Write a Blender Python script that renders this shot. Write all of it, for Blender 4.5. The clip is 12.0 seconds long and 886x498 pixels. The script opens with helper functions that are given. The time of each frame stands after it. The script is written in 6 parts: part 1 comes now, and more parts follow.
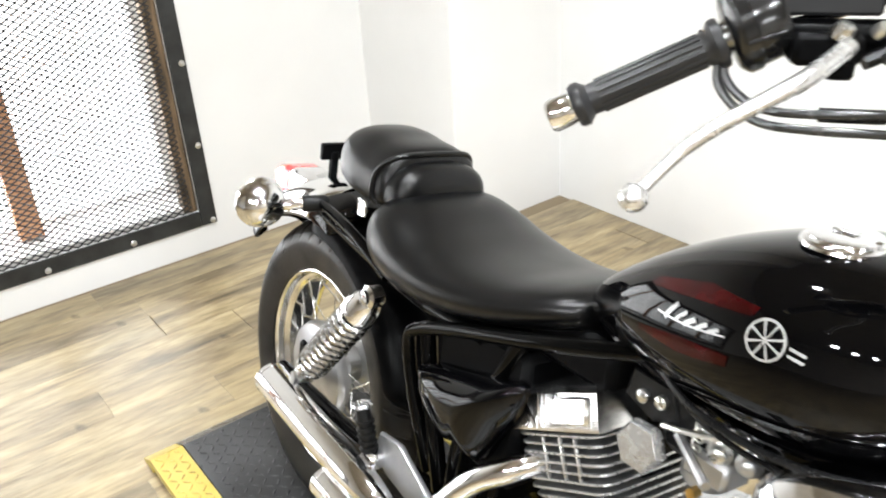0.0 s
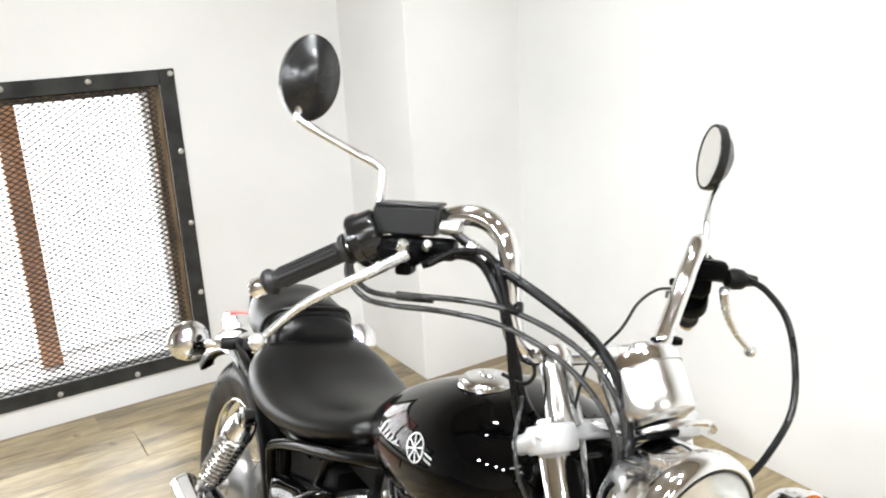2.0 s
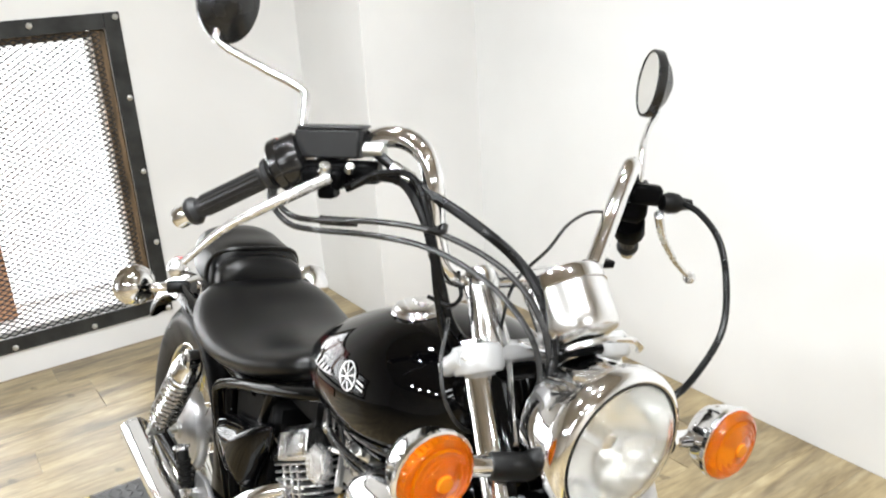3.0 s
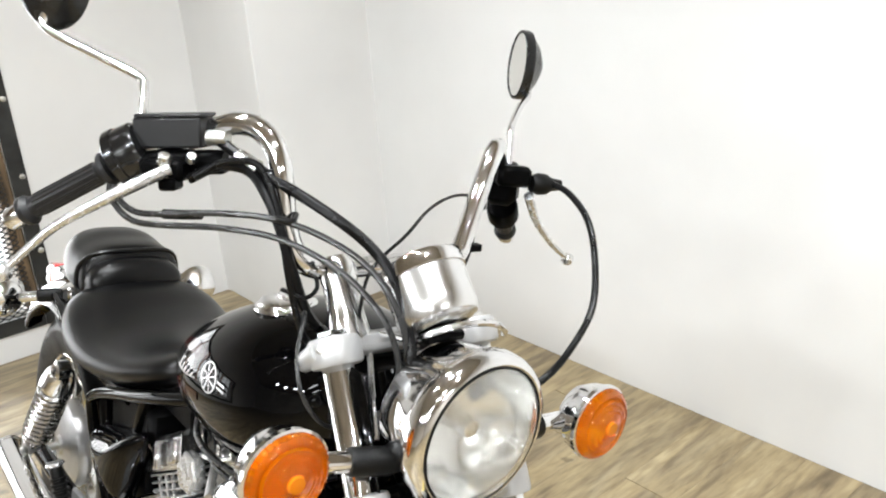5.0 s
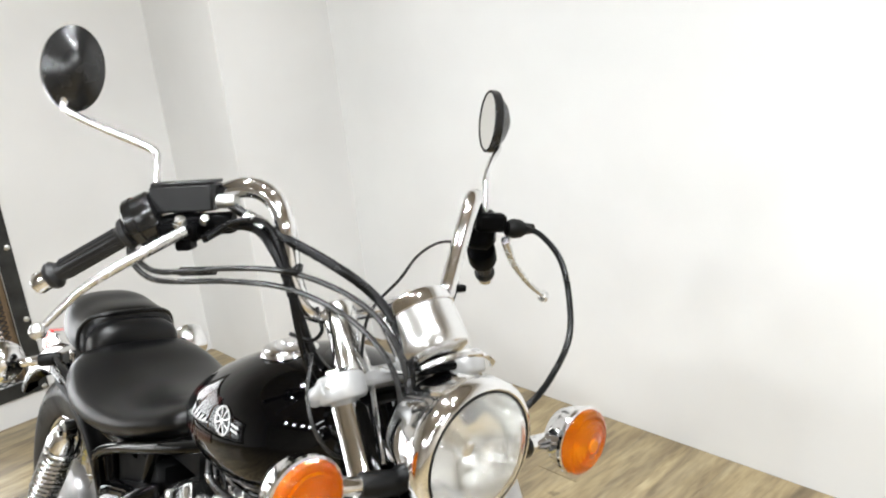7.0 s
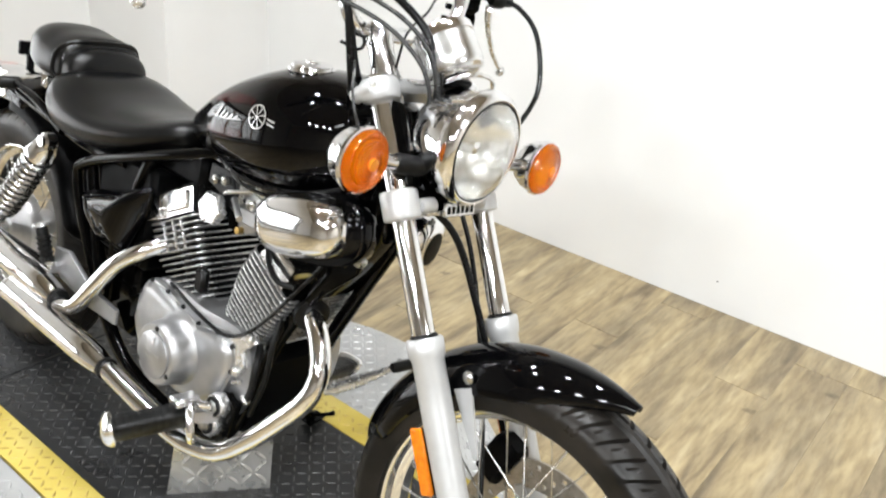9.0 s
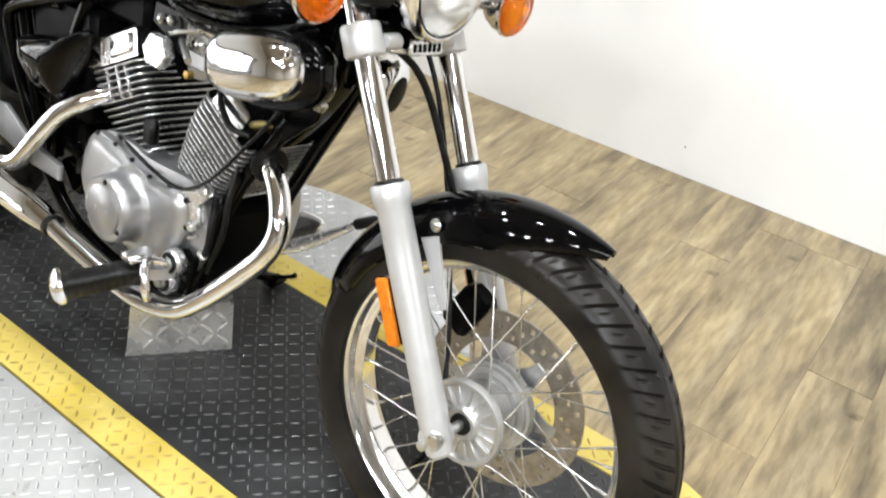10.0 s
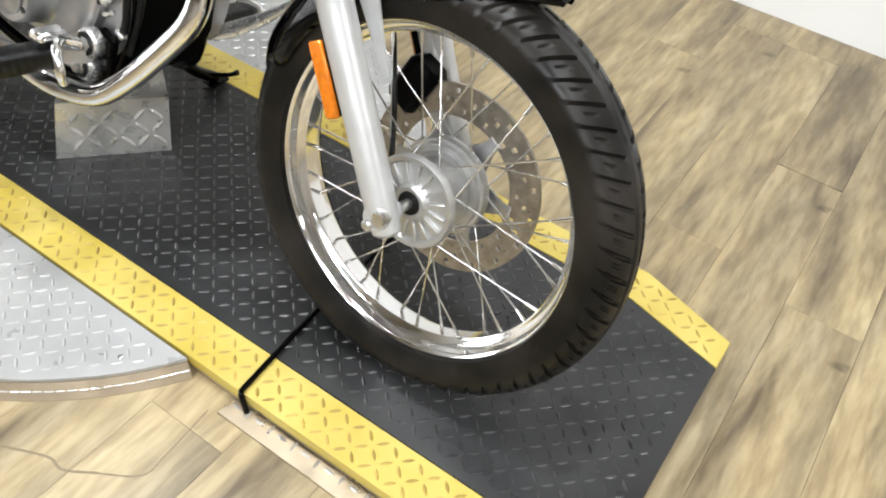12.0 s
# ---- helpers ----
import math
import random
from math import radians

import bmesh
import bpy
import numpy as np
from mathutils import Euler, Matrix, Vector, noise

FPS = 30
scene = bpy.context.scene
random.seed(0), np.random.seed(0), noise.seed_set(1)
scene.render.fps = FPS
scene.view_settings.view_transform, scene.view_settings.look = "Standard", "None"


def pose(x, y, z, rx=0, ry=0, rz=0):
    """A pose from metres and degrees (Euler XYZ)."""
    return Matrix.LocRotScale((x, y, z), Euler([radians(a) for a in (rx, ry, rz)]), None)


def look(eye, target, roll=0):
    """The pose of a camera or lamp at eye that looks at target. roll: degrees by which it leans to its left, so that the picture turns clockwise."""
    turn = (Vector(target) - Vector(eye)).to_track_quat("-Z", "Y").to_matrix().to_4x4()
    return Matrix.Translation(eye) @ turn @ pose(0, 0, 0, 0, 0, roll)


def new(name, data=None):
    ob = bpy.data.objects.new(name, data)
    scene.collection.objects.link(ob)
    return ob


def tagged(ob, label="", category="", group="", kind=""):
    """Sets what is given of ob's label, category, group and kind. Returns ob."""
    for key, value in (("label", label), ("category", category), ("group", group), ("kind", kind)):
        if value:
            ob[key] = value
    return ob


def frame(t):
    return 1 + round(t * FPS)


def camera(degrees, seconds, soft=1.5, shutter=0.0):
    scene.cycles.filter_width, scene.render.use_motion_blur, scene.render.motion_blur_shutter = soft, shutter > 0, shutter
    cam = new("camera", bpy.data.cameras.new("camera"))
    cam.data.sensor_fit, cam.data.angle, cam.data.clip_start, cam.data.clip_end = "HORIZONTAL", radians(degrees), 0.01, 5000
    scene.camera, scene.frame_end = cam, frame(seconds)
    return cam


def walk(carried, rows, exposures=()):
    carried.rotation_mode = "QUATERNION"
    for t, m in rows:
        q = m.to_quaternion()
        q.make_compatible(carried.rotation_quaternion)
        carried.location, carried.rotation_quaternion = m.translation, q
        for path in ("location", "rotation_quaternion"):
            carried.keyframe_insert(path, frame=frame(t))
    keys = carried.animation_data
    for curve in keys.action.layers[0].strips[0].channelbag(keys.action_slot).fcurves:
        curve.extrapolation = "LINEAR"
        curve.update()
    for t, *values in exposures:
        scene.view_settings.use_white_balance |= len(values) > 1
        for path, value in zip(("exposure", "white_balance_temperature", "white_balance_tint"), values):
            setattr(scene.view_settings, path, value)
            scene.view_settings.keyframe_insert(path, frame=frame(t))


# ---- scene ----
cam = camera(56.2, 12.0, soft=2.0, shutter=0.3)
PATH = [
    (0, (-0.51, 0.215, 1.316), (0.54, 1.657, 0.411), -3.7),
    (0.5, (-0.55, 0.026, 1.35), (0.498, 1.478, 0.459), -1.7),
    (1, (-0.471, -0.201, 1.394), (0.452, 1.416, 0.664), 1.4),
    (1.3, (-0.427, -0.272, 1.428), (0.465, 1.397, 0.782), 0.2),
    (1.5, (-0.416, -0.305, 1.43), (0.497, 1.368, 0.822), -2.1),
    (2, (-0.371, -0.306, 1.437), (0.631, 1.331, 0.876), -3.1),
    (2.5, (-0.341, -0.32, 1.42), (0.702, 1.275, 0.813), -3.1),
    (3, (-0.324, -0.333, 1.394), (0.709, 1.243, 0.724), -3.6),
    (3.2, (-0.316, -0.334, 1.384), (0.715, 1.228, 0.682), -4.1),
    (5, (-0.25, -0.353, 1.369), (0.932, 1.103, 0.676), -4.2),
    (5.5, (-0.243, -0.363, 1.38), (0.956, 1.083, 0.693), -5.5),
    (6, (-0.243, -0.382, 1.398), (0.987, 1.073, 0.788), -5.9),
    (6.5, (-0.257, -0.396, 1.407), (0.976, 1.067, 0.821), -6.2),
    (6.7, (-0.273, -0.408, 1.403), (0.965, 1.054, 0.83), -6.7),
    (8.3, (-0.722, -0.454, 1.385), (0.726, 0.714, 0.649), 2.4),
    (8.5, (-0.732, -0.46, 1.366), (0.71, 0.682, 0.582), 3.3),
    (9, (-0.735, -0.46, 1.324), (0.689, 0.605, 0.409), 4.6),
    (9.5, (-0.73, -0.452, 1.288), (0.679, 0.522, 0.256), 5.9),
    (10, (-0.716, -0.443, 1.244), (0.661, 0.444, 0.098), 6.6),
    (10.5, (-0.709, -0.434, 1.2), (0.641, 0.353, -0.048), 8.1),
    (11, (-0.708, -0.439, 1.165), (0.628, 0.27, -0.144), 10.0),
    (11.5, (-0.702, -0.461, 1.131), (0.576, 0.21, -0.254), 9.9),
    (12, (-0.677, -0.479, 1.107), (0.555, 0.196, -0.317), 8.0),
]
EXPOSURES = [(0, -0.08), (1, -0.19), (2, -0.27), (3.2, -0.38), (5, -0.52), (6.7, -0.56), (8.4, -0.41), (10, -0.48), (11, -0.56), (12, -0.62)]
walk(cam, [(t, look(eye, target, roll)) for t, eye, target, roll in PATH], EXPOSURES)

# ---- world and light ----
world = bpy.data.worlds.new("world")
scene.world = world
world.use_nodes = True
world.node_tree.nodes["Background"].inputs[0].default_value = (0.95, 0.97, 1.0, 1)
world.node_tree.nodes["Background"].inputs[1].default_value = 0.1

FLOOR_Z, CEIL_Z = -0.04, 3.1
WALL_Y, WALL_X = 3.0, 1.714          # window wall and side wall, inner faces
CHASE_X, CHASE_Y = 1.194, 2.44       # boxed-in corner
WEST_X, SOUTH_Y = -6.6, -6.0


def lamp(name, x, y, z, size, watts, color=(0.94, 0.978, 1.0), aim=(0, 0, -1), shape="DISK", size_y=None):
    d = bpy.data.lights.new(name, "AREA")
    d.shape, d.size, d.energy, d.color = shape, size, watts, color
    if size_y:
        d.size_y = size_y
    d.spread = radians(165 if size_y else 150)
    ob = new(name, d)
    ob.matrix_world = Matrix.Translation((x, y, z)) @ Vector(aim).to_track_quat("-Z", "Y").to_matrix().to_4x4()
    return ob


# small track spots, aimed across the platform, and a few downlights above it
for k in range(4):
    lamp("track_spot_lamp", -4.3 + 0.22 * (k % 2), -1.4 + 0.75 * k, CEIL_Z - 0.12, 0.22, 15, aim=(0.80, 0.09 * (1.5 - k), -0.62)).data.spread = radians(84)
for x, y in ((-1.35, -1.25), (-0.75, -1.15), (0.2, -1.2), (0.0, 0.55), (0.35, 0.0), (-0.7, 1.3), (0.2, 1.55)):
    lamp("ceiling_spot_lamp", x, y, CEIL_Z - 0.09, 0.12, 29)
# added fill panels, out of view, that brighten the walls and the chrome
lamp("unseen_fill_lamp", -2.9, -1.6, CEIL_Z - 0.05, 1.2, 50, shape="RECTANGLE", size_y=0.3)
lamp("unseen_fill_lamp", -4.3, -3.4, CEIL_Z - 0.05, 1.2, 95, shape="RECTANGLE", size_y=0.3)
lamp("unseen_fill_lamp", -0.6, -4.6, CEIL_Z - 0.05, 1.2, 160, shape="RECTANGLE", size_y=0.3)
lamp("window_daylight", -1.23, WALL_Y + 0.25, 0.7, 3.1, 85, color=(0.95, 0.98, 1.0), aim=(0, -1, -0.05), shape="RECTANGLE", size_y=1.0)

# ---- mesh helpers ----


class Shape:
    """Vertices and faces gathered into one mesh."""

    def __init__(self):
        self.v, self.f = [], []

    def add(self, verts, faces):
        n = len(self.v)
        self.v += [tuple(p) for p in verts]
        self.f += [tuple(i + n for i in f) for f in faces]
        return self

    def join(self, other, m=None):
        return self.add([m @ Vector(p) for p in other.v] if m else other.v, other.f)

    def mesh(self, name, smooth=40):
        me = bpy.data.meshes.new(name)
        me.from_pydata(self.v, [], self.f)
        bm = bmesh.new()
        bm.from_mesh(me)
        bmesh.ops.recalc_face_normals(bm, faces=bm.faces)
        bm.to_mesh(me)
        bm.free()
        if smooth:
            me.polygons.foreach_set("use_smooth", [True] * len(me.polygons))
            me.set_sharp_from_angle(angle=radians(smooth))
        return me


def loft(rings, caps=True, closed=False):
    """Skin over rings with the same number of points."""
    s, n = Shape(), len(rings[0])
    verts = [p for r in rings for p in r]
    faces = []
    last = len(rings) if closed else len(rings) - 1
    for i in range(last):
        a, b = i * n, ((i + 1) % len(rings)) * n
        faces += [(a + j, a + (j + 1) % n, b + (j + 1) % n, b + j) for j in range(n)]
    if caps and not closed:
        faces += [tuple(range(n))[::-1], tuple((len(rings) - 1) * n + j for j in range(n))]
    return s.add(verts, faces)


def curve_through(points, step=6):
    """Catmull-Rom curve through points."""
    p = [Vector(q) for q in points]
    if len(p) < 3:
        return p
    e = [2 * p[0] - p[1]] + p + [2 * p[-1] - p[-2]]
    out = []
    for i in range(1, len(e) - 2):
        a, b, c, d = e[i - 1:i + 3]
        for k in range(step):
            t = k / step
            out.append(0.5 * (2 * b + (c - a) * t + (2 * a - 5 * b + 4 * c - d) * t * t + (3 * b - a - 3 * c + d) * t ** 3))
    return out + [p[-1]]


def tube(points, r, seg=10, step=6, caps=True):
    """A round tube along a smooth curve; r is a number or one number for each point."""
    path = curve_through(points, step)
    n = len(path)
    radii = np.interp(np.linspace(0, 1, n), np.linspace(0, 1, len(r)), r) if isinstance(r, (list, tuple)) else [r] * n
    radii = [float(k) for k in radii]
    rings, side = [], None
    for i, p in enumerate(path):
        t = (path[min(i + 1, n - 1)] - path[max(i - 1, 0)]).normalized()
        if side is None:
            side = t.orthogonal().normalized()
        side = (side - t * side.dot(t)).normalized()
        up = t.cross(side)
        rings.append([p + radii[i] * (math.cos(a) * side + math.sin(a) * up) for a in (2 * math.pi * k / seg for k in range(seg))])
    return loft(rings, caps)


def basis(axis, up=(0, 0, 1)):
    z = Vector(axis).normalized()
    x = Vector(up).cross(z)
    x = x.normalized() if x.length > 1e-4 else z.orthogonal().normalized()
    return Matrix((x, z.cross(x), z)).transposed()


def lathe(profile, origin=(0, 0, 0), axis=(0, 0, 1), seg=32, sx=1.0, sy=1.0, up=(0, 0, 1), caps=True):
    """A turned body: profile of (radius, height) along the axis; without caps, a hollow ring."""
    m, o = basis(axis, up), Vector(origin)
    rings = []
    for r, h in profile:
        r = max(r, 1e-4)
        rings.append([o + m @ Vector((sx * r * math.cos(a), sy * r * math.sin(a), h)) for a in (2 * math.pi * k / seg for k in range(seg))])
    return loft(rings, caps=caps)


def hull(points):
    bm = bmesh.new()
    for p in points:
        bm.verts.new(p)
    bmesh.ops.convex_hull(bm, input=bm.verts)
    loose = [v for v in bm.verts if not v.link_faces]
    bmesh.ops.delete(bm, geom=loose, context="VERTS")
    bmesh.ops.dissolve_limit(bm, angle_limit=0.02, verts=bm.verts, edges=bm.edges)
    bm.verts.index_update()
    s = Shape().add([v.co.copy() for v in bm.verts], [[v.index for v in f.verts] for f in bm.faces])
    bm.free()
    return s


def block(center, size, c=0.003, m=None):
    """A box with chamfered edges."""
    pts = []
    hx, hy, hz = (max(k / 2, c * 1.01) for k in size)
    for a in (-1, 1):
        for b in (-1, 1):
            for d in (-1, 1):
                for k in range(3):
                    q = [a * hx, b * hy, d * hz]
                    for j in range(3):
                        if j != k:
                            q[j] -= (a, b, d)[j] * c
                    pts.append(Vector(q))
    m = m.to_3x3() if m else Matrix.Identity(3)
    return hull([Vector(center) + m @ p for p in pts])


def plate(outline, place, thick, c=0.0015):
    """A flat plate: 2D outline, place(u, v, w) gives the point; w runs over the thickness."""
    n = len(outline)
    mid = Vector((sum(p[0] for p in outline) / n, sum(p[1] for p in outline) / n))
    def shrunk(k):
        out = []
        for p in outline:
            d = Vector(p) - mid
            out.append(mid + d * max(0.0, 1 - k / max(d.length, 1e-6)))
        return out
    rings = []
    for k, w in ((c, 0), (0, c), (0, thick - c), (c, thick)):
        rings.append([place(q[0], q[1], w) for q in (shrunk(k) if k else [Vector(p) for p in outline])])
    return loft(rings)


def rounded_rect(a, b, r, n=5):
    pts = []
    for cx, cy, a0 in ((a - r, b - r, 0), (-a + r, b - r, 90), (-a + r, -b + r, 180), (a - r, -b + r, 270)):
        pts += [(cx + r * math.cos(radians(a0 + 90 * k / n)), cy + r * math.sin(radians(a0 + 90 * k / n))) for k in range(n + 1)]
    return pts


def smooth_keys(keys, t):
    """Smooth values between rows (t, a, b, ...), monotone in t."""
    ts = [k[0] for k in keys]
    t = min(max(t, ts[0]), ts[-1])
    i = max(0, min(len(ts) - 2, int(np.searchsorted(ts, t)) - 1))
    u = (t - ts[i]) / (ts[i + 1] - ts[i])
    out = []
    for c in range(1, len(keys[0])):
        v = [k[c] for k in keys]
        def slope(j):
            if j == 0 or j == len(v) - 1:
                a, b = (0, 1) if j == 0 else (len(v) - 2, len(v) - 1)
                return (v[b] - v[a]) / (ts[b] - ts[a])
            return (v[j + 1] - v[j - 1]) / (ts[j + 1] - ts[j - 1])
        h = ts[i + 1] - ts[i]
        m0, m1 = slope(i) * h, slope(i + 1) * h
        out.append((2 * u ** 3 - 3 * u * u + 1) * v[i] + (u ** 3 - 2 * u * u + u) * m0 + (-2 * u ** 3 + 3 * u * u) * v[i + 1] + (u ** 3 - u * u) * m1)
    return out


def part(name, shape, material, parent, label="", m=None, smooth=40):
    """One mesh object under a thing or under a part."""
    me = shape if isinstance(shape, bpy.types.Mesh) else shape.mesh(name, smooth)
    if not me.materials:
        me.materials.append(material)
    ob = new(name, me)
    ob.parent = parent
    if m:
        ob.matrix_basis = m
    if label:
        ob["label"] = label
    return ob


def thing(name, label, category, shape=None, material=None, m=None, kind="", group="", smooth=40):
    if shape is None:
        ob = new(name)
        ob.empty_display_size = 0.05
    else:
        me = shape if isinstance(shape, bpy.types.Mesh) else shape.mesh(name, smooth)
        if not me.materials:
            me.materials.append(material)
        ob = new(name, me)
    if m:
        ob.matrix_basis = m
    return tagged(ob, label, category, group, kind)


# ---- materials ----


def mat(name, base, rough=0.5, metal=0.0, var=0.0, scale=12.0, bump=0.0, bump_scale=300.0, coat=0.0, rough_var=0.0, trans=0.0, ior=1.45, sss=0.0, spec=0.5, second=None, stretch=(1, 1, 1)):
    m = bpy.data.materials.new(name)
    m.use_nodes = True
    nt = m.node_tree
    b = nt.nodes["Principled BSDF"]
    b.inputs["Base Color"].default_value = (*base, 1)
    b.inputs["Roughness"].default_value = rough
    b.inputs["Metallic"].default_value = metal
    b.inputs["Coat Weight"].default_value = coat
    b.inputs["Coat Roughness"].default_value = 0.03
    b.inputs["Transmission Weight"].default_value = trans
    b.inputs["IOR"].default_value = ior
    b.inputs["Specular IOR Level"].default_value = spec
    if sss:
        b.inputs["Subsurface Weight"].default_value = sss
        b.inputs["Subsurface Radius"].default_value = (0.02, 0.006, 0.001)
    tc = nt.nodes.new("ShaderNodeTexCoord")
    mp = nt.nodes.new("ShaderNodeMapping")
    mp.inputs["Scale"].default_value = stretch
    nt.links.new(tc.outputs["Object"], mp.inputs["Vector"])

    def noise_node(s, detail=5.0):
        n = nt.nodes.new("ShaderNodeTexNoise")
        n.inputs["Scale"].default_value = s
        n.inputs["Detail"].default_value = detail
        nt.links.new(mp.outputs["Vector"], n.inputs["Vector"])
        return n

    if var or second:
        n = noise_node(scale)
        r = nt.nodes.new("ShaderNodeValToRGB")
        lo, hi = (base, second) if second else ([c * (1 - var) for c in base], [min(1, c * (1 + var)) for c in base])
        r.color_ramp.elements[0].position, r.color_ramp.elements[1].position = 0.35, 0.68
        r.color_ramp.elements[0].color, r.color_ramp.elements[1].color = (*lo, 1), (*hi, 1)
        nt.links.new(n.outputs["Fac"], r.inputs["Fac"])
        nt.links.new(r.outputs["Color"], b.inputs["Base Color"])
    if rough_var:
        n = noise_node(scale * 2.3)
        g = nt.nodes.new("ShaderNodeMapRange")
        g.inputs["From Min"].default_value, g.inputs["From Max"].default_value = 0.3, 0.7
        g.inputs["To Min"].default_value, g.inputs["To Max"].default_value = max(0.0, rough - rough_var), rough + rough_var
        nt.links.new(n.outputs["Fac"], g.inputs["Value"])
        nt.links.new(g.outputs["Result"], b.inputs["Roughness"])
    if bump:
        n = noise_node(bump_scale, 3.0)
        u = nt.nodes.new("ShaderNodeBump")
        u.inputs["Strength"].default_value, u.inputs["Distance"].default_value = bump, 0.002
        nt.links.new(n.outputs["Fac"], u.inputs["Height"])
        nt.links.new(u.outputs["Normal"], b.inputs["Normal"])
    return m


def glow(name, color, strength):
    m = bpy.data.materials.new(name)
    m.use_nodes = True
    b = m.node_tree.nodes["Principled BSDF"]
    b.inputs["Base Color"].default_value = (*color, 1)
    b.inputs["Emission Color"].default_value = (*color, 1)
    b.inputs["Emission Strength"].default_value = strength
    return m


CHROME = mat("chrome", (0.84, 0.84, 0.85), 0.08, 1.0, rough_var=0.03, scale=9)
GLOSS_PLASTIC = mat("glossy black plastic", (0.006, 0.006, 0.0063), 0.15, 0.0, rough_var=0.05, spec=0.7)
SATIN_PLASTIC = mat("dark satin plastic", (0.018, 0.018, 0.019), 0.36, 0.0, var=0.15, bump=0.04, bump_scale=700, rough_var=0.05, spec=0.35)
SATIN_CHROME = mat("satin chrome", (0.80, 0.80, 0.80), 0.22, 1.0, rough_var=0.05, scale=14)
CHROME_WORN = mat("worn chrome", (0.78, 0.78, 0.78), 0.16, 1.0, rough_var=0.07, scale=30)
ALU = mat("cast aluminium", (0.42, 0.42, 0.425), 0.34, 0.85, var=0.08, scale=25, bump=0.12, bump_scale=700, rough_var=0.06)
ALU_PAINT = mat("silver painted aluminium", (0.49, 0.49, 0.49), 0.36, 0.42, var=0.05, scale=30, bump=0.05, bump_scale=900)
ALU_BRIGHT = mat("polished aluminium", (0.70, 0.70, 0.70), 0.24, 0.9, rough_var=0.08, scale=40)
BLACK_PAINT = mat("black gloss paint", (0.0010, 0.0010, 0.0012), 0.03, 0.0, rough_var=0.012, scale=5, spec=0.26)
BLACK_FRAME = mat("black frame enamel", (0.0012, 0.0012, 0.0012), 0.05, 0.0, rough_var=0.02, spec=0.14)
BLACK_MATT = mat("satin black plastic", (0.0022, 0.0022, 0.0024), 0.34, 0.0, var=0.3, bump=0.05, bump_scale=600, rough_var=0.06, spec=0.04)
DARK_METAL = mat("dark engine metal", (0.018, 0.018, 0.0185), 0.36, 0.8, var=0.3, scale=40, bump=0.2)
LEATHER = mat("black vinyl leather", (0.002, 0.002, 0.0022), 0.30, 0.0, var=0.1, scale=8, bump=0.035, bump_scale=1200, rough_var=0.015, spec=0.36)
RUBBER = mat("black rubber", (0.005, 0.005, 0.005), 0.40, 0.0, var=0.25, scale=20, bump=0.15, bump_scale=400, rough_var=0.1, spec=0.22)
TYRE = mat("tyre rubber", (0.0032, 0.0031, 0.0029), 0.37, 0.0, scale=9, second=(0.020, 0.0172, 0.0148), bump=0.12, bump_scale=250, rough_var=0.1, spec=0.24)
CABLE = mat("cable sheath", (0.003, 0.003, 0.0032), 0.30, 0.0, rough_var=0.1, spec=0.25)
SHELL = mat("satin mirror shell", (0.012, 0.012, 0.0125), 0.26, 0.0, rough_var=0.05, bump=0.06, bump_scale=700, spec=0.5)
SPOKE = mat("bright spoke steel", (0.66, 0.66, 0.66), 0.22, 1.0, rough_var=0.06, scale=60)
CABLE_GREY = mat("grey cable sheath", (0.022, 0.022, 0.022), 0.28, 0.0, rough_var=0.08)
AMBER = mat("amber lens", (0.76, 0.245, 0.003), 0.04, 0.0, trans=0.84, ior=1.4, coat=0.1, var=0.06, scale=60, bump=0.10, bump_scale=260)
AMBER_REFLEX = mat("amber reflector", (0.62, 0.165, 0.004), 0.12, 0.0, coat=0.6, var=0.15, scale=120, bump=0.3, bump_scale=500)
AMBER_CORE = mat("amber lens core", (0.96, 0.36, 0.015), 0.08, 0.0, trans=0.5, ior=1.4, coat=0.4)
RED = mat("red tail lens", (0.75, 0.02, 0.02), 0.08, 0.0, coat=1.0, sss=0.2, var=0.1, scale=60)
MIRROR = mat("mirror glass", (0.9, 0.9, 0.88), 0.01, 1.0)
GLASS = mat("clear glass", (0.95, 0.96, 0.95), 0.02, 0.0, trans=1.0, ior=1.45)
LENS_GLASS = mat("headlight glass", (0.99, 0.99, 0.985), 0.015, 0.0, trans=0.97, ior=1.35, scale=60)
REFLECTOR = mat("reflector bowl", (0.76, 0.76, 0.74), 0.19, 0.92, rough_var=0.08, scale=40)
DISC_STEEL = mat("brushed disc steel", (0.31, 0.28, 0.24), 0.34, 0.85, var=0.2, rough_var=0.08, scale=60)
SCRIPT = mat("dull script foil", (0.34, 0.34, 0.34), 0.28, 0.8)
SILVER = mat("silver emblem foil", (0.62, 0.62, 0.62), 0.25, 0.6)
RED_DECAL = mat("dark red decal", (0.020, 0.0006, 0.0009), 0.10, 0.0, var=0.5, scale=25, spec=0.25)
BRASS = mat("brass fitting", (0.55, 0.36, 0.12), 0.3, 1.0)
WALL = mat("white wall paint", (0.755, 0.752, 0.745), 0.55, 0.0, var=0.05, scale=1.3, bump=0.06, bump_scale=160, rough_var=0.05)
CEILING = mat("tan ceiling paint", (0.34, 0.305, 0.26), 0.7, 0.0, var=0.1, scale=3, bump=0.08, bump_scale=120)
GROUT = mat("brown floor joint", (0.20, 0.155, 0.10), 0.8)
STEEL_BAR = mat("dark painted steel", (0.035, 0.036, 0.036), 0.45, 0.4, var=0.4, scale=9, rough_var=0.12, bump=0.1, bump_scale=200)
MESH_STEEL = mat("expanded steel", (0.035, 0.035, 0.037), 0.45, 0.5, var=0.3, scale=30)
BOLT = mat("zinc bolt", (0.6, 0.6, 0.58), 0.3, 1.0, rough_var=0.1)
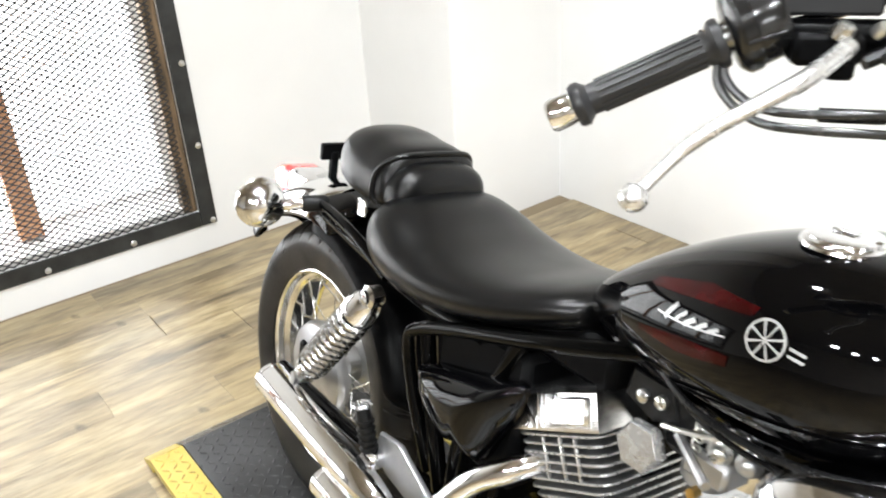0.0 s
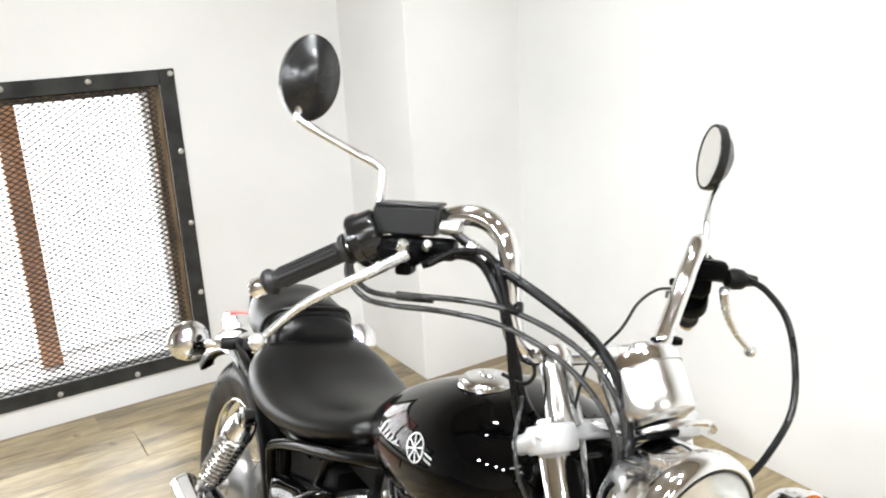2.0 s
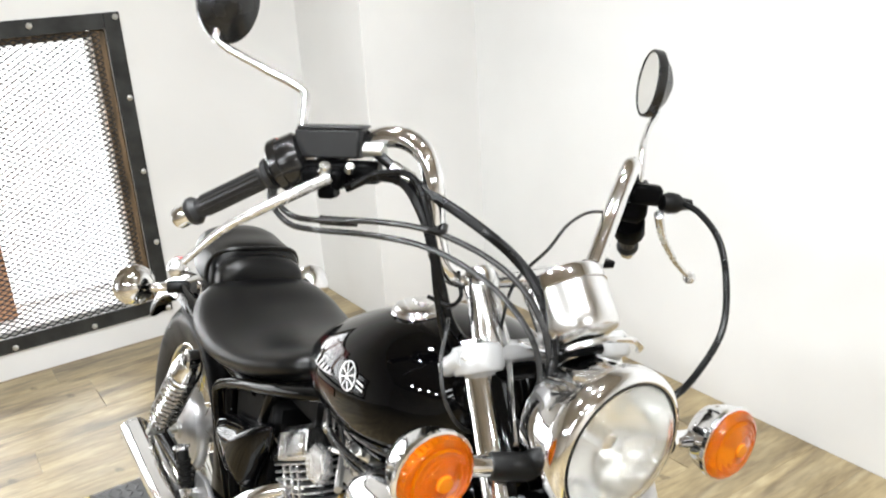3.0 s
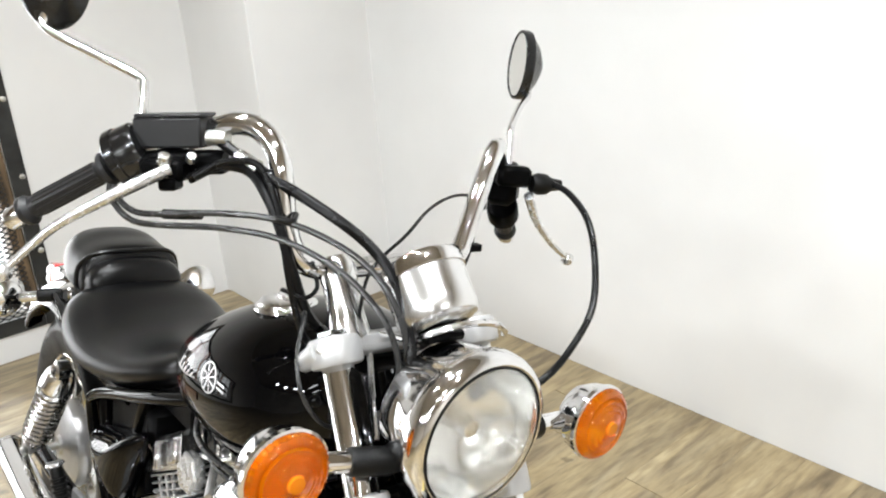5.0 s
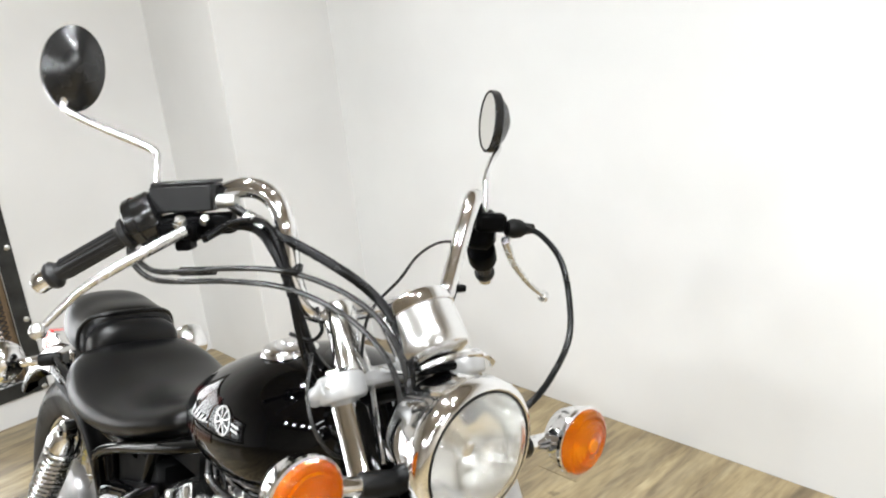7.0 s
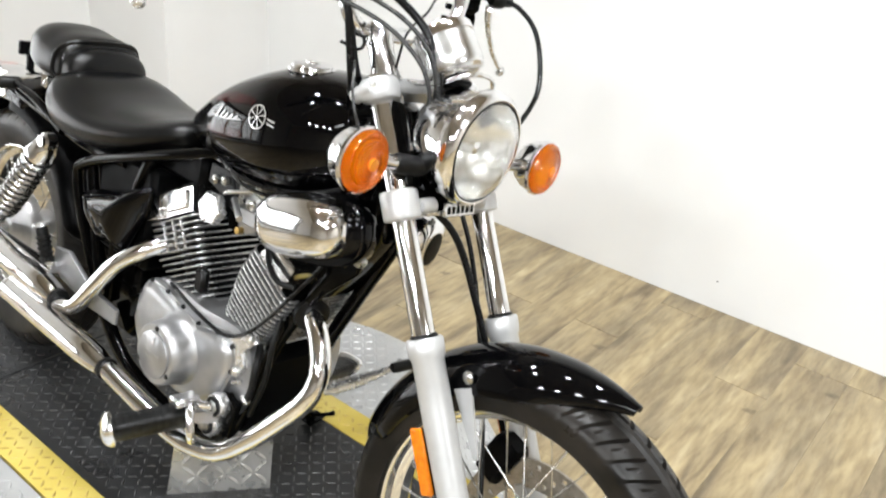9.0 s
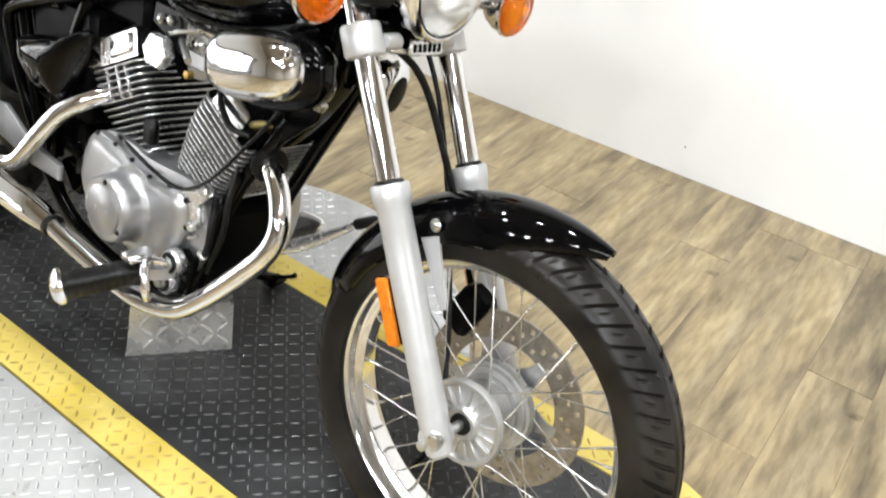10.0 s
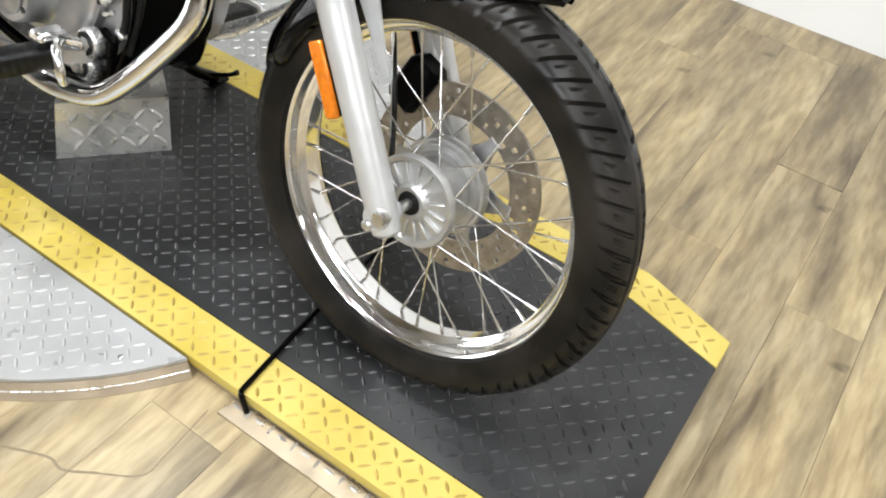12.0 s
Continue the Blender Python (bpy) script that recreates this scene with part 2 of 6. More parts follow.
OLD_WOOD = mat("dark weathered wood", (0.05, 0.035, 0.02), 0.7, 0.0, scale=6, second=(0.19, 0.125, 0.07), bump=0.5, bump_scale=60, stretch=(14, 14, 1.2))
POST_WOOD = mat("orange brown wood", (0.48, 0.22, 0.10), 0.6, 0.0, scale=5, second=(0.62, 0.33, 0.17), bump=0.3, bump_scale=50, stretch=(16, 16, 1))
SILL = mat("white window board", (0.72, 0.72, 0.70), 0.5, 0.0, var=0.12, scale=7, bump=0.1)
BLACK_TREAD = mat("black tread plate", (0.007, 0.0072, 0.0076), 0.36, 0.0, scale=2.6, second=(0.038, 0.038, 0.039), rough_var=0.14, bump=0.25, bump_scale=350, spec=0.55)
# lozenge tops lighter than the deck: some wear, plus glints put into the colour
BLACK_TOPS = mat("worn black tread tops with glint tone", (0.016, 0.016, 0.0165), 0.33, 0.0, scale=9, second=(0.05, 0.05, 0.05), rough_var=0.12, spec=0.6)
YELLOW_TREAD = mat("yellow safety paint", (0.42, 0.315, 0.052), 0.40, 0.0, scale=6, second=(0.52, 0.415, 0.115), rough_var=0.12, bump=0.2, bump_scale=300)
YELLOW_WORN = mat("scuffed yellow tread tops", (0.22, 0.15, 0.03), 0.42, 0.0, scale=14, second=(0.50, 0.36, 0.09), rough_var=0.1)
STEEL_TREAD = mat("bright steel tread plate", (0.36, 0.36, 0.357), 0.34, 0.45, scale=4, second=(0.47, 0.47, 0.465), rough_var=0.12, bump=0.1, bump_scale=500)
STEEL_BOX = mat("grey steel tread plate", (0.46, 0.45, 0.43), 0.30, 0.7, scale=11, second=(0.66, 0.65, 0.63), rough_var=0.12, bump=0.1, bump_scale=500)
STEEL_SKIRT = mat("scuffed steel edging", (0.42, 0.35, 0.26), 0.40, 0.75, scale=9, second=(0.55, 0.46, 0.35), rough_var=0.15, bump=0.2, bump_scale=120)


def plank_material():
    m = bpy.data.materials.new("washed oak laminate")
    m.use_nodes = True
    nt = m.node_tree
    b = nt.nodes["Principled BSDF"]
    tc, info = nt.nodes.new("ShaderNodeTexCoord"), nt.nodes.new("ShaderNodeObjectInfo")
    mul = nt.nodes.new("ShaderNodeVectorMath")
    mul.operation = "MULTIPLY_ADD"
    mul.inputs[1].default_value = (2.6, 14.0, 14.0)
    comb = nt.nodes.new("ShaderNodeCombineXYZ")
    sc = nt.nodes.new("ShaderNodeMath")
    sc.operation, sc.inputs[1].default_value = "MULTIPLY", 91.0
    nt.links.new(info.outputs["Random"], sc.inputs[0])
    for k in range(3):
        nt.links.new(sc.outputs[0], comb.inputs[k])
    nt.links.new(tc.outputs["Object"], mul.inputs[0])
    nt.links.new(comb.outputs[0], mul.inputs[2])
    grain, blotch = nt.nodes.new("ShaderNodeTexNoise"), nt.nodes.new("ShaderNodeTexNoise")
    grain.inputs["Scale"].default_value, grain.inputs["Detail"].default_value, grain.inputs["Distortion"].default_value = 1.2, 5.0, 0.6
    blotch.inputs["Scale"].default_value, blotch.inputs["Detail"].default_value = 0.62, 8.0
    blotch.inputs["Roughness"].default_value, blotch.inputs["Distortion"].default_value = 0.60, 0.15
    nt.links.new(mul.outputs[0], grain.inputs["Vector"])
    nt.links.new(mul.outputs[0], blotch.inputs["Vector"])
    r1, r2 = nt.nodes.new("ShaderNodeValToRGB"), nt.nodes.new("ShaderNodeValToRGB")
    for r, stops in ((r1, [(0.28, (0.135, 0.102, 0.062)), (0.41, (0.255, 0.200, 0.120)), (0.55, (0.335, 0.268, 0.160)), (0.74, (0.405, 0.335, 0.215))]),
                     (r2, [(0.33, (0.50, 0.49, 0.48)), (0.44, (0.80, 0.79, 0.775)), (0.56, (1.05, 1.03, 0.96))])):
        e = r.color_ramp.elements
        while len(e) < len(stops):
            e.new(0.5)
        for k, (pos, col) in enumerate(stops):
            e[k].position, e[k].color = pos, (*col, 1)
    nt.links.new(grain.outputs["Fac"], r1.inputs["Fac"])
    nt.links.new(blotch.outputs["Fac"], r2.inputs["Fac"])
    fine, spot = nt.nodes.new("ShaderNodeTexNoise"), nt.nodes.new("ShaderNodeTexNoise")
    fine.inputs["Scale"].default_value, fine.inputs["Detail"].default_value = 5.0, 8.0
    nt.links.new(mul.outputs[0], fine.inputs["Vector"])
    spot.inputs["Scale"].default_value, spot.inputs["Detail"].default_value = 9.0, 3.0
    nt.links.new(tc.outputs["Object"], spot.inputs["Vector"])
    r3, r4 = nt.nodes.new("ShaderNodeValToRGB"), nt.nodes.new("ShaderNodeValToRGB")
    for r, lo, hi, c0 in ((r3, 0.36, 0.60, 0.76), (r4, 0.27, 0.35, 0.42)):
        r.color_ramp.elements[0].position, r.color_ramp.elements[1].position = lo, hi
        r.color_ramp.elements[0].color, r.color_ramp.elements[1].color = (c0, c0 * 0.97, c0 * 0.93, 1), (1.04, 1.04, 1.04, 1)
    nt.links.new(fine.outputs["Fac"], r3.inputs["Fac"])
    nt.links.new(spot.outputs["Fac"], r4.inputs["Fac"])
    both = nt.nodes.new("ShaderNodeMix")
    both.data_type, both.blend_type, both.inputs["Factor"].default_value = "RGBA", "MULTIPLY", 1.0
    nt.links.new(r3.outputs["Color"], both.inputs["A"])
    nt.links.new(r4.outputs["Color"], both.inputs["B"])
    mix = nt.nodes.new("ShaderNodeMix")
    mix.data_type, mix.blend_type, mix.inputs["Factor"].default_value = "RGBA", "MULTIPLY", 1.0
    nt.links.new(r1.outputs["Color"], mix.inputs["A"])
    nt.links.new(r2.outputs["Color"], mix.inputs["B"])
    hsv = nt.nodes.new("ShaderNodeHueSaturation")
    rng = nt.nodes.new("ShaderNodeMapRange")
    rng.inputs["To Min"].default_value, rng.inputs["To Max"].default_value = 0.94, 1.06
    nt.links.new(info.outputs["Random"], rng.inputs["Value"])
    nt.links.new(rng.outputs["Result"], hsv.inputs["Value"])
    hsv.inputs["Saturation"].default_value = 1.0
    last = nt.nodes.new("ShaderNodeMix")
    last.data_type, last.blend_type, last.inputs["Factor"].default_value = "RGBA", "MULTIPLY", 1.0
    nt.links.new(mix.outputs["Result"], last.inputs["A"])
    nt.links.new(both.outputs["Result"], last.inputs["B"])
    nt.links.new(last.outputs["Result"], hsv.inputs["Color"])
    nt.links.new(hsv.outputs["Color"], b.inputs["Base Color"])
    rr = nt.nodes.new("ShaderNodeMapRange")
    rr.inputs["To Min"].default_value, rr.inputs["To Max"].default_value = 0.24, 0.44
    nt.links.new(grain.outputs["Fac"], rr.inputs["Value"])
    nt.links.new(rr.outputs["Result"], b.inputs["Roughness"])
    u = nt.nodes.new("ShaderNodeBump")
    u.inputs["Strength"].default_value, u.inputs["Distance"].default_value = 0.2, 0.001
    nt.links.new(grain.outputs["Fac"], u.inputs["Height"])
    nt.links.new(u.outputs["Normal"], b.inputs["Normal"])
    return m


PLANK = plank_material()
GLOW_SKY = glow("bright daylight", (0.95, 0.98, 1.0), 2.0)
WALL_FAR = mat("cream showroom wall paint", (0.64, 0.60, 0.545), 0.6, 0.0, var=0.1, scale=2, bump=0.06, bump_scale=160)

# ---- the room ----


def slab(name, lo, hi, material, label, c=0.002):
    center = [(a + b) / 2 for a, b in zip(lo, hi)]
    return thing(name, label, "structure", block(center, [b - a for a, b in zip(lo, hi)], c), material, kind="structure", smooth=30)


floor = slab("floor", (WEST_X - 0.2, SOUTH_Y - 0.2, FLOOR_Z - 0.2), (WALL_X + 0.2, WALL_Y + 0.2, FLOOR_Z - 0.009), GROUT, "washed oak laminate plank floor with narrow joints")
slab("ceiling", (WEST_X - 0.2, SOUTH_Y - 0.2, CEIL_Z), (WALL_X + 0.2, WALL_Y + 0.6, CEIL_Z + 0.2), CEILING, "plain tan painted ceiling")
slab("wall_east", (WALL_X, SOUTH_Y, FLOOR_Z - 0.1), (WALL_X + 0.15, WALL_Y, CEIL_Z), WALL, "plain white painted side wall with faint scuffs")
slab("wall_south", (WEST_X, SOUTH_Y - 0.15, FLOOR_Z - 0.1), (WALL_X + 0.15, SOUTH_Y, CEIL_Z), WALL_FAR, "plain pale painted wall")
slab("wall_west", (WEST_X - 0.15, SOUTH_Y, FLOOR_Z - 0.1), (WEST_X, WALL_Y, CEIL_Z), WALL_FAR, "plain pale painted wall")
slab("wall_chase", (CHASE_X, CHASE_Y, FLOOR_Z - 0.1), (WALL_X + 0.05, WALL_Y + 0.05, CEIL_Z - 0.003), WALL, "white painted boxed-in wall corner")

# window wall with its opening
WX0, WX1, WZ0, WZ1 = -2.90, 0.425, 0.115, 1.205
north = Shape()
for lo, hi in (((WEST_X, FLOOR_Z - 0.1), (WX0, CEIL_Z)), ((WX1, FLOOR_Z - 0.1), (WALL_X + 0.15, CEIL_Z)), ((WX0, FLOOR_Z - 0.1), (WX1, WZ0)), ((WX0, WZ1), (WX1, CEIL_Z))):
    a, b, y0, y1 = lo, hi, WALL_Y, WALL_Y + 0.30
    north.add([(a[0], y0, a[1]), (b[0], y0, a[1]), (b[0], y0, b[1]), (a[0], y0, b[1]), (a[0], y1, a[1]), (b[0], y1, a[1]), (b[0], y1, b[1]), (a[0], y1, b[1])],
              [(0, 1, 2, 3), (4, 7, 6, 5), (0, 4, 5, 1), (1, 5, 6, 2), (2, 6, 7, 3), (3, 7, 4, 0)])
thing("wall_north", "white painted wall with a wide low window opening", "structure", north, WALL, kind="structure", smooth=0)

window = thing("window_1", "wide interior window behind black expanded metal in a bolted steel frame", "structure", kind="structure")
BW = 0.058
for name, lo, hi in (("steel_flat_bar", (WX1, WZ0 - BW), (WX1 + BW, WZ1 + BW)), ("steel_flat_bar", (WX0 - BW, WZ0 - BW), (WX0, WZ1 + BW)),
                     ("steel_flat_bar", (WX0 + 0.0015, WZ0 - BW), (WX1 - 0.0015, WZ0)), ("steel_flat_bar", (WX0 + 0.0015, WZ1), (WX1 - 0.0015, WZ1 + BW))):
    part(name, block(((lo[0] + hi[0]) / 2, WALL_Y - 0.0045, (lo[1] + hi[1]) / 2), (hi[0] - lo[0], 0.009, hi[1] - lo[1]), 0.0015), STEEL_BAR, window, "dark painted steel flat bar")
bolt_mesh = lathe([(0.011, 0), (0.011, 0.003), (0.008, 0.006), (0.0, 0.0072)], axis=(0, -1, 0), seg=12).mesh("bolt")
bolts = [(WX1 + BW * 0.72, z) for z in (0.07, 0.36, 0.655, 0.945, 1.245)] + [(x, 1.24) for x in (0.17, -0.12, -0.42, -0.72, -1.02, -1.32, -1.62, -1.92, -2.22, -2.52)] + [(x, 0.075) for x in (0.17, -0.12, -0.42, -0.72, -1.02, -1.32, -1.62, -1.92, -2.22, -2.52)]
for bx, bz in bolts:
    part("bolt", bolt_mesh, BOLT, window, m=Matrix.Translation((bx, WALL_Y - 0.009, bz)))
# weathered wooden liner inside the bar
for lo, hi, d in (((WX1 - 0.052, WZ0 + 0.002), (WX1 - 0.002, WZ1 - 0.002), 0.05), ((WX0 + 0.002, WZ0 + 0.002), (WX0 + 0.05, WZ1 - 0.002), 0.05),):
    part("wooden_liner", block(((lo[0] + hi[0]) / 2, WALL_Y + d / 2, (lo[1] + hi[1]) / 2), (hi[0] - lo[0], d - 0.004, hi[1] - lo[1]), 0.004), OLD_WOOD, window, "dark weathered wooden liner board")
part("wooden_liner", block(((WX0 + WX1) / 2, WALL_Y + 0.03, WZ1 - 0.014), (WX1 - WX0 - 0.11, 0.04, 0.022), 0.003), OLD_WOOD, window, "dark weathered wooden liner board")
part("window_sill", block(((WX0 + WX1) / 2, WALL_Y + 0.15, WZ0 + 0.012), (WX1 - WX0 - 0.006, 0.28, 0.02), 0.003), SILL, window, "dusty white window board")
for lo, hi in (((0.385, 0.15), (0.42, 1.19)), ((-2.895, 0.15), (-2.86, 1.19)), ((-2.85, 1.165), (0.384, 1.2))):
    part("window_frame", block(((lo[0] + hi[0]) / 2, WALL_Y + 0.2, (lo[1] + hi[1]) / 2), (hi[0] - lo[0], 0.05, hi[1] - lo[1]), 0.003), SILL, window, "white painted inner window frame")
part("window_post", block((-0.112, WALL_Y + 0.16, 0.66), (0.075, 0.06, 1.04), 0.004), POST_WOOD, window, "orange brown wooden window post")
for px_ in (-0.80, -1.49, -2.18):
    part("window_post", block((px_, WALL_Y + 0.16, 0.66), (0.075, 0.06, 1.04), 0.004), POST_WOOD, window, "orange brown wooden window post")


def expanded_metal(x0, x1, z0, z1, y, pitch_x, pitch_z, w, d):
    """Zigzag strands that touch at the knots."""
    s = Shape()
    nx, nz = int((x1 - x0) / (pitch_x / 2)), int((z1 - z0) / (pitch_z / 2))
    for r in range(nz):
        zc = z0 + (r + 0.5) * pitch_z / 2
        verts, faces = [], []
        for k in range(nx + 1):
            x = x0 + k * pitch_x / 2
            off = (pitch_z / 4 - w * 0.5) * (1 if (k + r) % 2 else -1)
            for dz, dy in ((-w, 0), (w, 0), (w, d), (-w, d)):
                verts.append((x, y + dy, zc + off + dz))
        for k in range(nx):
            a, b = 4 * k, 4 * k + 4
            faces += [(a + j, a + (j + 1) % 4, b + (j + 1) % 4, b + j) for j in range(4)]
        s.add(verts, faces)
    return s


part("expanded_metal", expanded_metal(WX0 + 0.002, WX1 - 0.012, WZ0 + 0.002, WZ1 - 0.002, WALL_Y - 0.0005, 0.034, 0.021, 0.0024, 0.0028), MESH_STEEL, window, "black expanded steel mesh", smooth=0)
thing("backdrop_daylight", "overexposed white daylight outside the window", "structure", block((-1.2, WALL_Y + 0.62, 0.8), (4.6, 0.02, 2.2), 0.002), GLOW_SKY, kind="structure", smooth=0)

# ---- the display platform with its turntable ----
PX0, PX1, PY0, PY1 = -0.180, 0.480, -0.478, 1.92
STRIP = 0.082


def tread_marks(inside, x0, x1, y0, y1, z, pitch=0.0235, size=(0.0118, 0.0033, 0.0025), turn=0.0, lift=None):
    """Raised lozenges in alternating directions, joined into one mesh."""
    s = Shape()
    i0, i1 = int(x0 / pitch) - 1, int(x1 / pitch) + 2
    for i in range(i0, i1):
        for j in range(int(y0 / pitch) - 1, int(y1 / pitch) + 2):
            x, y = i * pitch, j * pitch
            if not inside(x, y):
                continue
            a = turn + (math.pi / 4 if (i + j) % 2 else -math.pi / 4)
            c, d = math.cos(a), math.sin(a)
            L, W, H = size
            pts = []
            for u, v, h in ((-L, 0, 0), (-L * 0.3, -W, 0), (L * 0.3, -W, 0), (L, 0, 0), (L * 0.3, W, 0), (-L * 0.3, W, 0), (-L * 0.55, 0, H), (L * 0.55, 0, H)):
                pts.append((x + u * c - v * d, y + u * d + v * c, z + h))
            s.add(pts, [(0, 1, 6), (1, 2, 7, 6), (2, 3, 7), (3, 4, 7), (4, 5, 6, 7), (5, 0, 6)])
    return s


platform = thing("display_platform", "low black tread-plate motorcycle platform with yellow edges", "platform")
SEAM = 1.405


def deck(name, x0, x1, y0, y1, material, label):
    """A deck strip; its far corner beside the front end is cut back."""
    out = [(x0, y0), (x1, y0), (x1, y1), (x0, y1)]
    return part(name, plate(out, lambda u, v, w: Vector((u, v, w - 0.022)), 0.022, 0.002), material, platform, label, smooth=30)


def strip_cut(x0, x1, y0, y1, cut0, cut1):
    out = [(cut0, y0), (cut1, y0), (x1, y0 + 0.185), (x1, y1), (x0, y1), (x0, y0 + 0.185)]
    return plate(out, lambda u, v, w: Vector((u, v, w - 0.022)), 0.022, 0.002)


part("rubber_deck", plate([(PX0 + STRIP + 0.001, PY0), (0.347, PY0), (PX1 - STRIP - 0.001, PY0 + 0.185), (PX1 - STRIP - 0.001, SEAM - 0.002), (PX0 + STRIP + 0.001, SEAM - 0.002)], lambda u, v, w: Vector((u, v, w - 0.022)), 0.022, 0.002), BLACK_TREAD, platform, "black tread-plate deck", smooth=30)
deck("rubber_deck", PX0 + STRIP + 0.001, PX1 - STRIP - 0.001, SEAM + 0.002, PY1, BLACK_TREAD, "black tread-plate deck")
deck("yellow_edge", PX0, PX0 + STRIP - 0.001, PY0, SEAM - 0.002, YELLOW_TREAD, "yellow painted tread edge")
deck("yellow_edge", PX0, PX0 + STRIP - 0.001, SEAM + 0.002, PY1, YELLOW_TREAD, "yellow painted tread edge")
part("yellow_edge", strip_cut(PX1 - STRIP + 0.001, PX1, PY0, SEAM - 0.002, 0.349, 0.418), YELLOW_TREAD, platform, "yellow painted tread edge", smooth=30)
deck("yellow_edge", PX1 - STRIP + 0.001, PX1, SEAM + 0.002, PY1, YELLOW_TREAD, "yellow painted tread edge")
# sloped ends and the steel body under the deck
for x0, x1, m_, lab in ((PX0 + STRIP + 0.001, PX1 - STRIP - 0.001, BLACK_TREAD, "black sloped ramp lip"), (PX0, PX0 + STRIP - 0.001, YELLOW_TREAD, "yellow sloped ramp lip"), (PX1 - STRIP + 0.001, PX1, YELLOW_TREAD, "yellow sloped ramp lip")):
    part("ramp_lip", hull([Vector(p) for x in (x0, x1) for p in ((x, PY1 + 0.001, -0.001), (x, PY1 + 0.001, FLOOR_Z), (x, PY1 + 0.065, FLOOR_Z + 0.004), (x, PY1 + 0.065, FLOOR_Z))]), m_, platform, lab, smooth=30)
part("steel_body", plate([(PX0 + 0.004, PY0 + 0.006), (0.41, PY0 + 0.006), (PX1 - 0.005, PY0 + 0.19), (PX1 - 0.005, PY1 - 0.004), (PX0 + 0.004, PY1 - 0.004)], lambda u, v, w: Vector((u, v, FLOOR_Z + w)), -0.0225 - FLOOR_Z, 0.001), STEEL_SKIRT, platform, "scuffed steel side frame", smooth=30)


def far_limit(y):
    return 0.395 if y > PY0 + 0.18 else 0.345 + (y - PY0) / 0.185 * 0.05


def far_outer(y):
    return PX1 if y > PY0 + 0.18 else 0.415 + (y - PY0) / 0.185 * 0.065


def in_black(x, y):
    return PX0 + STRIP + 0.010 < x < far_limit(y) - 0.010 and PY0 + 0.012 < y < PY1 - 0.012 and abs(y - SEAM) > 0.012


def in_yellow(x, y):
    near = PX0 + 0.011 < x < PX0 + STRIP - 0.010
    far = far_limit(y) + 0.012 < x < far_outer(y) - 0.010
    return (near or far) and PY0 + 0.012 < y < PY1 - 0.012 and abs(y - SEAM) > 0.012


tagged(part("tread_relief", tread_marks(in_black, PX0, PX1, PY0, PY1, -0.0004), BLACK_TOPS, platform, "raised black tread lozenges", smooth=0), kind="stuff")
tagged(part("tread_relief", tread_marks(in_yellow, PX0, PX1, PY0, PY1, -0.0004), YELLOW_WORN, platform, "raised yellow tread lozenges", smooth=0), kind="stuff")

TC, TR = Vector((0.150, 0.785)), 0.650
turntable = thing("turntable_plate", "round bright steel tread-plate turntable wing beside the platform", "turntable")


def wing(side):
    """Circle segment beside the deck."""
    x_edge = PX0 - 0.004 if side < 0 else PX1 + 0.004
    half = math.acos(abs(x_edge - TC.x) / TR)
    a0 = math.pi if side < 0 else 0.0
    arc = [(TC.x + TR * math.cos(a0 + half * k / 20), TC.y + TR * math.sin(a0 + half * k / 20)) for k in range(-20, 21)]
    return arc


for side in (-1, 1):
    arc = wing(side)
    sheet = part("steel_sheet", plate(arc, lambda u, v, w: Vector((u, v, w - 0.012)), 0.008, 0.001), STEEL_TREAD, turntable, "bright steel tread sheet", smooth=30)
    x_edge = PX0 - 0.004 if side < 0 else PX1 + 0.004
    ok = lambda x, y: (Vector((x, y)) - TC).length < TR - 0.014 and (x < x_edge - 0.012 if side < 0 else x > x_edge + 0.012)
    tagged(part("tread_relief", tread_marks(ok, TC.x - TR, TC.x + TR, TC.y - TR, TC.y + TR, -0.0044, turn=0.12), STEEL_TREAD, sheet, "raised steel tread lozenges", smooth=0), kind="stuff")
    # sloped skirt ring below the sheet
    rings = []
    for k, (x, y) in enumerate(arc):
        d = (Vector((x, y)) - TC).normalized()
        rings.append([Vector((x, y, -0.0125)) - 0.01 * d.to_3d(), Vector((x, y, -0.0125)) + 0.001 * d.to_3d(), Vector((x, y, FLOOR_Z + 0.002)) + 0.016 * d.to_3d(), Vector((x, y, FLOOR_Z)) + 0.016 * d.to_3d(), Vector((x, y, FLOOR_Z)) - 0.01 * d.to_3d()])
    part("skirt", loft(rings), STEEL_SKIRT, turntable, "scuffed bevelled steel skirt", smooth=30)
    rivet = lathe([(0.0055, 0), (0.005, 0.002), (0.0, 0.003)], seg=10).mesh("rivet")
    for k in (3, 9, 15, 25, 31, 37):
        x, y = arc[k]
        d = (Vector((x, y)) - TC).normalized() * 0.03
        part("screw", rivet, BOLT, turntable, m=Matrix.Translation((x - d.x, y - d.y, -0.0042)))

# ribbed steel flange on the floor along the platform's edge
flange = part("edge_flange", plate([(PX0 - 0.034, PY0 + 0.02), (PX0 - 0.001, PY0 + 0.02), (PX0 - 0.001, 0.135), (PX0 - 0.034, 0.135)], lambda u, v, w: Vector((u, v, FLOOR_Z + w)), 0.005, 0.0015), STEEL_SKIRT, platform, "scuffed tread-plate floor flange", smooth=30)
tagged(part("tread_relief", tread_marks(lambda x, y: PX0 - 0.03 < x < PX0 - 0.006 and PY0 + 0.03 < y < 0.125, PX0 - 0.05, PX0, PY0, 0.13, FLOOR_Z + 0.0047, turn=math.pi / 4), STEEL_BOX, flange, "raised steel tread lozenges", smooth=0), kind="stuff")
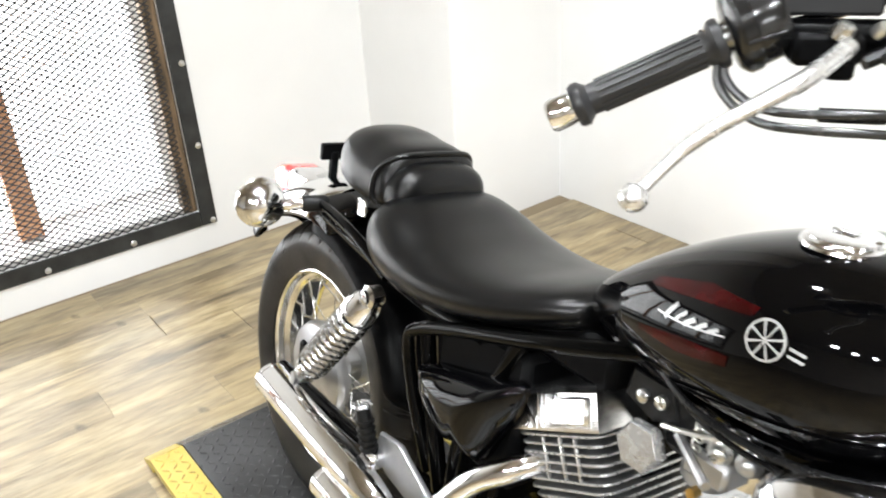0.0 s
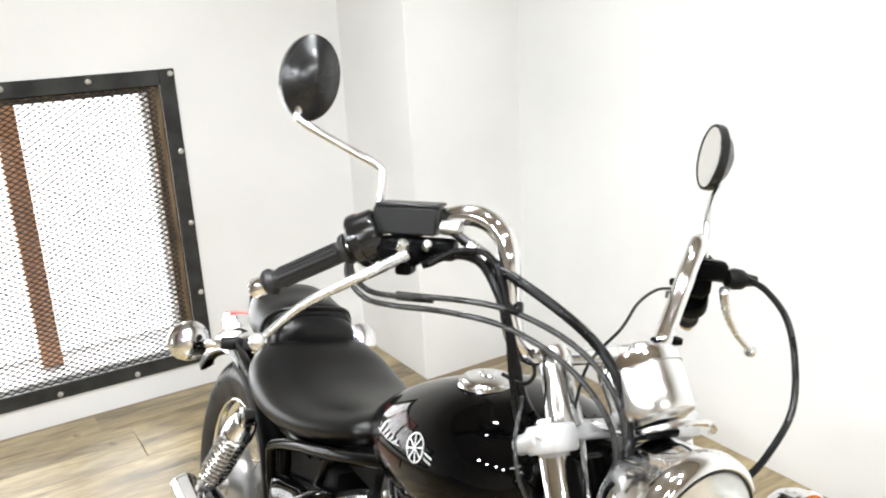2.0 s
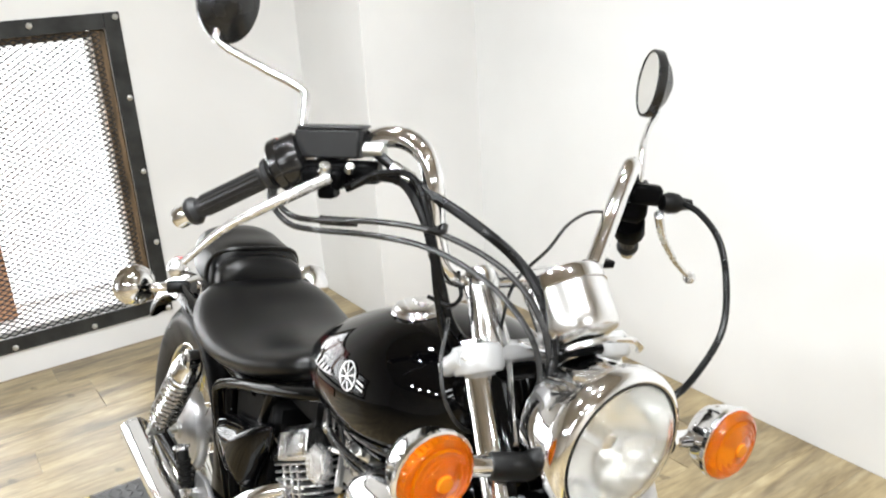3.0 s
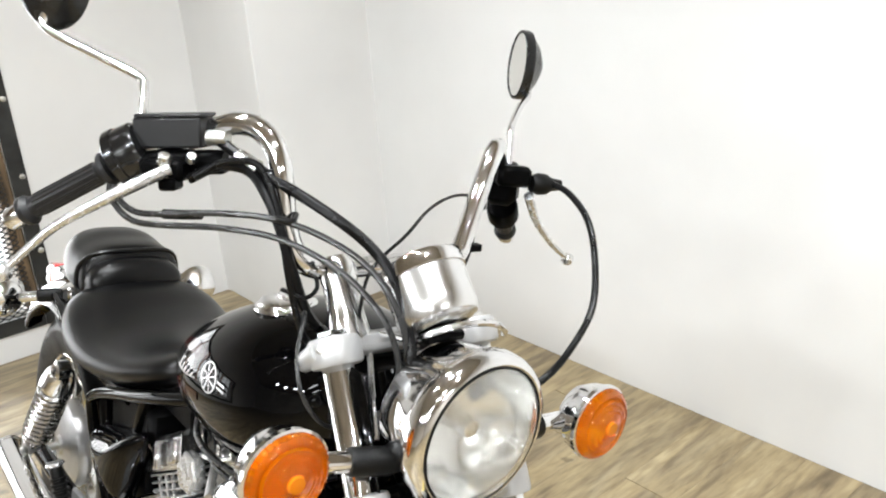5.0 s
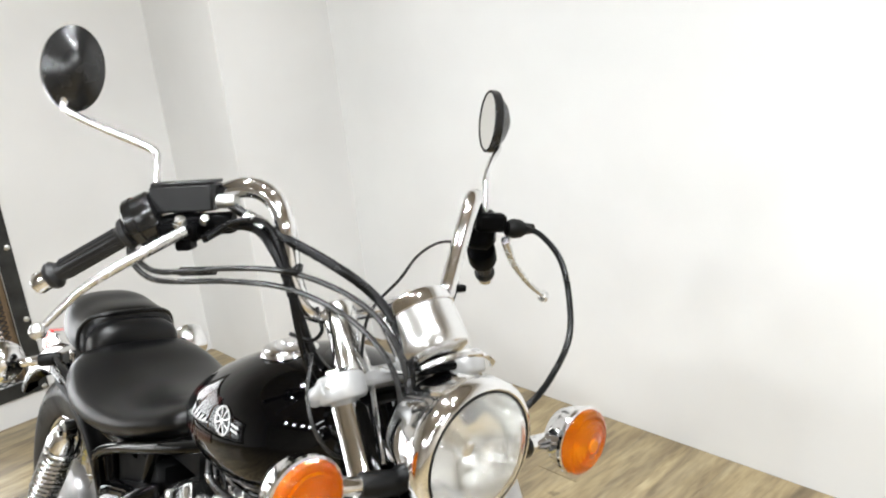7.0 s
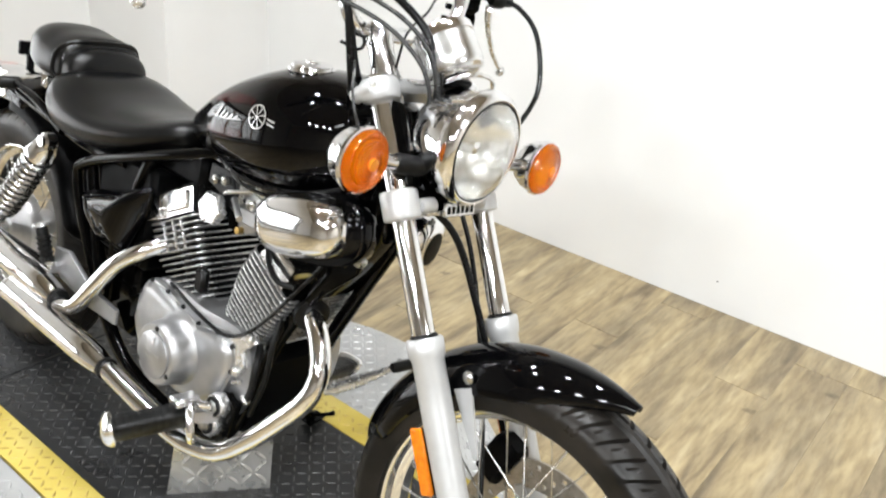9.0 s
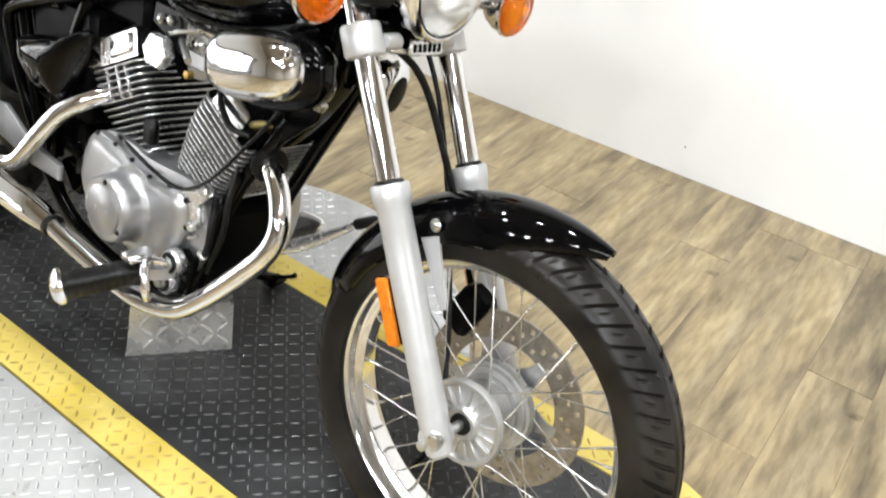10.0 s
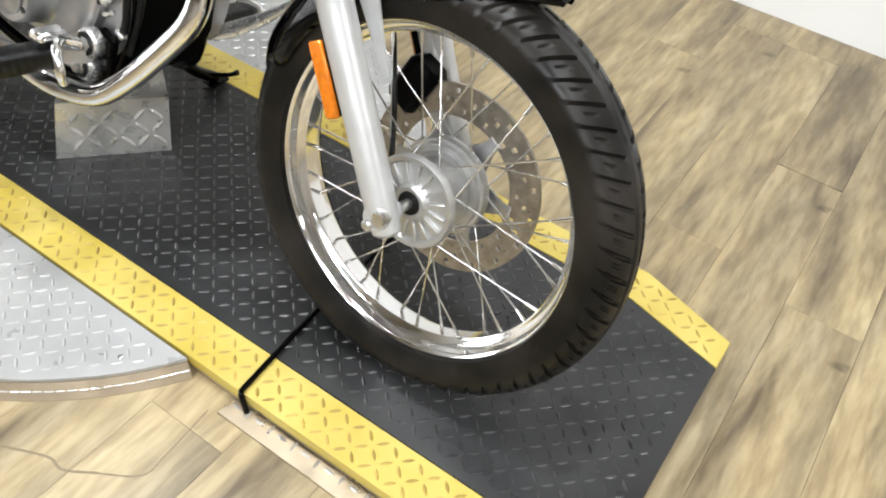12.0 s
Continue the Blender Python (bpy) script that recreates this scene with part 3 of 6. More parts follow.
for side in (-1,):
    arc = wing(side)
    dash = Shape()
    for k in range(0, 40):
        (x0, y0), (x1, y1) = arc[k], arc[k + 1]
        for f in (0.25, 0.75):
            c = Vector((x0 + (x1 - x0) * f, y0 + (y1 - y0) * f))
            d = (c - TC).normalized()
            t_ = Vector((-d.y, d.x))
            m_ = Matrix(((t_.x, d.x * 0.5, 0.85 * d.x), (t_.y, d.y * 0.5, 0.85 * d.y), (0, -0.85, 0.5)))
            p = Vector((c.x + d.x * 0.0095, c.y + d.y * 0.0095, -0.0245))
            dash.join(block(p, (0.014, 0.003, 0.0028), 0.0008, m_))
    tagged(part("tread_relief", dash, STEEL_BOX, turntable, "raised lozenges on the skirt", smooth=0), kind="stuff")

# rod across the deck with its bent end
rod = tube([(0.26, 0.135, 0.007), (0.03, 0.127, 0.007), (-0.160, 0.113, 0.0065), (-0.181, 0.111, 0.005), (-0.186, 0.105, -0.006), (-0.187, 0.098, FLOOR_Z + 0.006)], 0.0048, 8)
thing("steel_rod", "thin black steel rod with a bent end lying across the platform", "rod", rod, BLACK_FRAME)

# tread-plate support box below the engine
bx = Matrix.Translation((0.125, 0.755, 0)) @ Matrix.Rotation(math.atan2(-0.138, 0.156), 4, "Z")
support = thing("support_box", "folded steel tread-plate support box standing on the platform", "support box", m=bx)
sup = part("box_shell", hull([Vector(p) for p in ((-0.108, -0.075, 0.0005), (0.108, -0.075, 0.0005), (-0.085, -0.068, 0.125), (0.118, -0.068, 0.125), (-0.108, 0.075, 0.0005), (0.100, 0.075, 0.0005), (-0.085, 0.068, 0.125), (0.105, 0.068, 0.125))]), STEEL_BOX, support, smooth=20)
front_relief = tread_marks(lambda x, y: -0.092 + 0.02 * y / 0.12 < x < 0.095 and 0.008 < y < 0.118, -0.11, 0.11, 0.0, 0.125, 0.0, pitch=0.0300, size=(0.0190, 0.0052, 0.0040))
tilt = Shape().join(front_relief, Matrix.Translation((0, -0.0748, 0)) @ Matrix.Rotation(radians(90 - 3.2), 4, "X"))
tagged(part("tread_relief", tilt, STEEL_BOX, sup, "raised steel tread lozenges", smooth=0), kind="stuff")
part("screw", lathe([(0.006, 0), (0.005, 0.002), (0.0, 0.003)], origin=(0.095, -0.0752, 0.012), axis=(0, -1, 0), seg=10), BOLT, support)

# open joint with a chipped edge in the floor beside the turntable
gap = Shape()
line = curve_through([Vector((x, y, 0)) for x, y in ((-0.218, 0.151), (-0.27, 0.146), (-0.32, 0.142), (-0.347, 0.140), (-0.367, 0.154), (-0.395, 0.200), (-0.420, 0.241), (-0.418, 0.268), (-0.428, 0.297), (-0.449, 0.343))], 5)
rows = []
for i, p in enumerate(line):
    d = (line[min(i + 1, len(line) - 1)] - line[max(i - 1, 0)]).normalized()
    w = 0.0009 + 0.0008 * abs(math.sin(i * 1.7)) + (0.0007 if i > 24 else 0.0)
    for sgn in (-1, 1):
        rows.append((p.x - sgn * w * d.y, p.y + sgn * w * d.x, FLOOR_Z + 0.0006))
gap.add(rows, [(2 * i, 2 * i + 1, 2 * i + 3, 2 * i + 2) for i in range(len(line) - 1)])
part("open_joint", gap, GROUT, floor, "dark open joint with a chipped edge", smooth=0)

# ---- the motorcycle, leaning on its side stand; x to its left, y to its rear, z up ----
BIKE = Matrix.Translation((0.028, 0, 0)) @ Matrix.Rotation(radians(-2.5), 4, "Z") @ Matrix.Rotation(radians(12.8), 4, "Y")
bike = thing("motorcycle", "black cruiser motorcycle with chrome parts leaning on its side stand", "motorcycle", m=BIKE)
V = Vector


def tyre_shape(center, R, section, half_width, groove, periods, shear):
    """A tyre round the x axis; its mesh lines follow the slanted tread grooves."""
    n, sub_ = 46, 16
    seg = periods * sub_
    rings = []
    for k in range(seg):
        ring = []
        for j in range(n + 1):
            s = -1 + 2 * j / n
            ang = s * radians(122)
            out_ = abs(ang) - math.pi / 2
            sign = 1 if s > 0 else -1
            a = 2 * math.pi * k / seg + shear * min(abs(s), 0.75) / R
            x = half_width * math.sin(ang) if out_ < 0 else half_width * sign * (1 - 0.30 * out_ * out_ - 0.12 * out_)
            r = R - section * 0.5 + section * 0.5 * math.cos(ang) if out_ < 0 else R - section * 0.5 - section * 0.5 * out_ / radians(32)
            # thin moulded lines on the side wall
            if out_ < 0:
                r -= groove((k + (sub_ // 2 if s > 0 else 0)) % sub_, abs(s) * 122 / 90)
            elif 0.22 < out_ < 0.27:
                x += sign * 0.0008
            ring.append(V((center[0] + x, center[1] + r * math.cos(a), center[2] + r * math.sin(a))))
        for x, r in ((half_width * 0.62, R - section * 1.03), (-half_width * 0.62, R - section * 1.03)):
            a = 2 * math.pi * k / seg + shear * 0.75 / R
            ring.append(V((center[0] + x, center[1] + r * math.cos(a), center[2] + r * math.sin(a))))
        rings.append(ring)
    return loft(rings, caps=False, closed=True)


def front_tread(k, a):
    """Depth of the cut at step k of a period, a from the crown (0) to the shoulder (1)."""
    if 0.09 < a < 0.15:
        return 0.0045
    if k in (0, 1, 2) and 0.15 < a < 0.98:
        return 0.0070
    if k in (7, 8, 9) and 0.46 < a < 0.62:
        return 0.0045
    return 0.0


def rear_tread(k, a):
    if a < 0.06 or 0.36 < a < 0.40:
        return 0.0042
    return 0.004 if k in (0, 1) and 0.2 < a < 0.84 else 0.0


def rim_shape(center, r_flange, half):
    one = [(0.0, 0.0), (-0.0005, -0.0035), (-0.0030, -0.0066), (-0.0070, -0.0078), (-0.0105, -0.0058), (-0.0125, -0.0015), (-0.0128, 0.0050), (-0.0135, 0.0068), (-0.0140, 0.0105), (-0.0195, 0.0125), (-0.0225, 0.0165), (-0.0265, 0.0190)]
    inner = [(r_flange + dr, -half + dh) for dr, dh in one]
    back = [(r_flange - 0.022, -half + 0.0175), (r_flange - 0.008, -half + 0.008), (r_flange - 0.001, -half + 0.003)]
    prof = back + inner + [(r, -h) for r, h in inner[::-1]] + [(r, -h) for r, h in back[::-1]]
    seg = 96
    rings = [[V((center[0] + h, center[1] + r * math.cos(a), center[2] + r * math.sin(a))) for r, h in prof] for a in (2 * math.pi * k / seg for k in range(seg))]
    return loft(rings, caps=False, closed=True)


def spokes(wheel, center, r_hub, x_hub, r_rim, count, sweep):
    """Laced wire spokes with nipples, all on one mesh."""
    p0, p1 = V((x_hub, r_hub, 0)), V((0.006, r_rim * math.cos(sweep), r_rim * math.sin(sweep)))
    me = {}
    for sgn in (1, -1):
        for dirn in (1, -1):
            a, b = V((sgn * p0.x, p0.y, 0)), V((sgn * p1.x, p1.y, dirn * p1.z))
            d = (b - a).normalized()
            s = tube([a, b], 0.0014, 6)
            s.join(tube([b - d * 0.022, b], [0.0026, 0.0031], 8))
            me[sgn, dirn] = s.mesh("spoke")
    for k in range(count):
        sgn, dirn = (1 if k % 2 else -1), (1 if (k // 2) % 2 else -1)
        ang = 2 * math.pi * k / count
        part("spoke", me[sgn, dirn], SPOKE, wheel, m=Matrix.Translation(center) @ Matrix.Rotation(ang - dirn * sweep, 4, "X"))


# front wheel
HUB_ALU = mat("dull hub aluminium", (0.50, 0.50, 0.495), 0.36, 0.8, var=0.12, scale=40, bump=0.15, bump_scale=600, rough_var=0.08)
CHROME_RIM = mat("rim chrome", (0.86, 0.86, 0.86), 0.11, 1.0, rough_var=0.04, scale=25)
FW = V((0.0, -0.018, 0.317))
front_wheel = part("front_wheel", rim_shape(FW, 0.256, 0.031), CHROME_RIM, bike, "chrome wire-spoked front wheel rim")
part("tyre", tyre_shape(FW, 0.3195, 0.068, 0.0555, front_tread, 60, -0.058), TYRE, front_wheel, "black front tyre with cut tread")
hub = lathe([(0.0, -0.040), (0.017, -0.040), (0.018, -0.053), (0.024, -0.054), (0.027, -0.047), (0.032, -0.044), (0.058, -0.043), (0.062, -0.050), (0.068, -0.051), (0.070, -0.046), (0.068, -0.036), (0.052, -0.028), (0.047, -0.015), (0.047, 0.004), (0.050, 0.013), (0.055, 0.0135), (0.0565, 0.0195), (0.061, 0.020), (0.0625, 0.0165), (0.068, 0.017), (0.0695, 0.024), (0.074, 0.0245), (0.076, 0.030), (0.075, 0.040), (0.060, 0.046), (0.0, 0.05)], FW, (1, 0, 0), 56)
part("hub", hub, HUB_ALU, front_wheel, "cast aluminium ribbed front hub")
rib = block((0, 0.044, 0), (0.008, 0.030, 0.0038), 0.001).mesh("hub_rib")
for k in range(16):
    part("hub_rib", rib, HUB_ALU, front_wheel, m=Matrix.Translation(FW + V((-0.046, 0, 0))) @ Matrix.Rotation(2 * math.pi * k / 16, 4, "X"))
part("bearing_seal", lathe([(0.0, -0.0545), (0.0175, -0.0545), (0.0178, -0.052), (0.0, -0.050)], FW, (1, 0, 0), 24), RUBBER, front_wheel, "black bearing seal")
part("axle", lathe([(0.0, -0.125), (0.010, -0.125), (0.011, -0.122), (0.011, -0.108), (0.008, -0.107), (0.008, 0.118), (0.012, 0.118), (0.012, 0.13), (0.0, 0.131)], FW, (1, 0, 0), 16), BOLT, front_wheel, "zinc axle")
spokes(front_wheel, FW, 0.058, 0.036, 0.232, 36, radians(38))


def disc_with_holes(center, r0, r1, x, thick, seg=108):
    """A flat ring drilled through by leaving out cells."""
    radii = [r0, r0 + 0.006, r0 + 0.0145, r0 + 0.020, r0 + 0.0285, r0 + 0.034, r0 + 0.0425, r1]
    s, gone = Shape(), set()
    for k in range(seg):
        if k % 6 == 1:
            gone.add((k, 1))
        if k % 6 == 3:
            gone.add((k, 3))
        if k % 6 == 5:
            gone.add((k, 5))
    for face, dx in ((0, -thick / 2), (1, thick / 2)):
        for r in radii:
            s.v += [tuple(V(center) + V((x + dx, r * math.cos(2 * math.pi * k / seg), r * math.sin(2 * math.pi * k / seg)))) for k in range(seg)]
    def idx(face, i, k):
        return face * len(radii) * seg + i * seg + k % seg
    for k in range(seg):
        for i in range(len(radii) - 1):
            if (k, i) in gone:
                for a, b in (((i, k), (i, k + 1)), ((i + 1, k), (i + 1, k + 1)), ((i, k), (i + 1, k)), ((i, k + 1), (i + 1, k + 1))):
                    s.f.append((idx(0, *a), idx(0, *b), idx(1, *b), idx(1, *a)))
            else:
                for face in (0, 1):
                    s.f.append((idx(face, i, k), idx(face, i, k + 1), idx(face, i + 1, k + 1), idx(face, i + 1, k)))
        for i in (0, len(radii) - 1):
            s.f.append((idx(0, i, k), idx(0, i, k + 1), idx(1, i, k + 1), idx(1, i, k)))
    return s


part("brake_disc", disc_with_holes(FW, 0.100, 0.1485, 0.058, 0.006), DISC_STEEL, front_wheel, "drilled steel brake disc", smooth=0)
for k in range(6):
    a = 2 * math.pi * k / 6
    part("disc_carrier", plate([(-0.020, 0.03), (0.020, 0.03), (0.022, 0.064), (0.011, 0.090), (0.010, 0.106), (-0.010, 0.106), (-0.011, 0.090), (-0.022, 0.064)], lambda u, v, w: FW + V((0.052 + w, v * math.cos(a) - u * math.sin(a), v * math.sin(a) + u * math.cos(a))), 0.004), ALU, front_wheel, "aluminium disc carrier arm")

# fork legs
F0, F1 = V((0, 0.358, 0.966)), V((0, -0.006, 0.315))     # fork line from the top clamp to the axle
FD = (F0 - F1).normalized()
FL = (F0 - F1).length


def on_fork(x, d, back=0.0):
    """Point d metres above the axle along the fork line."""
    return V((x, 0, 0)) + F1 + FD * d + V((0, FD.z, -FD.y)) * back


for sx in (-1, 1):
    x = sx * 0.098
    leg = part("fork_leg", lathe([(0.014, -0.035), (0.020, -0.03), (0.0225, -0.005), (0.0235, 0.04), (0.0235, 0.12), (0.0245, 0.25), (0.0245, 0.335), (0.0275, 0.342), (0.0285, 0.352), (0.0285, 0.366), (0.026, 0.369), (0.0, 0.369)], on_fork(x, 0), FD, 28), ALU_PAINT, bike, "silver painted lower fork leg")
    part("fork_tube", lathe([(0.0178, 0.36), (0.0178, FL + 0.006), (0.015, FL + 0.010), (0.0, FL + 0.011)], on_fork(x, 0), FD, 28), CHROME, leg, "chrome upper fork tube")
    part("dust_seal", lathe([(0.0185, 0.366), (0.0215, 0.367), (0.0215, 0.371), (0.0195, 0.374), (0.0183, 0.375)], on_fork(x, 0), FD, 28), RUBBER, leg, "black rubber dust seal")
    part("axle_clamp", lathe([(0.0, -0.021), (0.018, -0.021), (0.021, -0.016), (0.021, 0.016), (0.018, 0.021), (0.0, 0.021)], on_fork(x, -0.004), (1, 0, 0), 20), ALU_PAINT, leg)
    part("pinch_bolt", lathe([(0.008, 0), (0.008, 0.007), (0.005, 0.009), (0, 0.0095)], on_fork(x + sx * 0.019, -0.012, 0.012), (sx, 0, 0), 8), BOLT, leg)
    part("fork_clamp", lathe([(0.019, 0.545), (0.0275, 0.547), (0.029, 0.551), (0.029, 0.586), (0.0275, 0.590), (0.019, 0.592)], on_fork(x, 0), FD, 28), ALU_PAINT, bike, "silver lower fork clamp")
    part("clamp_bolt", lathe([(0.0, -0.018), (0.010, -0.018), (0.012, -0.014), (0.012, 0.010), (0.0, 0.012)], on_fork(x - sx * 0.036, 0.562, -0.022), (1, 0, 0), 14), ALU_PAINT, bike)
    # side stay of the fender
    part("fender_stay", plate([(-0.004, 0.06), (0.004, 0.06), (0.016, 0.17), (-0.018, 0.17)], lambda u, v, w: on_fork(sx * (0.062 + w), 0.115 + v, -0.028 + u), 0.004), ALU_PAINT, bike, "silver fender stay")
    part("fender_bolt", lathe([(0.010, 0), (0.010, 0.003), (0.006, 0.006), (0, 0.007)], on_fork(sx * 0.067, 0.30, -0.045), (sx, 0, 0), 12), BOLT, bike)
    # side reflector
    part("reflector_holder", block(on_fork(sx * 0.100, 0.185, 0.034), (0.012, 0.014, 0.10), 0.002, Matrix.Rotation(-math.atan2(FD.y, FD.z), 3, "X")), BLACK_MATT, bike)
    part("reflector", block(on_fork(sx * 0.108, 0.185, 0.040), (0.008, 0.024, 0.104), 0.003, Matrix.Rotation(-math.atan2(FD.y, FD.z), 3, "X")), AMBER_REFLEX, bike, "amber side reflector")

# triple clamps and steering head
top = on_fork(0, FL - 0.004)
rx = Matrix.Rotation(-math.atan2(FD.y, FD.z), 3, "X")
yoke = Shape()
for sx in (-1, 1):
    yoke.join(lathe([(0.0, -0.014), (0.027, -0.014), (0.030, -0.010), (0.030, 0.012), (0.026, 0.017), (0.0, 0.018)], top + V((sx * 0.098, 0, 0)), FD, 28))
    yoke.join(lathe([(0.0, -0.020), (0.010, -0.020), (0.0115, -0.017), (0.0115, 0.016), (0.009, 0.020), (0.0, 0.021)], top + V((sx * 0.121, 0.012, -0.006)), (0, 0.8, -0.6), 16))
yoke.join(block(top + V((0, 0.016, 0.0)), (0.20, 0.062, 0.022), 0.006, rx))
yoke_ob = part("top_yoke", yoke, ALU_PAINT, bike, "silver cast top yoke")
for sx in (-1, 1):
    part("fork_cap", lathe([(0.0, 0.016), (0.017, 0.016), (0.018, 0.019), (0.017, 0.024), (0.0, 0.025)], top + V((sx * 0.098, 0, 0)), FD, 6), CHROME_WORN, yoke_ob, "hexagon fork cap")
    part("yoke_bolt", lathe([(0.0065, 0.0), (0.0065, 0.006), (0.004, 0.0075), (0.0, 0.0075)], top + V((sx * 0.121, -0.006, 0.008)), (0, -0.8, 0.6), 6), BOLT, yoke_ob)
low = on_fork(0, 0.566)
part("bottom_yoke", block(low + V((0, 0.022, 0)), (0.17, 0.075, 0.034), 0.008, rx), BLACK_FRAME, bike)
part("steering_head", lathe([(0.032, 0.58), (0.032, FL - 0.03)], on_fork(0, 0, 0.034), FD, 24), BLACK_FRAME, bike)
part("name_badge", block(V((0.010, 0.243, 0.808)), (0.078, 0.006, 0.023), 0.002, Matrix.Rotation(radians(-8), 3, "X")), ALU_BRIGHT, bike, "bright metal name badge with dark bars")
for k in range(6):
    part("badge_bar", block(V((-0.019 + 0.0115 * k, 0.2392, 0.8085)), (0.0055, 0.002, 0.012), 0.0006, Matrix.Rotation(radians(-8), 3, "X")), BLACK_MATT, bike)
part("badge_bracket", block(V((0.0, 0.262, 0.802)), (0.12, 0.03, 0.008), 0.002), CHROME, bike)


# fenders
def fender(center, R, a0, a1, half, depth, n=36, m=16, flare=0.0, thick=0.0035, blunt=0.35, tail=0.10, nose=0.10):
    """A curved mudguard round the x axis; angles from the rear, over the top, to the front."""
    outer, inner = [], []
    for i in range(n + 1):
        t = i / n
        a = radians(a0 + (a1 - a0) * t)
        end = min(1.0, t / tail, (1 - t) / nose)
        taper = blunt + (1 - blunt) * math.sin(min(1.0, end) * math.pi / 2)
        ro, ri = [], []
        for j in range(m + 1):
            s = -1 + 2 * j / m
            b = s * radians(96)
            x = half * taper * math.sin(b)
            r = R - depth * taper * (1 - math.cos(b))
            r += flare * (1 - end) * 0.4
            for lst, k in ((ro, 0.0), (ri, thick)):
                xx, rr = x * (1 - k / half), r - k
                lst.append(V((center[0] + xx, center[1] + rr * math.cos(a), center[2] + rr * math.sin(a))))
        outer.append(ro + ri[::-1])
    return loft(outer)


part("front_fender", fender((0, -0.034, 0.318), 0.352, 8, 107, 0.066, 0.060, blunt=0.16, tail=0.16, nose=0.34), BLACK_PAINT, bike, "black gloss front fender")

# headlight
HL = V((-0.006, 0.212, 0.911))
HA = V((0.03, -1, -0.06)).normalized()
head = part("headlight", lathe([(0.0, -0.112), (0.03, -0.110), (0.058, -0.098), (0.076, -0.072), (0.083, -0.035), (0.0845, -0.024), (0.0885, -0.022), (0.0905, -0.017), (0.0905, -0.005), (0.0892, 0.001), (0.0855, 0.0055), (0.0810, 0.0078), (0.0788, 0.0072), (0.0770, -0.010), (0.070, -0.055), (0.05, -0.080), (0.0, -0.090)], HL, HA, 56), CHROME, bike, "round chrome headlight bucket")
bowl = lathe([(0.0768, 0.0), (0.070, -0.022), (0.056, -0.042), (0.036, -0.056), (0.018, -0.062), (0.018, -0.066), (0.04, -0.060), (0.06, -0.046), (0.073, -0.026), (0.0775, -0.004), (0.0768, 0.0)], HL, HA, 56, caps=False)
part("reflector_bowl", bowl, REFLECTOR, head, "silvered reflector bowl")
part("bulb_shield", lathe([(0.0, -0.012), (0.010, -0.014), (0.012, -0.020), (0.012, -0.050), (0.0, -0.052)], HL, HA, 20), CHROME, head)
lens = lathe([(0.0, 0.031), (0.025, 0.0292), (0.048, 0.0240), (0.064, 0.0170), (0.0735, 0.0100), (0.0765, 0.003), (0.0738, 0.0035), (0.062, 0.0135), (0.046, 0.0202), (0.024, 0.0250), (0.0, 0.0265)], HL, HA, 56)
lens_ob = part("lens", lens, LENS_GLASS, head, "clear fluted headlight glass")
lens_ob.visible_shadow = False
for k in range(11):
    u = (k - 5) * 0.0042
    flute = part("lens_flute", tube([HL + HA * 0.0245 + V((u, 0, 0.030 - 0.004 * abs(k - 5) / 5)), HL + HA * 0.0262 + V((u, 0, 0.0)), HL + HA * 0.0245 + V((u, 0, -0.016))], 0.0012, 6, 4), LENS_GLASS, lens_ob)
    flute.visible_shadow = False
part("lens_gasket", lathe([(0.0766, 0.004), (0.0786, 0.0060), (0.0788, 0.0080), (0.0778, 0.0088), (0.0766, 0.0080), (0.0766, 0.004)], HL, HA, 56, caps=False), RUBBER, head, "dark gasket ring")
for sx in (-1, 1):
    part("headlight_bracket", plate([(-0.014, -0.07), (0.014, -0.07), (0.012, 0.07), (-0.012, 0.07)], lambda u, v, w: V((sx * (0.092 - w * 0.5), 0.292 + u + 0.42 * v, 0.885 + v)), 0.004), BLACK_FRAME, bike)
    part("adjuster_screw", lathe([(0.007, 0), (0.007, 0.005), (0.0, 0.007)], V((sx * 0.045, 0.245, 0.845)), (sx, -0.4, -0.3), 10), BOLT, bike)


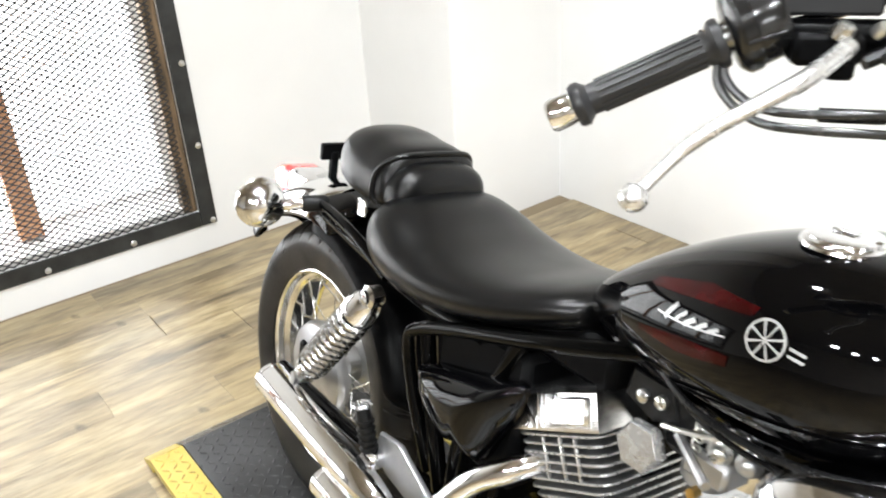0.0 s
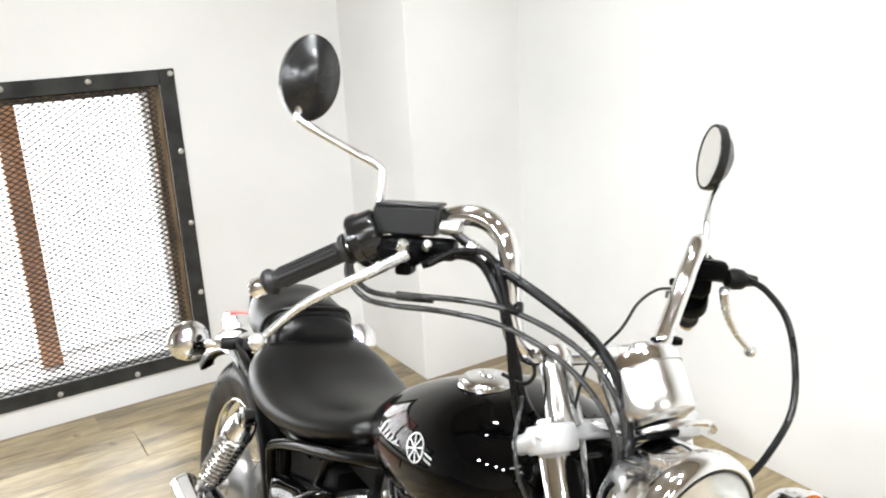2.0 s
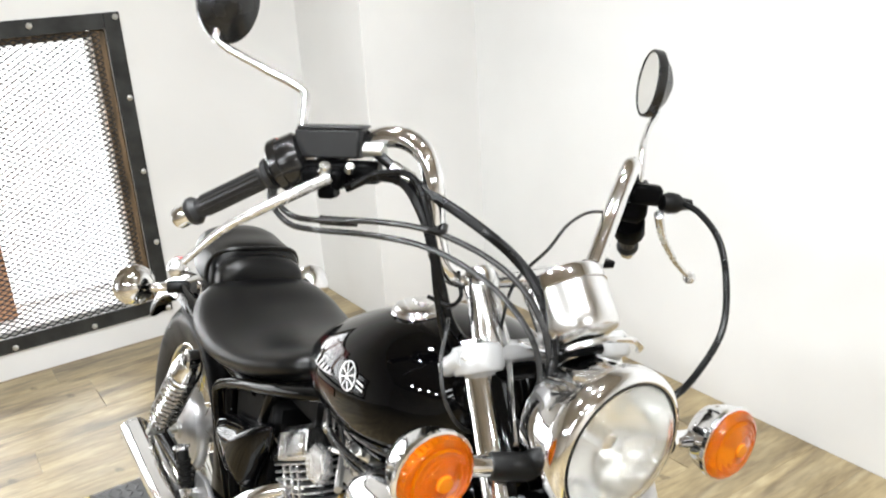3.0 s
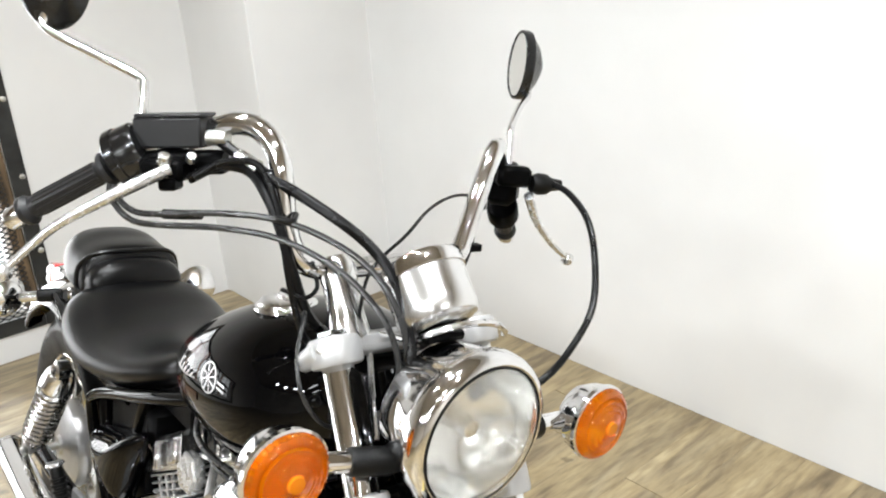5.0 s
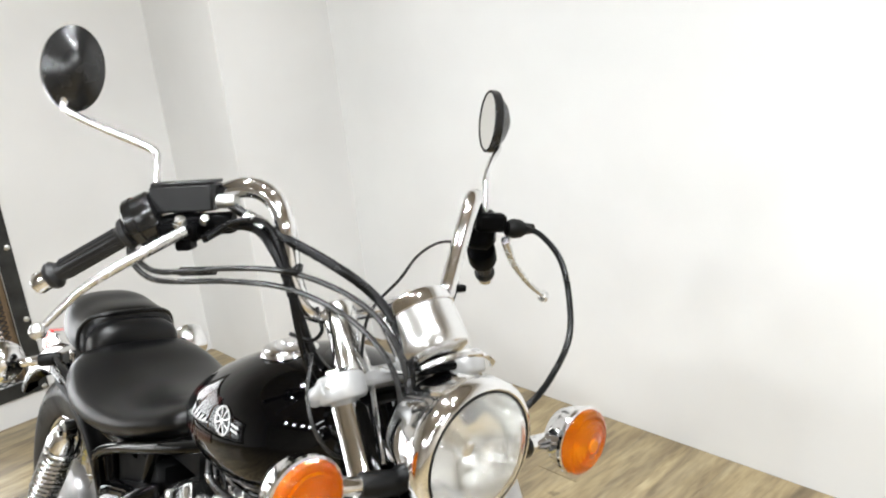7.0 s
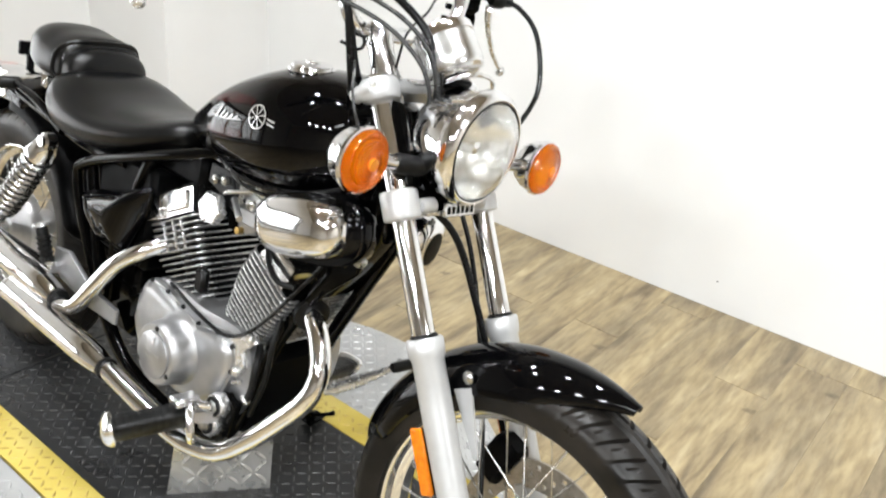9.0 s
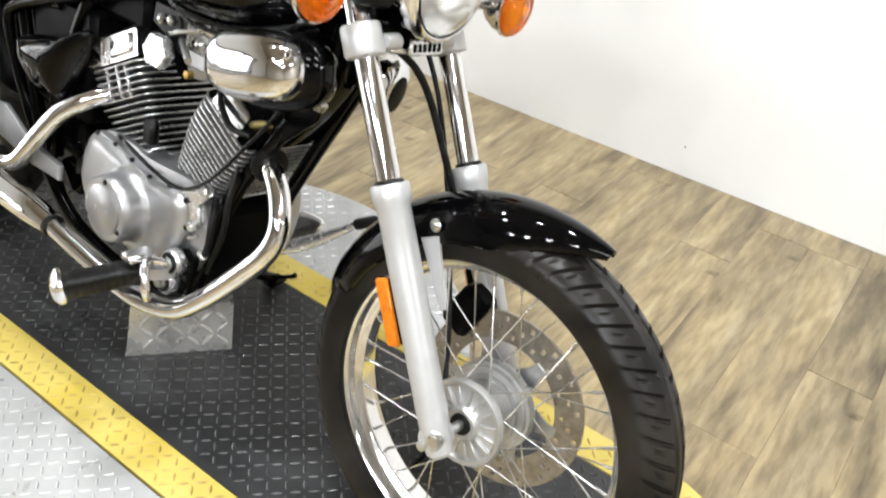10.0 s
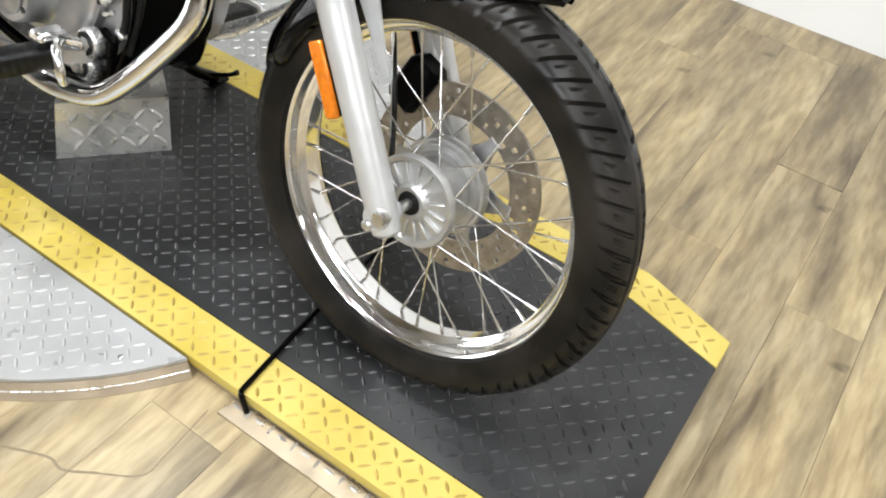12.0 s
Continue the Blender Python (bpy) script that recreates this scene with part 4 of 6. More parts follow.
# turn signals
def turn_signal(at, inner, face, label):
    """Round chrome cup with an amber lens on a stalk that starts at inner."""
    f = V(face).normalized()
    cup = part("turn_signal", lathe([(0.0, -0.046), (0.018, -0.044), (0.034, -0.034), (0.043, -0.018), (0.0465, -0.002), (0.0485, 0.0), (0.0485, 0.005), (0.0455, 0.006), (0.042, 0.002), (0.0, -0.012)], at, f, 36), CHROME, bike, label)
    part("lens", lathe([(0.0445, 0.0035), (0.0445, 0.010), (0.0425, 0.014), (0.038, 0.0168), (0.0365, 0.0150), (0.034, 0.0148), (0.0325, 0.0186), (0.029, 0.0200), (0.0275, 0.0188), (0.026, 0.0205), (0.0225, 0.0217), (0.0212, 0.0204), (0.0196, 0.0222), (0.0, 0.0252)], at, f, 48), AMBER, cup, "amber ringed lens").visible_shadow = False
    part("lens_core", lathe([(0.010, 0.022), (0.0085, 0.0258), (0.0, 0.0268)], at, f, 24), AMBER_CORE, cup, "bright amber lens centre")
    fl = Shape()
    fb = basis(f)
    for k in range(40):
        a = 2 * math.pi * k / 40
        d = fb @ V((math.cos(a), math.sin(a), 0))
        fl.join(tube([V(at) + d * 0.0448 + f * 0.004, V(at) + d * 0.0436 + f * 0.0125], 0.0011, 5))
    part("lens_rib", fl, AMBER, cup)
    d = (V(inner) - V(at)).normalized()
    start = V(at) - f * 0.014 + d * 0.036
    mid = start + (V(inner) - start) * 0.42
    part("stalk", lathe([(0.010, 0.0), (0.0115, 0.004), (0.0115, (mid - start).length), (0.0, (mid - start).length)], start, (mid - start), 20), CHROME, cup, "chrome stalk")
    part("stalk_boot", lathe([(0.0135, 0.0), (0.0155, 0.004), (0.0155, (V(inner) - mid).length * 0.8), (0.012, (V(inner) - mid).length), (0.0, (V(inner) - mid).length)], mid, V(inner) - mid, 20), RUBBER, cup, "black rubber stalk boot")
    return cup


turn_signal((-0.196, 0.276, 0.882), (-0.066, 0.268, 0.870), (0.05, -1, -0.03), "chrome front turn signal with amber lens")
turn_signal((0.214, 0.240, 0.872), (0.085, 0.270, 0.870), (0.05, -1, -0.03), "chrome front turn signal with amber lens")
turn_signal((-0.193, 1.565, 0.688), (-0.085, 1.50, 0.700), (0, 1, 0.0), "chrome rear turn signal seen from behind its cup")
turn_signal((0.228, 1.52, 0.690), (0.085, 1.49, 0.700), (0, 1, 0.0), "chrome rear turn signal seen from behind its cup")

# speedometer
SB, SA = V((-0.012, 0.288, 1.010)), V((-0.02, 0.66, 0.75)).normalized()
speedo = part("speedometer", lathe([(0.0, -0.006), (0.030, -0.006), (0.043, 0.0), (0.0465, 0.008), (0.0465, 0.02), (0.0468, 0.052), (0.0455, 0.053)], SB, SA, 48), SATIN_CHROME, bike, "satin chrome speedometer cup")
part("bezel", lathe([(0.0460, 0.0525), (0.0482, 0.0535), (0.0482, 0.066), (0.045, 0.071), (0.042, 0.071), (0.041, 0.065), (0.0, 0.065)], SB, SA, 48), CHROME, speedo, "chrome speedometer bezel")
part("dial", lathe([(0.0, 0.0652), (0.0405, 0.0652), (0.0405, 0.0665), (0.0, 0.0665)], SB, SA, 40), BLACK_MATT, speedo, "black speedometer dial")
part("dial_glass", lathe([(0.0, 0.0698), (0.0415, 0.0690), (0.0415, 0.0678), (0.0, 0.0682)], SB, SA, 40), GLASS, speedo, "clear dial glass")
part("warning_lamp_bar", block(SB + V((0, -0.002, -0.016)), (0.05, 0.03, 0.012), 0.004, Matrix.Rotation(radians(-24), 3, "X")), BLACK_MATT, bike)
part("wire_guard", tube([(-0.072, 0.368, 0.974), (-0.049, 0.360, 0.979), (-0.040, 0.325, 0.984), (-0.040, 0.294, 0.992), (-0.028, 0.270, 1.008), (0.0, 0.258, 1.016), (0.040, 0.262, 1.011), (0.080, 0.284, 0.992), (0.095, 0.300, 0.980)], 0.0038, 8), CHROME_WORN, bike, "bent bright wire guard")
part("wire_guard_stay", tube([(-0.052, 0.362, 0.972), (-0.070, 0.322, 0.930), (-0.086, 0.283, 0.890)], [0.0036, 0.0036, 0.0045], 8), CHROME_WORN, bike)

# handlebar, risers, grips
for sx in (-1, 1):
    part("handlebar_riser", lathe([(0.0, 0.0), (0.023, 0.0), (0.024, 0.006), (0.0205, 0.03), (0.0195, 0.055), (0.0215, 0.072), (0.0215, 0.088), (0.015, 0.098), (0.0, 0.099)], on_fork(sx * 0.072, FL + 0.006, 0.006), FD, 24), CHROME_WORN, bike, "polished handlebar riser")
right_bar = [(-0.03, 0.418, 1.040), (-0.085, 0.420, 1.040), (-0.112, 0.424, 1.052), (-0.124, 0.434, 1.085), (-0.130, 0.446, 1.150), (-0.139, 0.466, 1.182), (-0.158, 0.505, 1.190), (-0.190, 0.562, 1.163), (-0.232, 0.582, 1.146), (-0.272, 0.606, 1.1215)]
left_bar = [(0.03, 0.418, 1.040), (0.085, 0.420, 1.038), (0.116, 0.424, 1.045), (0.130, 0.430, 1.065), (0.152, 0.440, 1.110), (0.182, 0.455, 1.160), (0.205, 0.470, 1.178), (0.238, 0.50, 1.160), (0.27, 0.531, 1.122), (0.308, 0.5615, 1.088)]
bar_ob = part("handlebar", tube(right_bar, 0.0128, 14, 8).join(tube(left_bar, 0.0128, 14, 8)).join(tube([right_bar[0], left_bar[0]], 0.0128, 14)), CHROME, bike, "chrome pulled-back handlebar")


def grip(a, b, bar_end):
    a, b = V(a), V(b)
    d, n = (b - a).normalized(), (b - a).length
    prof = [(0.0, 0), (0.0195, 0), (0.0205, 0.003), (0.0195, 0.007), (0.0150, 0.010), (0.0128, 0.016), (0.0128, n - 0.014), (0.0155, n - 0.011), (0.0182, n - 0.008), (0.0182, n - 0.003), (0.0165, n), (0.0, n)]
    g = part("grip", lathe(prof, a, d, 28), SATIN_PLASTIC, bar_ob, "black ribbed rubber grip")
    ribs = Shape()
    gb = basis(d)
    for k in range(14):
        ang = 2 * math.pi * k / 14
        o = gb @ V((math.cos(ang), math.sin(ang), 0)) * 0.0126
        ribs.join(tube([a + d * 0.016 + o, a + d * (n - 0.022) + o], 0.0017, 5))
    part("grip_rib", ribs, SATIN_PLASTIC, bar_ob)
    part("bar_end", lathe([(0.0, 0), (0.0125, 0), (0.0132, 0.004), (0.0138, 0.018), (0.0115, 0.022), (0.0, 0.023)], b, d, 20), CHROME, bar_ob, "chrome bar-end weight")


grip((-0.263, 0.597, 1.126), (-0.338, 0.668, 1.060), True)
grip((0.300, 0.555, 1.095), (0.385, 0.622, 1.020), True)
# right controls
rd = (V((-0.352, 0.681, 1.054)) - V((-0.215, 0.558, 1.168))).normalized()
part("switch_housing", lathe([(0.0, -0.036), (0.024, -0.036), (0.0275, -0.032), (0.0285, -0.004), (0.0285, 0.0), (0.024, 0.004), (0.0, 0.005)], V((-0.258, 0.592, 1.134)), rd, 24, sy=1.15), GLOSS_PLASTIC, bike, "black throttle and switch housing")
part("switch_housing_band", lathe([(0.0287, -0.012), (0.0298, -0.011), (0.0298, -0.002), (0.0287, -0.001)], V((-0.258, 0.592, 1.134)), rd, 24, sy=1.15), GLOSS_PLASTIC, bike)
rrot = basis(V((-0.235, 0.591, 1.19)) - V((-0.178, 0.532, 1.200)), (0, 0, 1))
res_m = Matrix((rrot.col[0], rrot.col[2], V((rrot.col[0])).cross(V(rrot.col[2])))).transposed()
res_c = V((-0.206, 0.560, 1.172))
reservoir = part("brake_reservoir", block(res_c, (0.042, 0.080, 0.034), 0.0025, res_m), SATIN_PLASTIC, bike, "black brake fluid reservoir box")
part("reservoir_lid", block(res_c + V((0, 0, 0.0190)), (0.0415, 0.0795, 0.0045), 0.0016, res_m), SATIN_PLASTIC, reservoir, "black reservoir lid")
part("master_cylinder", lathe([(0.0, -0.055), (0.012, -0.055), (0.014, -0.05), (0.014, 0.045), (0.009, 0.052), (0.0, 0.053)], V((-0.205, 0.545, 1.140)), V((-0.235, 0.591, 1.19)) - V((-0.178, 0.532, 1.200)), 18), BLACK_MATT, bike)
part("perch_bolt", lathe([(0.0, -0.004), (0.008, -0.004), (0.0085, 0.0), (0.0065, 0.006), (0.0, 0.0065)], V((-0.231, 0.522, 1.146)), (-0.2, -0.5, 0.85), 12), BOLT, bike)
part("perch_bolt", lathe([(0.0, -0.004), (0.006, -0.004), (0.0062, 0.0), (0.005, 0.005), (0.0, 0.0055)], V((-0.206, 0.508, 1.150)), (-0.2, -0.7, 0.7), 12), BOLT, bike)
part("brake_switch", block(V((-0.222, 0.524, 1.119)), (0.026, 0.020, 0.014), 0.003, res_m), BLACK_MATT, bike, "small black brake light switch")
part("lever_perch", block(V((-0.222, 0.538, 1.132)), (0.034, 0.05, 0.024), 0.005, res_m), BLACK_MATT, bike)


def lever(points, label):
    s = tube(points, [0.0074, 0.0068, 0.0058, 0.0050, 0.0042], 10, 8)
    e = V(points[-1])
    s.join(lathe([(0.0, -0.0105), (0.006, -0.009), (0.0098, -0.004), (0.0105, 0.0), (0.0098, 0.004), (0.006, 0.009), (0.0, 0.0105)], e, (e - V(points[-2])), 18))
    return part("lever", s, ALU_BRIGHT, bike, label)


lever([(-0.228, 0.516, 1.136), (-0.277, 0.512, 1.114), (-0.305, 0.520, 1.097), (-0.335, 0.534, 1.075), (-0.356, 0.546, 1.052), (-0.384, 0.552, 1.022)], "polished aluminium brake lever with ball end")
lever([(0.285, 0.478, 1.108), (0.304, 0.490, 1.092), (0.335, 0.503, 1.062), (0.400, 0.528, 1.020), (0.461, 0.545, 0.987)], "polished aluminium clutch lever with ball end")
# left controls
part("switch_housing", block(V((0.272, 0.520, 1.120)), (0.055, 0.045, 0.062), 0.01, Matrix.Rotation(radians(40), 3, "Z")), BLACK_MATT, bike, "black left switch housing")
part("switch_housing", lathe([(0.0, -0.02), (0.022, -0.02), (0.024, -0.016), (0.024, 0.016), (0.020, 0.02), (0.0, 0.02)], V((0.305, 0.55, 1.072)), V((0.085, 0.067, -0.075)), 20), BLACK_MATT, bike, "black left switch housing")
part("clutch_perch", block(V((0.262, 0.492, 1.135)), (0.05, 0.028, 0.03), 0.006, Matrix.Rotation(radians(-25), 3, "Z")), BLACK_MATT, bike)
part("clutch_adjuster", lathe([(0.0, -0.02), (0.012, -0.018), (0.016, -0.008), (0.015, 0.006), (0.010, 0.014), (0.008, 0.03), (0.0, 0.031)], V((0.304, 0.474, 1.126)), (0.9, -0.25, 0.0), 18), RUBBER, bike, "rubber clutch cable boot")
part("cable_clip", block(V((0.128, 0.424, 1.052)), (0.05, 0.014, 0.010), 0.002), BLACK_MATT, bike)


part("kill_switch", block(V((-0.258, 0.596, 1.163)), (0.012, 0.010, 0.012), 0.002, Matrix.Rotation(radians(40), 3, "Z")), RED, bike, "red engine stop switch")
part("horn_button", block(V((0.300, 0.593, 1.070)), (0.012, 0.010, 0.012), 0.002), GLOSS_PLASTIC, bike, "small black horn button")
part("switch_knob", block(V((0.290, 0.575, 1.095)), (0.02, 0.016, 0.012), 0.003), BLACK_MATT, bike)


# mirrors
def mirror(center, normal, stem, up):
    """Oval mirror; normal points to the rider, glass side."""
    n = V(normal).normalized()
    shell = part("mirror", lathe([(0.0, -0.037), (0.014, -0.034), (0.032, -0.0245), (0.0468, -0.0105), (0.0508, -0.0085), (0.0518, -0.004), (0.0515, 0.006), (0.0485, 0.008), (0.047, 0.004), (0.0, 0.003)], center, n, 44, sx=0.75, sy=1.08, up=up), SHELL, bike, "oval black rear-view mirror on a bent chrome stem")
    part("mirror_glass", lathe([(0.0, 0.0045), (0.046, 0.0045), (0.0465, 0.0060), (0.0, 0.0060)], center, n, 44, sx=0.75, sy=1.08, up=up), MIRROR, shell, "mirror glass")
    part("mirror_stem", tube(stem, 0.0052, 10, 5), CHROME_WORN, shell, "bent chrome mirror stem")
    return shell


mirror((-0.296, 0.712, 1.324), (0.14, 1.0, -0.05), [(-0.229, 0.600, 1.172), (-0.226, 0.606, 1.214), (-0.229, 0.617, 1.228), (-0.262, 0.652, 1.245), (-0.306, 0.692, 1.268), (-0.311, 0.700, 1.282), (-0.303, 0.690, 1.312)], (0.05, 0, 1))
mirror((0.402, 0.652, 1.292), (-0.89, 0.33, 0.02), [(0.262, 0.505, 1.148), (0.282, 0.528, 1.185), (0.292, 0.54, 1.198), (0.35, 0.59, 1.225), (0.405, 0.630, 1.243), (0.412, 0.638, 1.252), (0.412, 0.640, 1.275)], (0.05, 0, 1))

# cables
for name, pts, r, m_, lab in (
        ("throttle_cable", [(-0.258, 0.594, 1.130), (-0.262, 0.588, 1.10), (-0.252, 0.56, 1.083), (-0.236, 0.52, 1.086), (-0.189, 0.47, 1.096), (-0.144, 0.42, 1.098), (-0.103, 0.37, 1.083), (-0.077, 0.33, 1.059), (-0.062, 0.30, 1.024), (-0.054, 0.287, 0.976), (-0.052, 0.305, 0.911), (-0.04, 0.40, 0.86)], 0.0036, CABLE_GREY, "grey throttle cable"),
        ("throttle_cable", [(-0.262, 0.597, 1.125), (-0.266, 0.590, 1.094), (-0.254, 0.56, 1.073), (-0.236, 0.52, 1.074), (-0.189, 0.47, 1.080), (-0.144, 0.42, 1.078), (-0.107, 0.37, 1.060), (-0.083, 0.33, 1.034), (-0.068, 0.30, 1.0), (-0.060, 0.290, 0.955), (-0.056, 0.315, 0.90), (-0.04, 0.41, 0.85)], 0.0036, CABLE_GREY, "grey throttle cable"),
        ("brake_hose", [(-0.176, 0.503, 1.170), (-0.163, 0.48, 1.157), (-0.138, 0.44, 1.137), (-0.105, 0.39, 1.113), (-0.074, 0.35, 1.085), (-0.058, 0.315, 1.052), (-0.050, 0.29, 1.0), (-0.055, 0.28, 0.96), (-0.060, 0.285, 0.90), (-0.03, 0.30, 0.82), (0.03, 0.255, 0.76), (0.055, 0.20, 0.66), (0.075, 0.12, 0.50)], 0.0062, CABLE, "thick black brake hose"),
        ("wiring_loom", [(-0.205, 0.515, 1.126), (-0.180, 0.494, 1.144), (-0.158, 0.466, 1.143), (-0.147, 0.440, 1.118), (-0.138, 0.422, 1.085), (-0.126, 0.411, 1.04), (-0.098, 0.415, 0.985), (-0.03, 0.45, 0.93)], 0.0062, CABLE, "black taped wiring loom"),
        ("wiring_loom", [(-0.205, 0.50, 1.13), (-0.18, 0.482, 1.150), (-0.152, 0.452, 1.150), (-0.140, 0.424, 1.10), (-0.130, 0.410, 1.03), (-0.105, 0.415, 0.965), (-0.05, 0.46, 0.92)], 0.0042, CABLE, "black taped wiring loom"),
        ("thin_wire", [(-0.105, 0.42, 1.009), (-0.113, 0.402, 0.989), (-0.131, 0.38, 0.957), (-0.133, 0.36, 0.919), (-0.105, 0.36, 0.88), (-0.06, 0.37, 0.86)], 0.0024, CABLE_GREY, "thin grey wire"),
        ("thin_wire", [(0.175, 0.47, 1.112), (0.12, 0.45, 1.115), (0.06, 0.42, 1.105), (0.0, 0.38, 1.085), (-0.06, 0.36, 1.05), (-0.07, 0.36, 0.99)], 0.0021, CABLE, "thin black wire"),
        ("clutch_cable", [(0.315, 0.465, 1.128), (0.320, 0.435, 1.120), (0.316, 0.390, 1.092), (0.297, 0.350, 1.046), (0.268, 0.318, 0.988), (0.212, 0.30, 0.940), (0.165, 0.295, 0.912), (0.12, 0.33, 0.86), (0.06, 0.37, 0.83)], 0.0048, CABLE, "black looping clutch cable"),
        ("wiring_loom", [(0.150, 0.445, 1.095), (0.142, 0.432, 1.05), (0.10, 0.42, 0.99), (0.06, 0.43, 0.95)], 0.005, CABLE, "black taped wiring loom"),
        ("speedometer_cable", [(-0.005, 0.30, 0.99), (0.0, 0.33, 0.95), (0.03, 0.30, 0.86), (0.055, 0.235, 0.74), (0.06, 0.17, 0.58), (0.0, 0.08, 0.44), (-0.04, 0.03, 0.34)], 0.0042, CABLE, "black speedometer cable"),
        ("hose_fitting", [(-0.228, 0.525, 1.085), (-0.214, 0.505, 1.088), (-0.200, 0.488, 1.091)], 0.0056, RUBBER, "black cable adjuster sleeve"),
        ("banjo_fitting", [(-0.184, 0.516, 1.172), (-0.170, 0.496, 1.174)], 0.0090, BOLT, "metal hose fitting"),
        ("hose_crimp", [(-0.164, 0.482, 1.158), (-0.150, 0.459, 1.148)], 0.0080, BOLT, "bright crimped hose collar"),
        ("cable_tie", [(-0.146, 0.418, 1.10), (-0.134, 0.408, 1.098), (-0.120, 0.425, 1.102)], 0.004, CABLE, "black cable tie"),
        ("cable_tie", [(-0.134, 0.42, 1.020), (-0.116, 0.400, 1.014), (-0.096, 0.408, 1.022), (-0.098, 0.415, 1.040), (-0.106, 0.405, 1.052)], 0.0026, CABLE, "black cable tie")):
    part(name, tube(pts, r, 9, 6), m_, bike, lab)

# fuel tank
TANK = [(0.378, 0.905, 0.866, 0.020), (0.388, 0.925, 0.822, 0.060), (0.41, 0.940, 0.786, 0.098), (0.46, 0.955, 0.754, 0.132), (0.53, 0.958, 0.736, 0.150), (0.60, 0.948, 0.729, 0.152), (0.68, 0.918, 0.730, 0.140), (0.74, 0.886, 0.734, 0.122), (0.79, 0.852, 0.738, 0.101), (0.825, 0.825, 0.741, 0.082), (0.845, 0.806, 0.746, 0.062), (0.856, 0.788, 0.754, 0.030)]
TANK_N = 2.35


def tank_point(y, a):
    top_, bot_, hw = smooth_keys(TANK, y)
    c, s = math.cos(a), math.sin(a)
    e = 2 / TANK_N
    x = hw * math.copysign(abs(c) ** e, c)
    z = (top_ + bot_) / 2 + (top_ - bot_) / 2 * math.copysign(abs(s) ** e, s)
    return V((x, y, z))


def tank_side(y, z, lift=0.0012):
    """The point on the right flank of the tank, a little proud of the paint."""
    top_, bot_, hw = smooth_keys(TANK, y)
    k = min(0.999, abs((z - (top_ + bot_) / 2) / ((top_ - bot_) / 2)))
    return V((-hw * (1 - k ** TANK_N) ** (1 / TANK_N) - lift, y, z))


ys = [0.378 + (0.856 - 0.378) * (0.5 - 0.5 * math.cos(math.pi * k / 44)) for k in range(45)]
tank = part("fuel_tank", loft([[tank_point(y, 2 * math.pi * k / 56) for k in range(56)] for y in ys]), BLACK_PAINT, bike, "black gloss teardrop fuel tank", smooth=60)
part("tank_seam", tube([tank_point(y, math.pi + 0.95) + V((-0.004, 0, -0.002)) for y in (0.40, 0.45, 0.52, 0.60, 0.70, 0.78, 0.84)], 0.0045, 8), BLACK_PAINT, tank)
capn = V((-0.12, 0.04, 1)).normalized()
cap_at = V((-0.046, 0.564, 0.947))
cap = part("filler_cap", lathe([(0.0, -0.01), (0.036, -0.01), (0.036, 0.0), (0.041, 0.001), (0.042, 0.003), (0.041, 0.006), (0.037, 0.007), (0.036, 0.008), (0.035, 0.012), (0.029, 0.014), (0.012, 0.0148), (0.0, 0.015)], cap_at, capn, 40), CHROME, tank, "chrome filler cap")
part("cap_keyhole_flap", block(cap_at + capn * 0.0155, (0.014, 0.026, 0.004), 0.0015), CHROME_WORN, cap)


def decal(name, outline, material, label, lift=0.0012, step=0.006):
    """A thin patch on the tank flank: a fan of small cells cut to a convex outline in (y, z)."""
    bm = bmesh.new()
    vs = [bm.verts.new((p[0], p[1], 0)) for p in outline]
    bm.faces.new(vs)
    for axis in (0, 1):
        lo, hi = min(p[axis] for p in outline), max(p[axis] for p in outline)
        k = lo + step
        while k < hi:
            co, no = [0, 0, 0], [0, 0, 0]
            co[axis], no[axis] = k, 1
            bmesh.ops.bisect_plane(bm, geom=bm.verts[:] + bm.edges[:] + bm.faces[:], plane_co=co, plane_no=no)
            k += step
    bm.verts.index_update()
    s = Shape().add([tank_side(v.co.x, v.co.y, lift) for v in bm.verts], [[v.index for v in f.verts] for f in bm.faces])
    bm.free()
    return part(name, s, material, tank, label, smooth=60)


def ring_decal(c, r0, r1, n=36):
    s = Shape()
    v = []
    for k in range(n):
        a = 2 * math.pi * k / n
        for r in (r0, r1):
            v.append(tank_side(c[0] + r * math.cos(a), c[1] + r * math.sin(a), 0.0022))
    return s.add(v, [(2 * k, 2 * k + 1, (2 * k + 3) % (2 * n), (2 * k + 2) % (2 * n)) for k in range(n)])


EM = (0.558, 0.868)
emblem = ring_decal(EM, 0.0178, 0.0203)
for k in range(8):
    a = 2 * math.pi * (k + 0.5) / 8
    d, q = V((math.cos(a), math.sin(a))), V((-math.sin(a), math.cos(a)))
    pts = [V(EM) + d * 0.0005 - q * 0.0007, V(EM) + d * 0.0182 - q * 0.0013, V(EM) + d * 0.0182 + q * 0.0013, V(EM) + d * 0.0005 + q * 0.0007]
    emblem.add([tank_side(p.x, p.y, 0.0022) for p in pts], [(0, 1, 2, 3)])
part("round_emblem", emblem, SILVER, tank, "round silver wheel-shaped emblem", smooth=60)
decal("tank_decal", [(0.575, 0.892), (0.640, 0.890), (0.715, 0.866), (0.720, 0.856), (0.640, 0.872), (0.580, 0.882)], RED_DECAL, "dark red swoosh decal", 0.0008)
decal("tank_decal", [(0.590, 0.836), (0.66, 0.826), (0.715, 0.812), (0.715, 0.806), (0.65, 0.810), (0.59, 0.824)], RED_DECAL, "dark red swoosh decal", 0.0008)
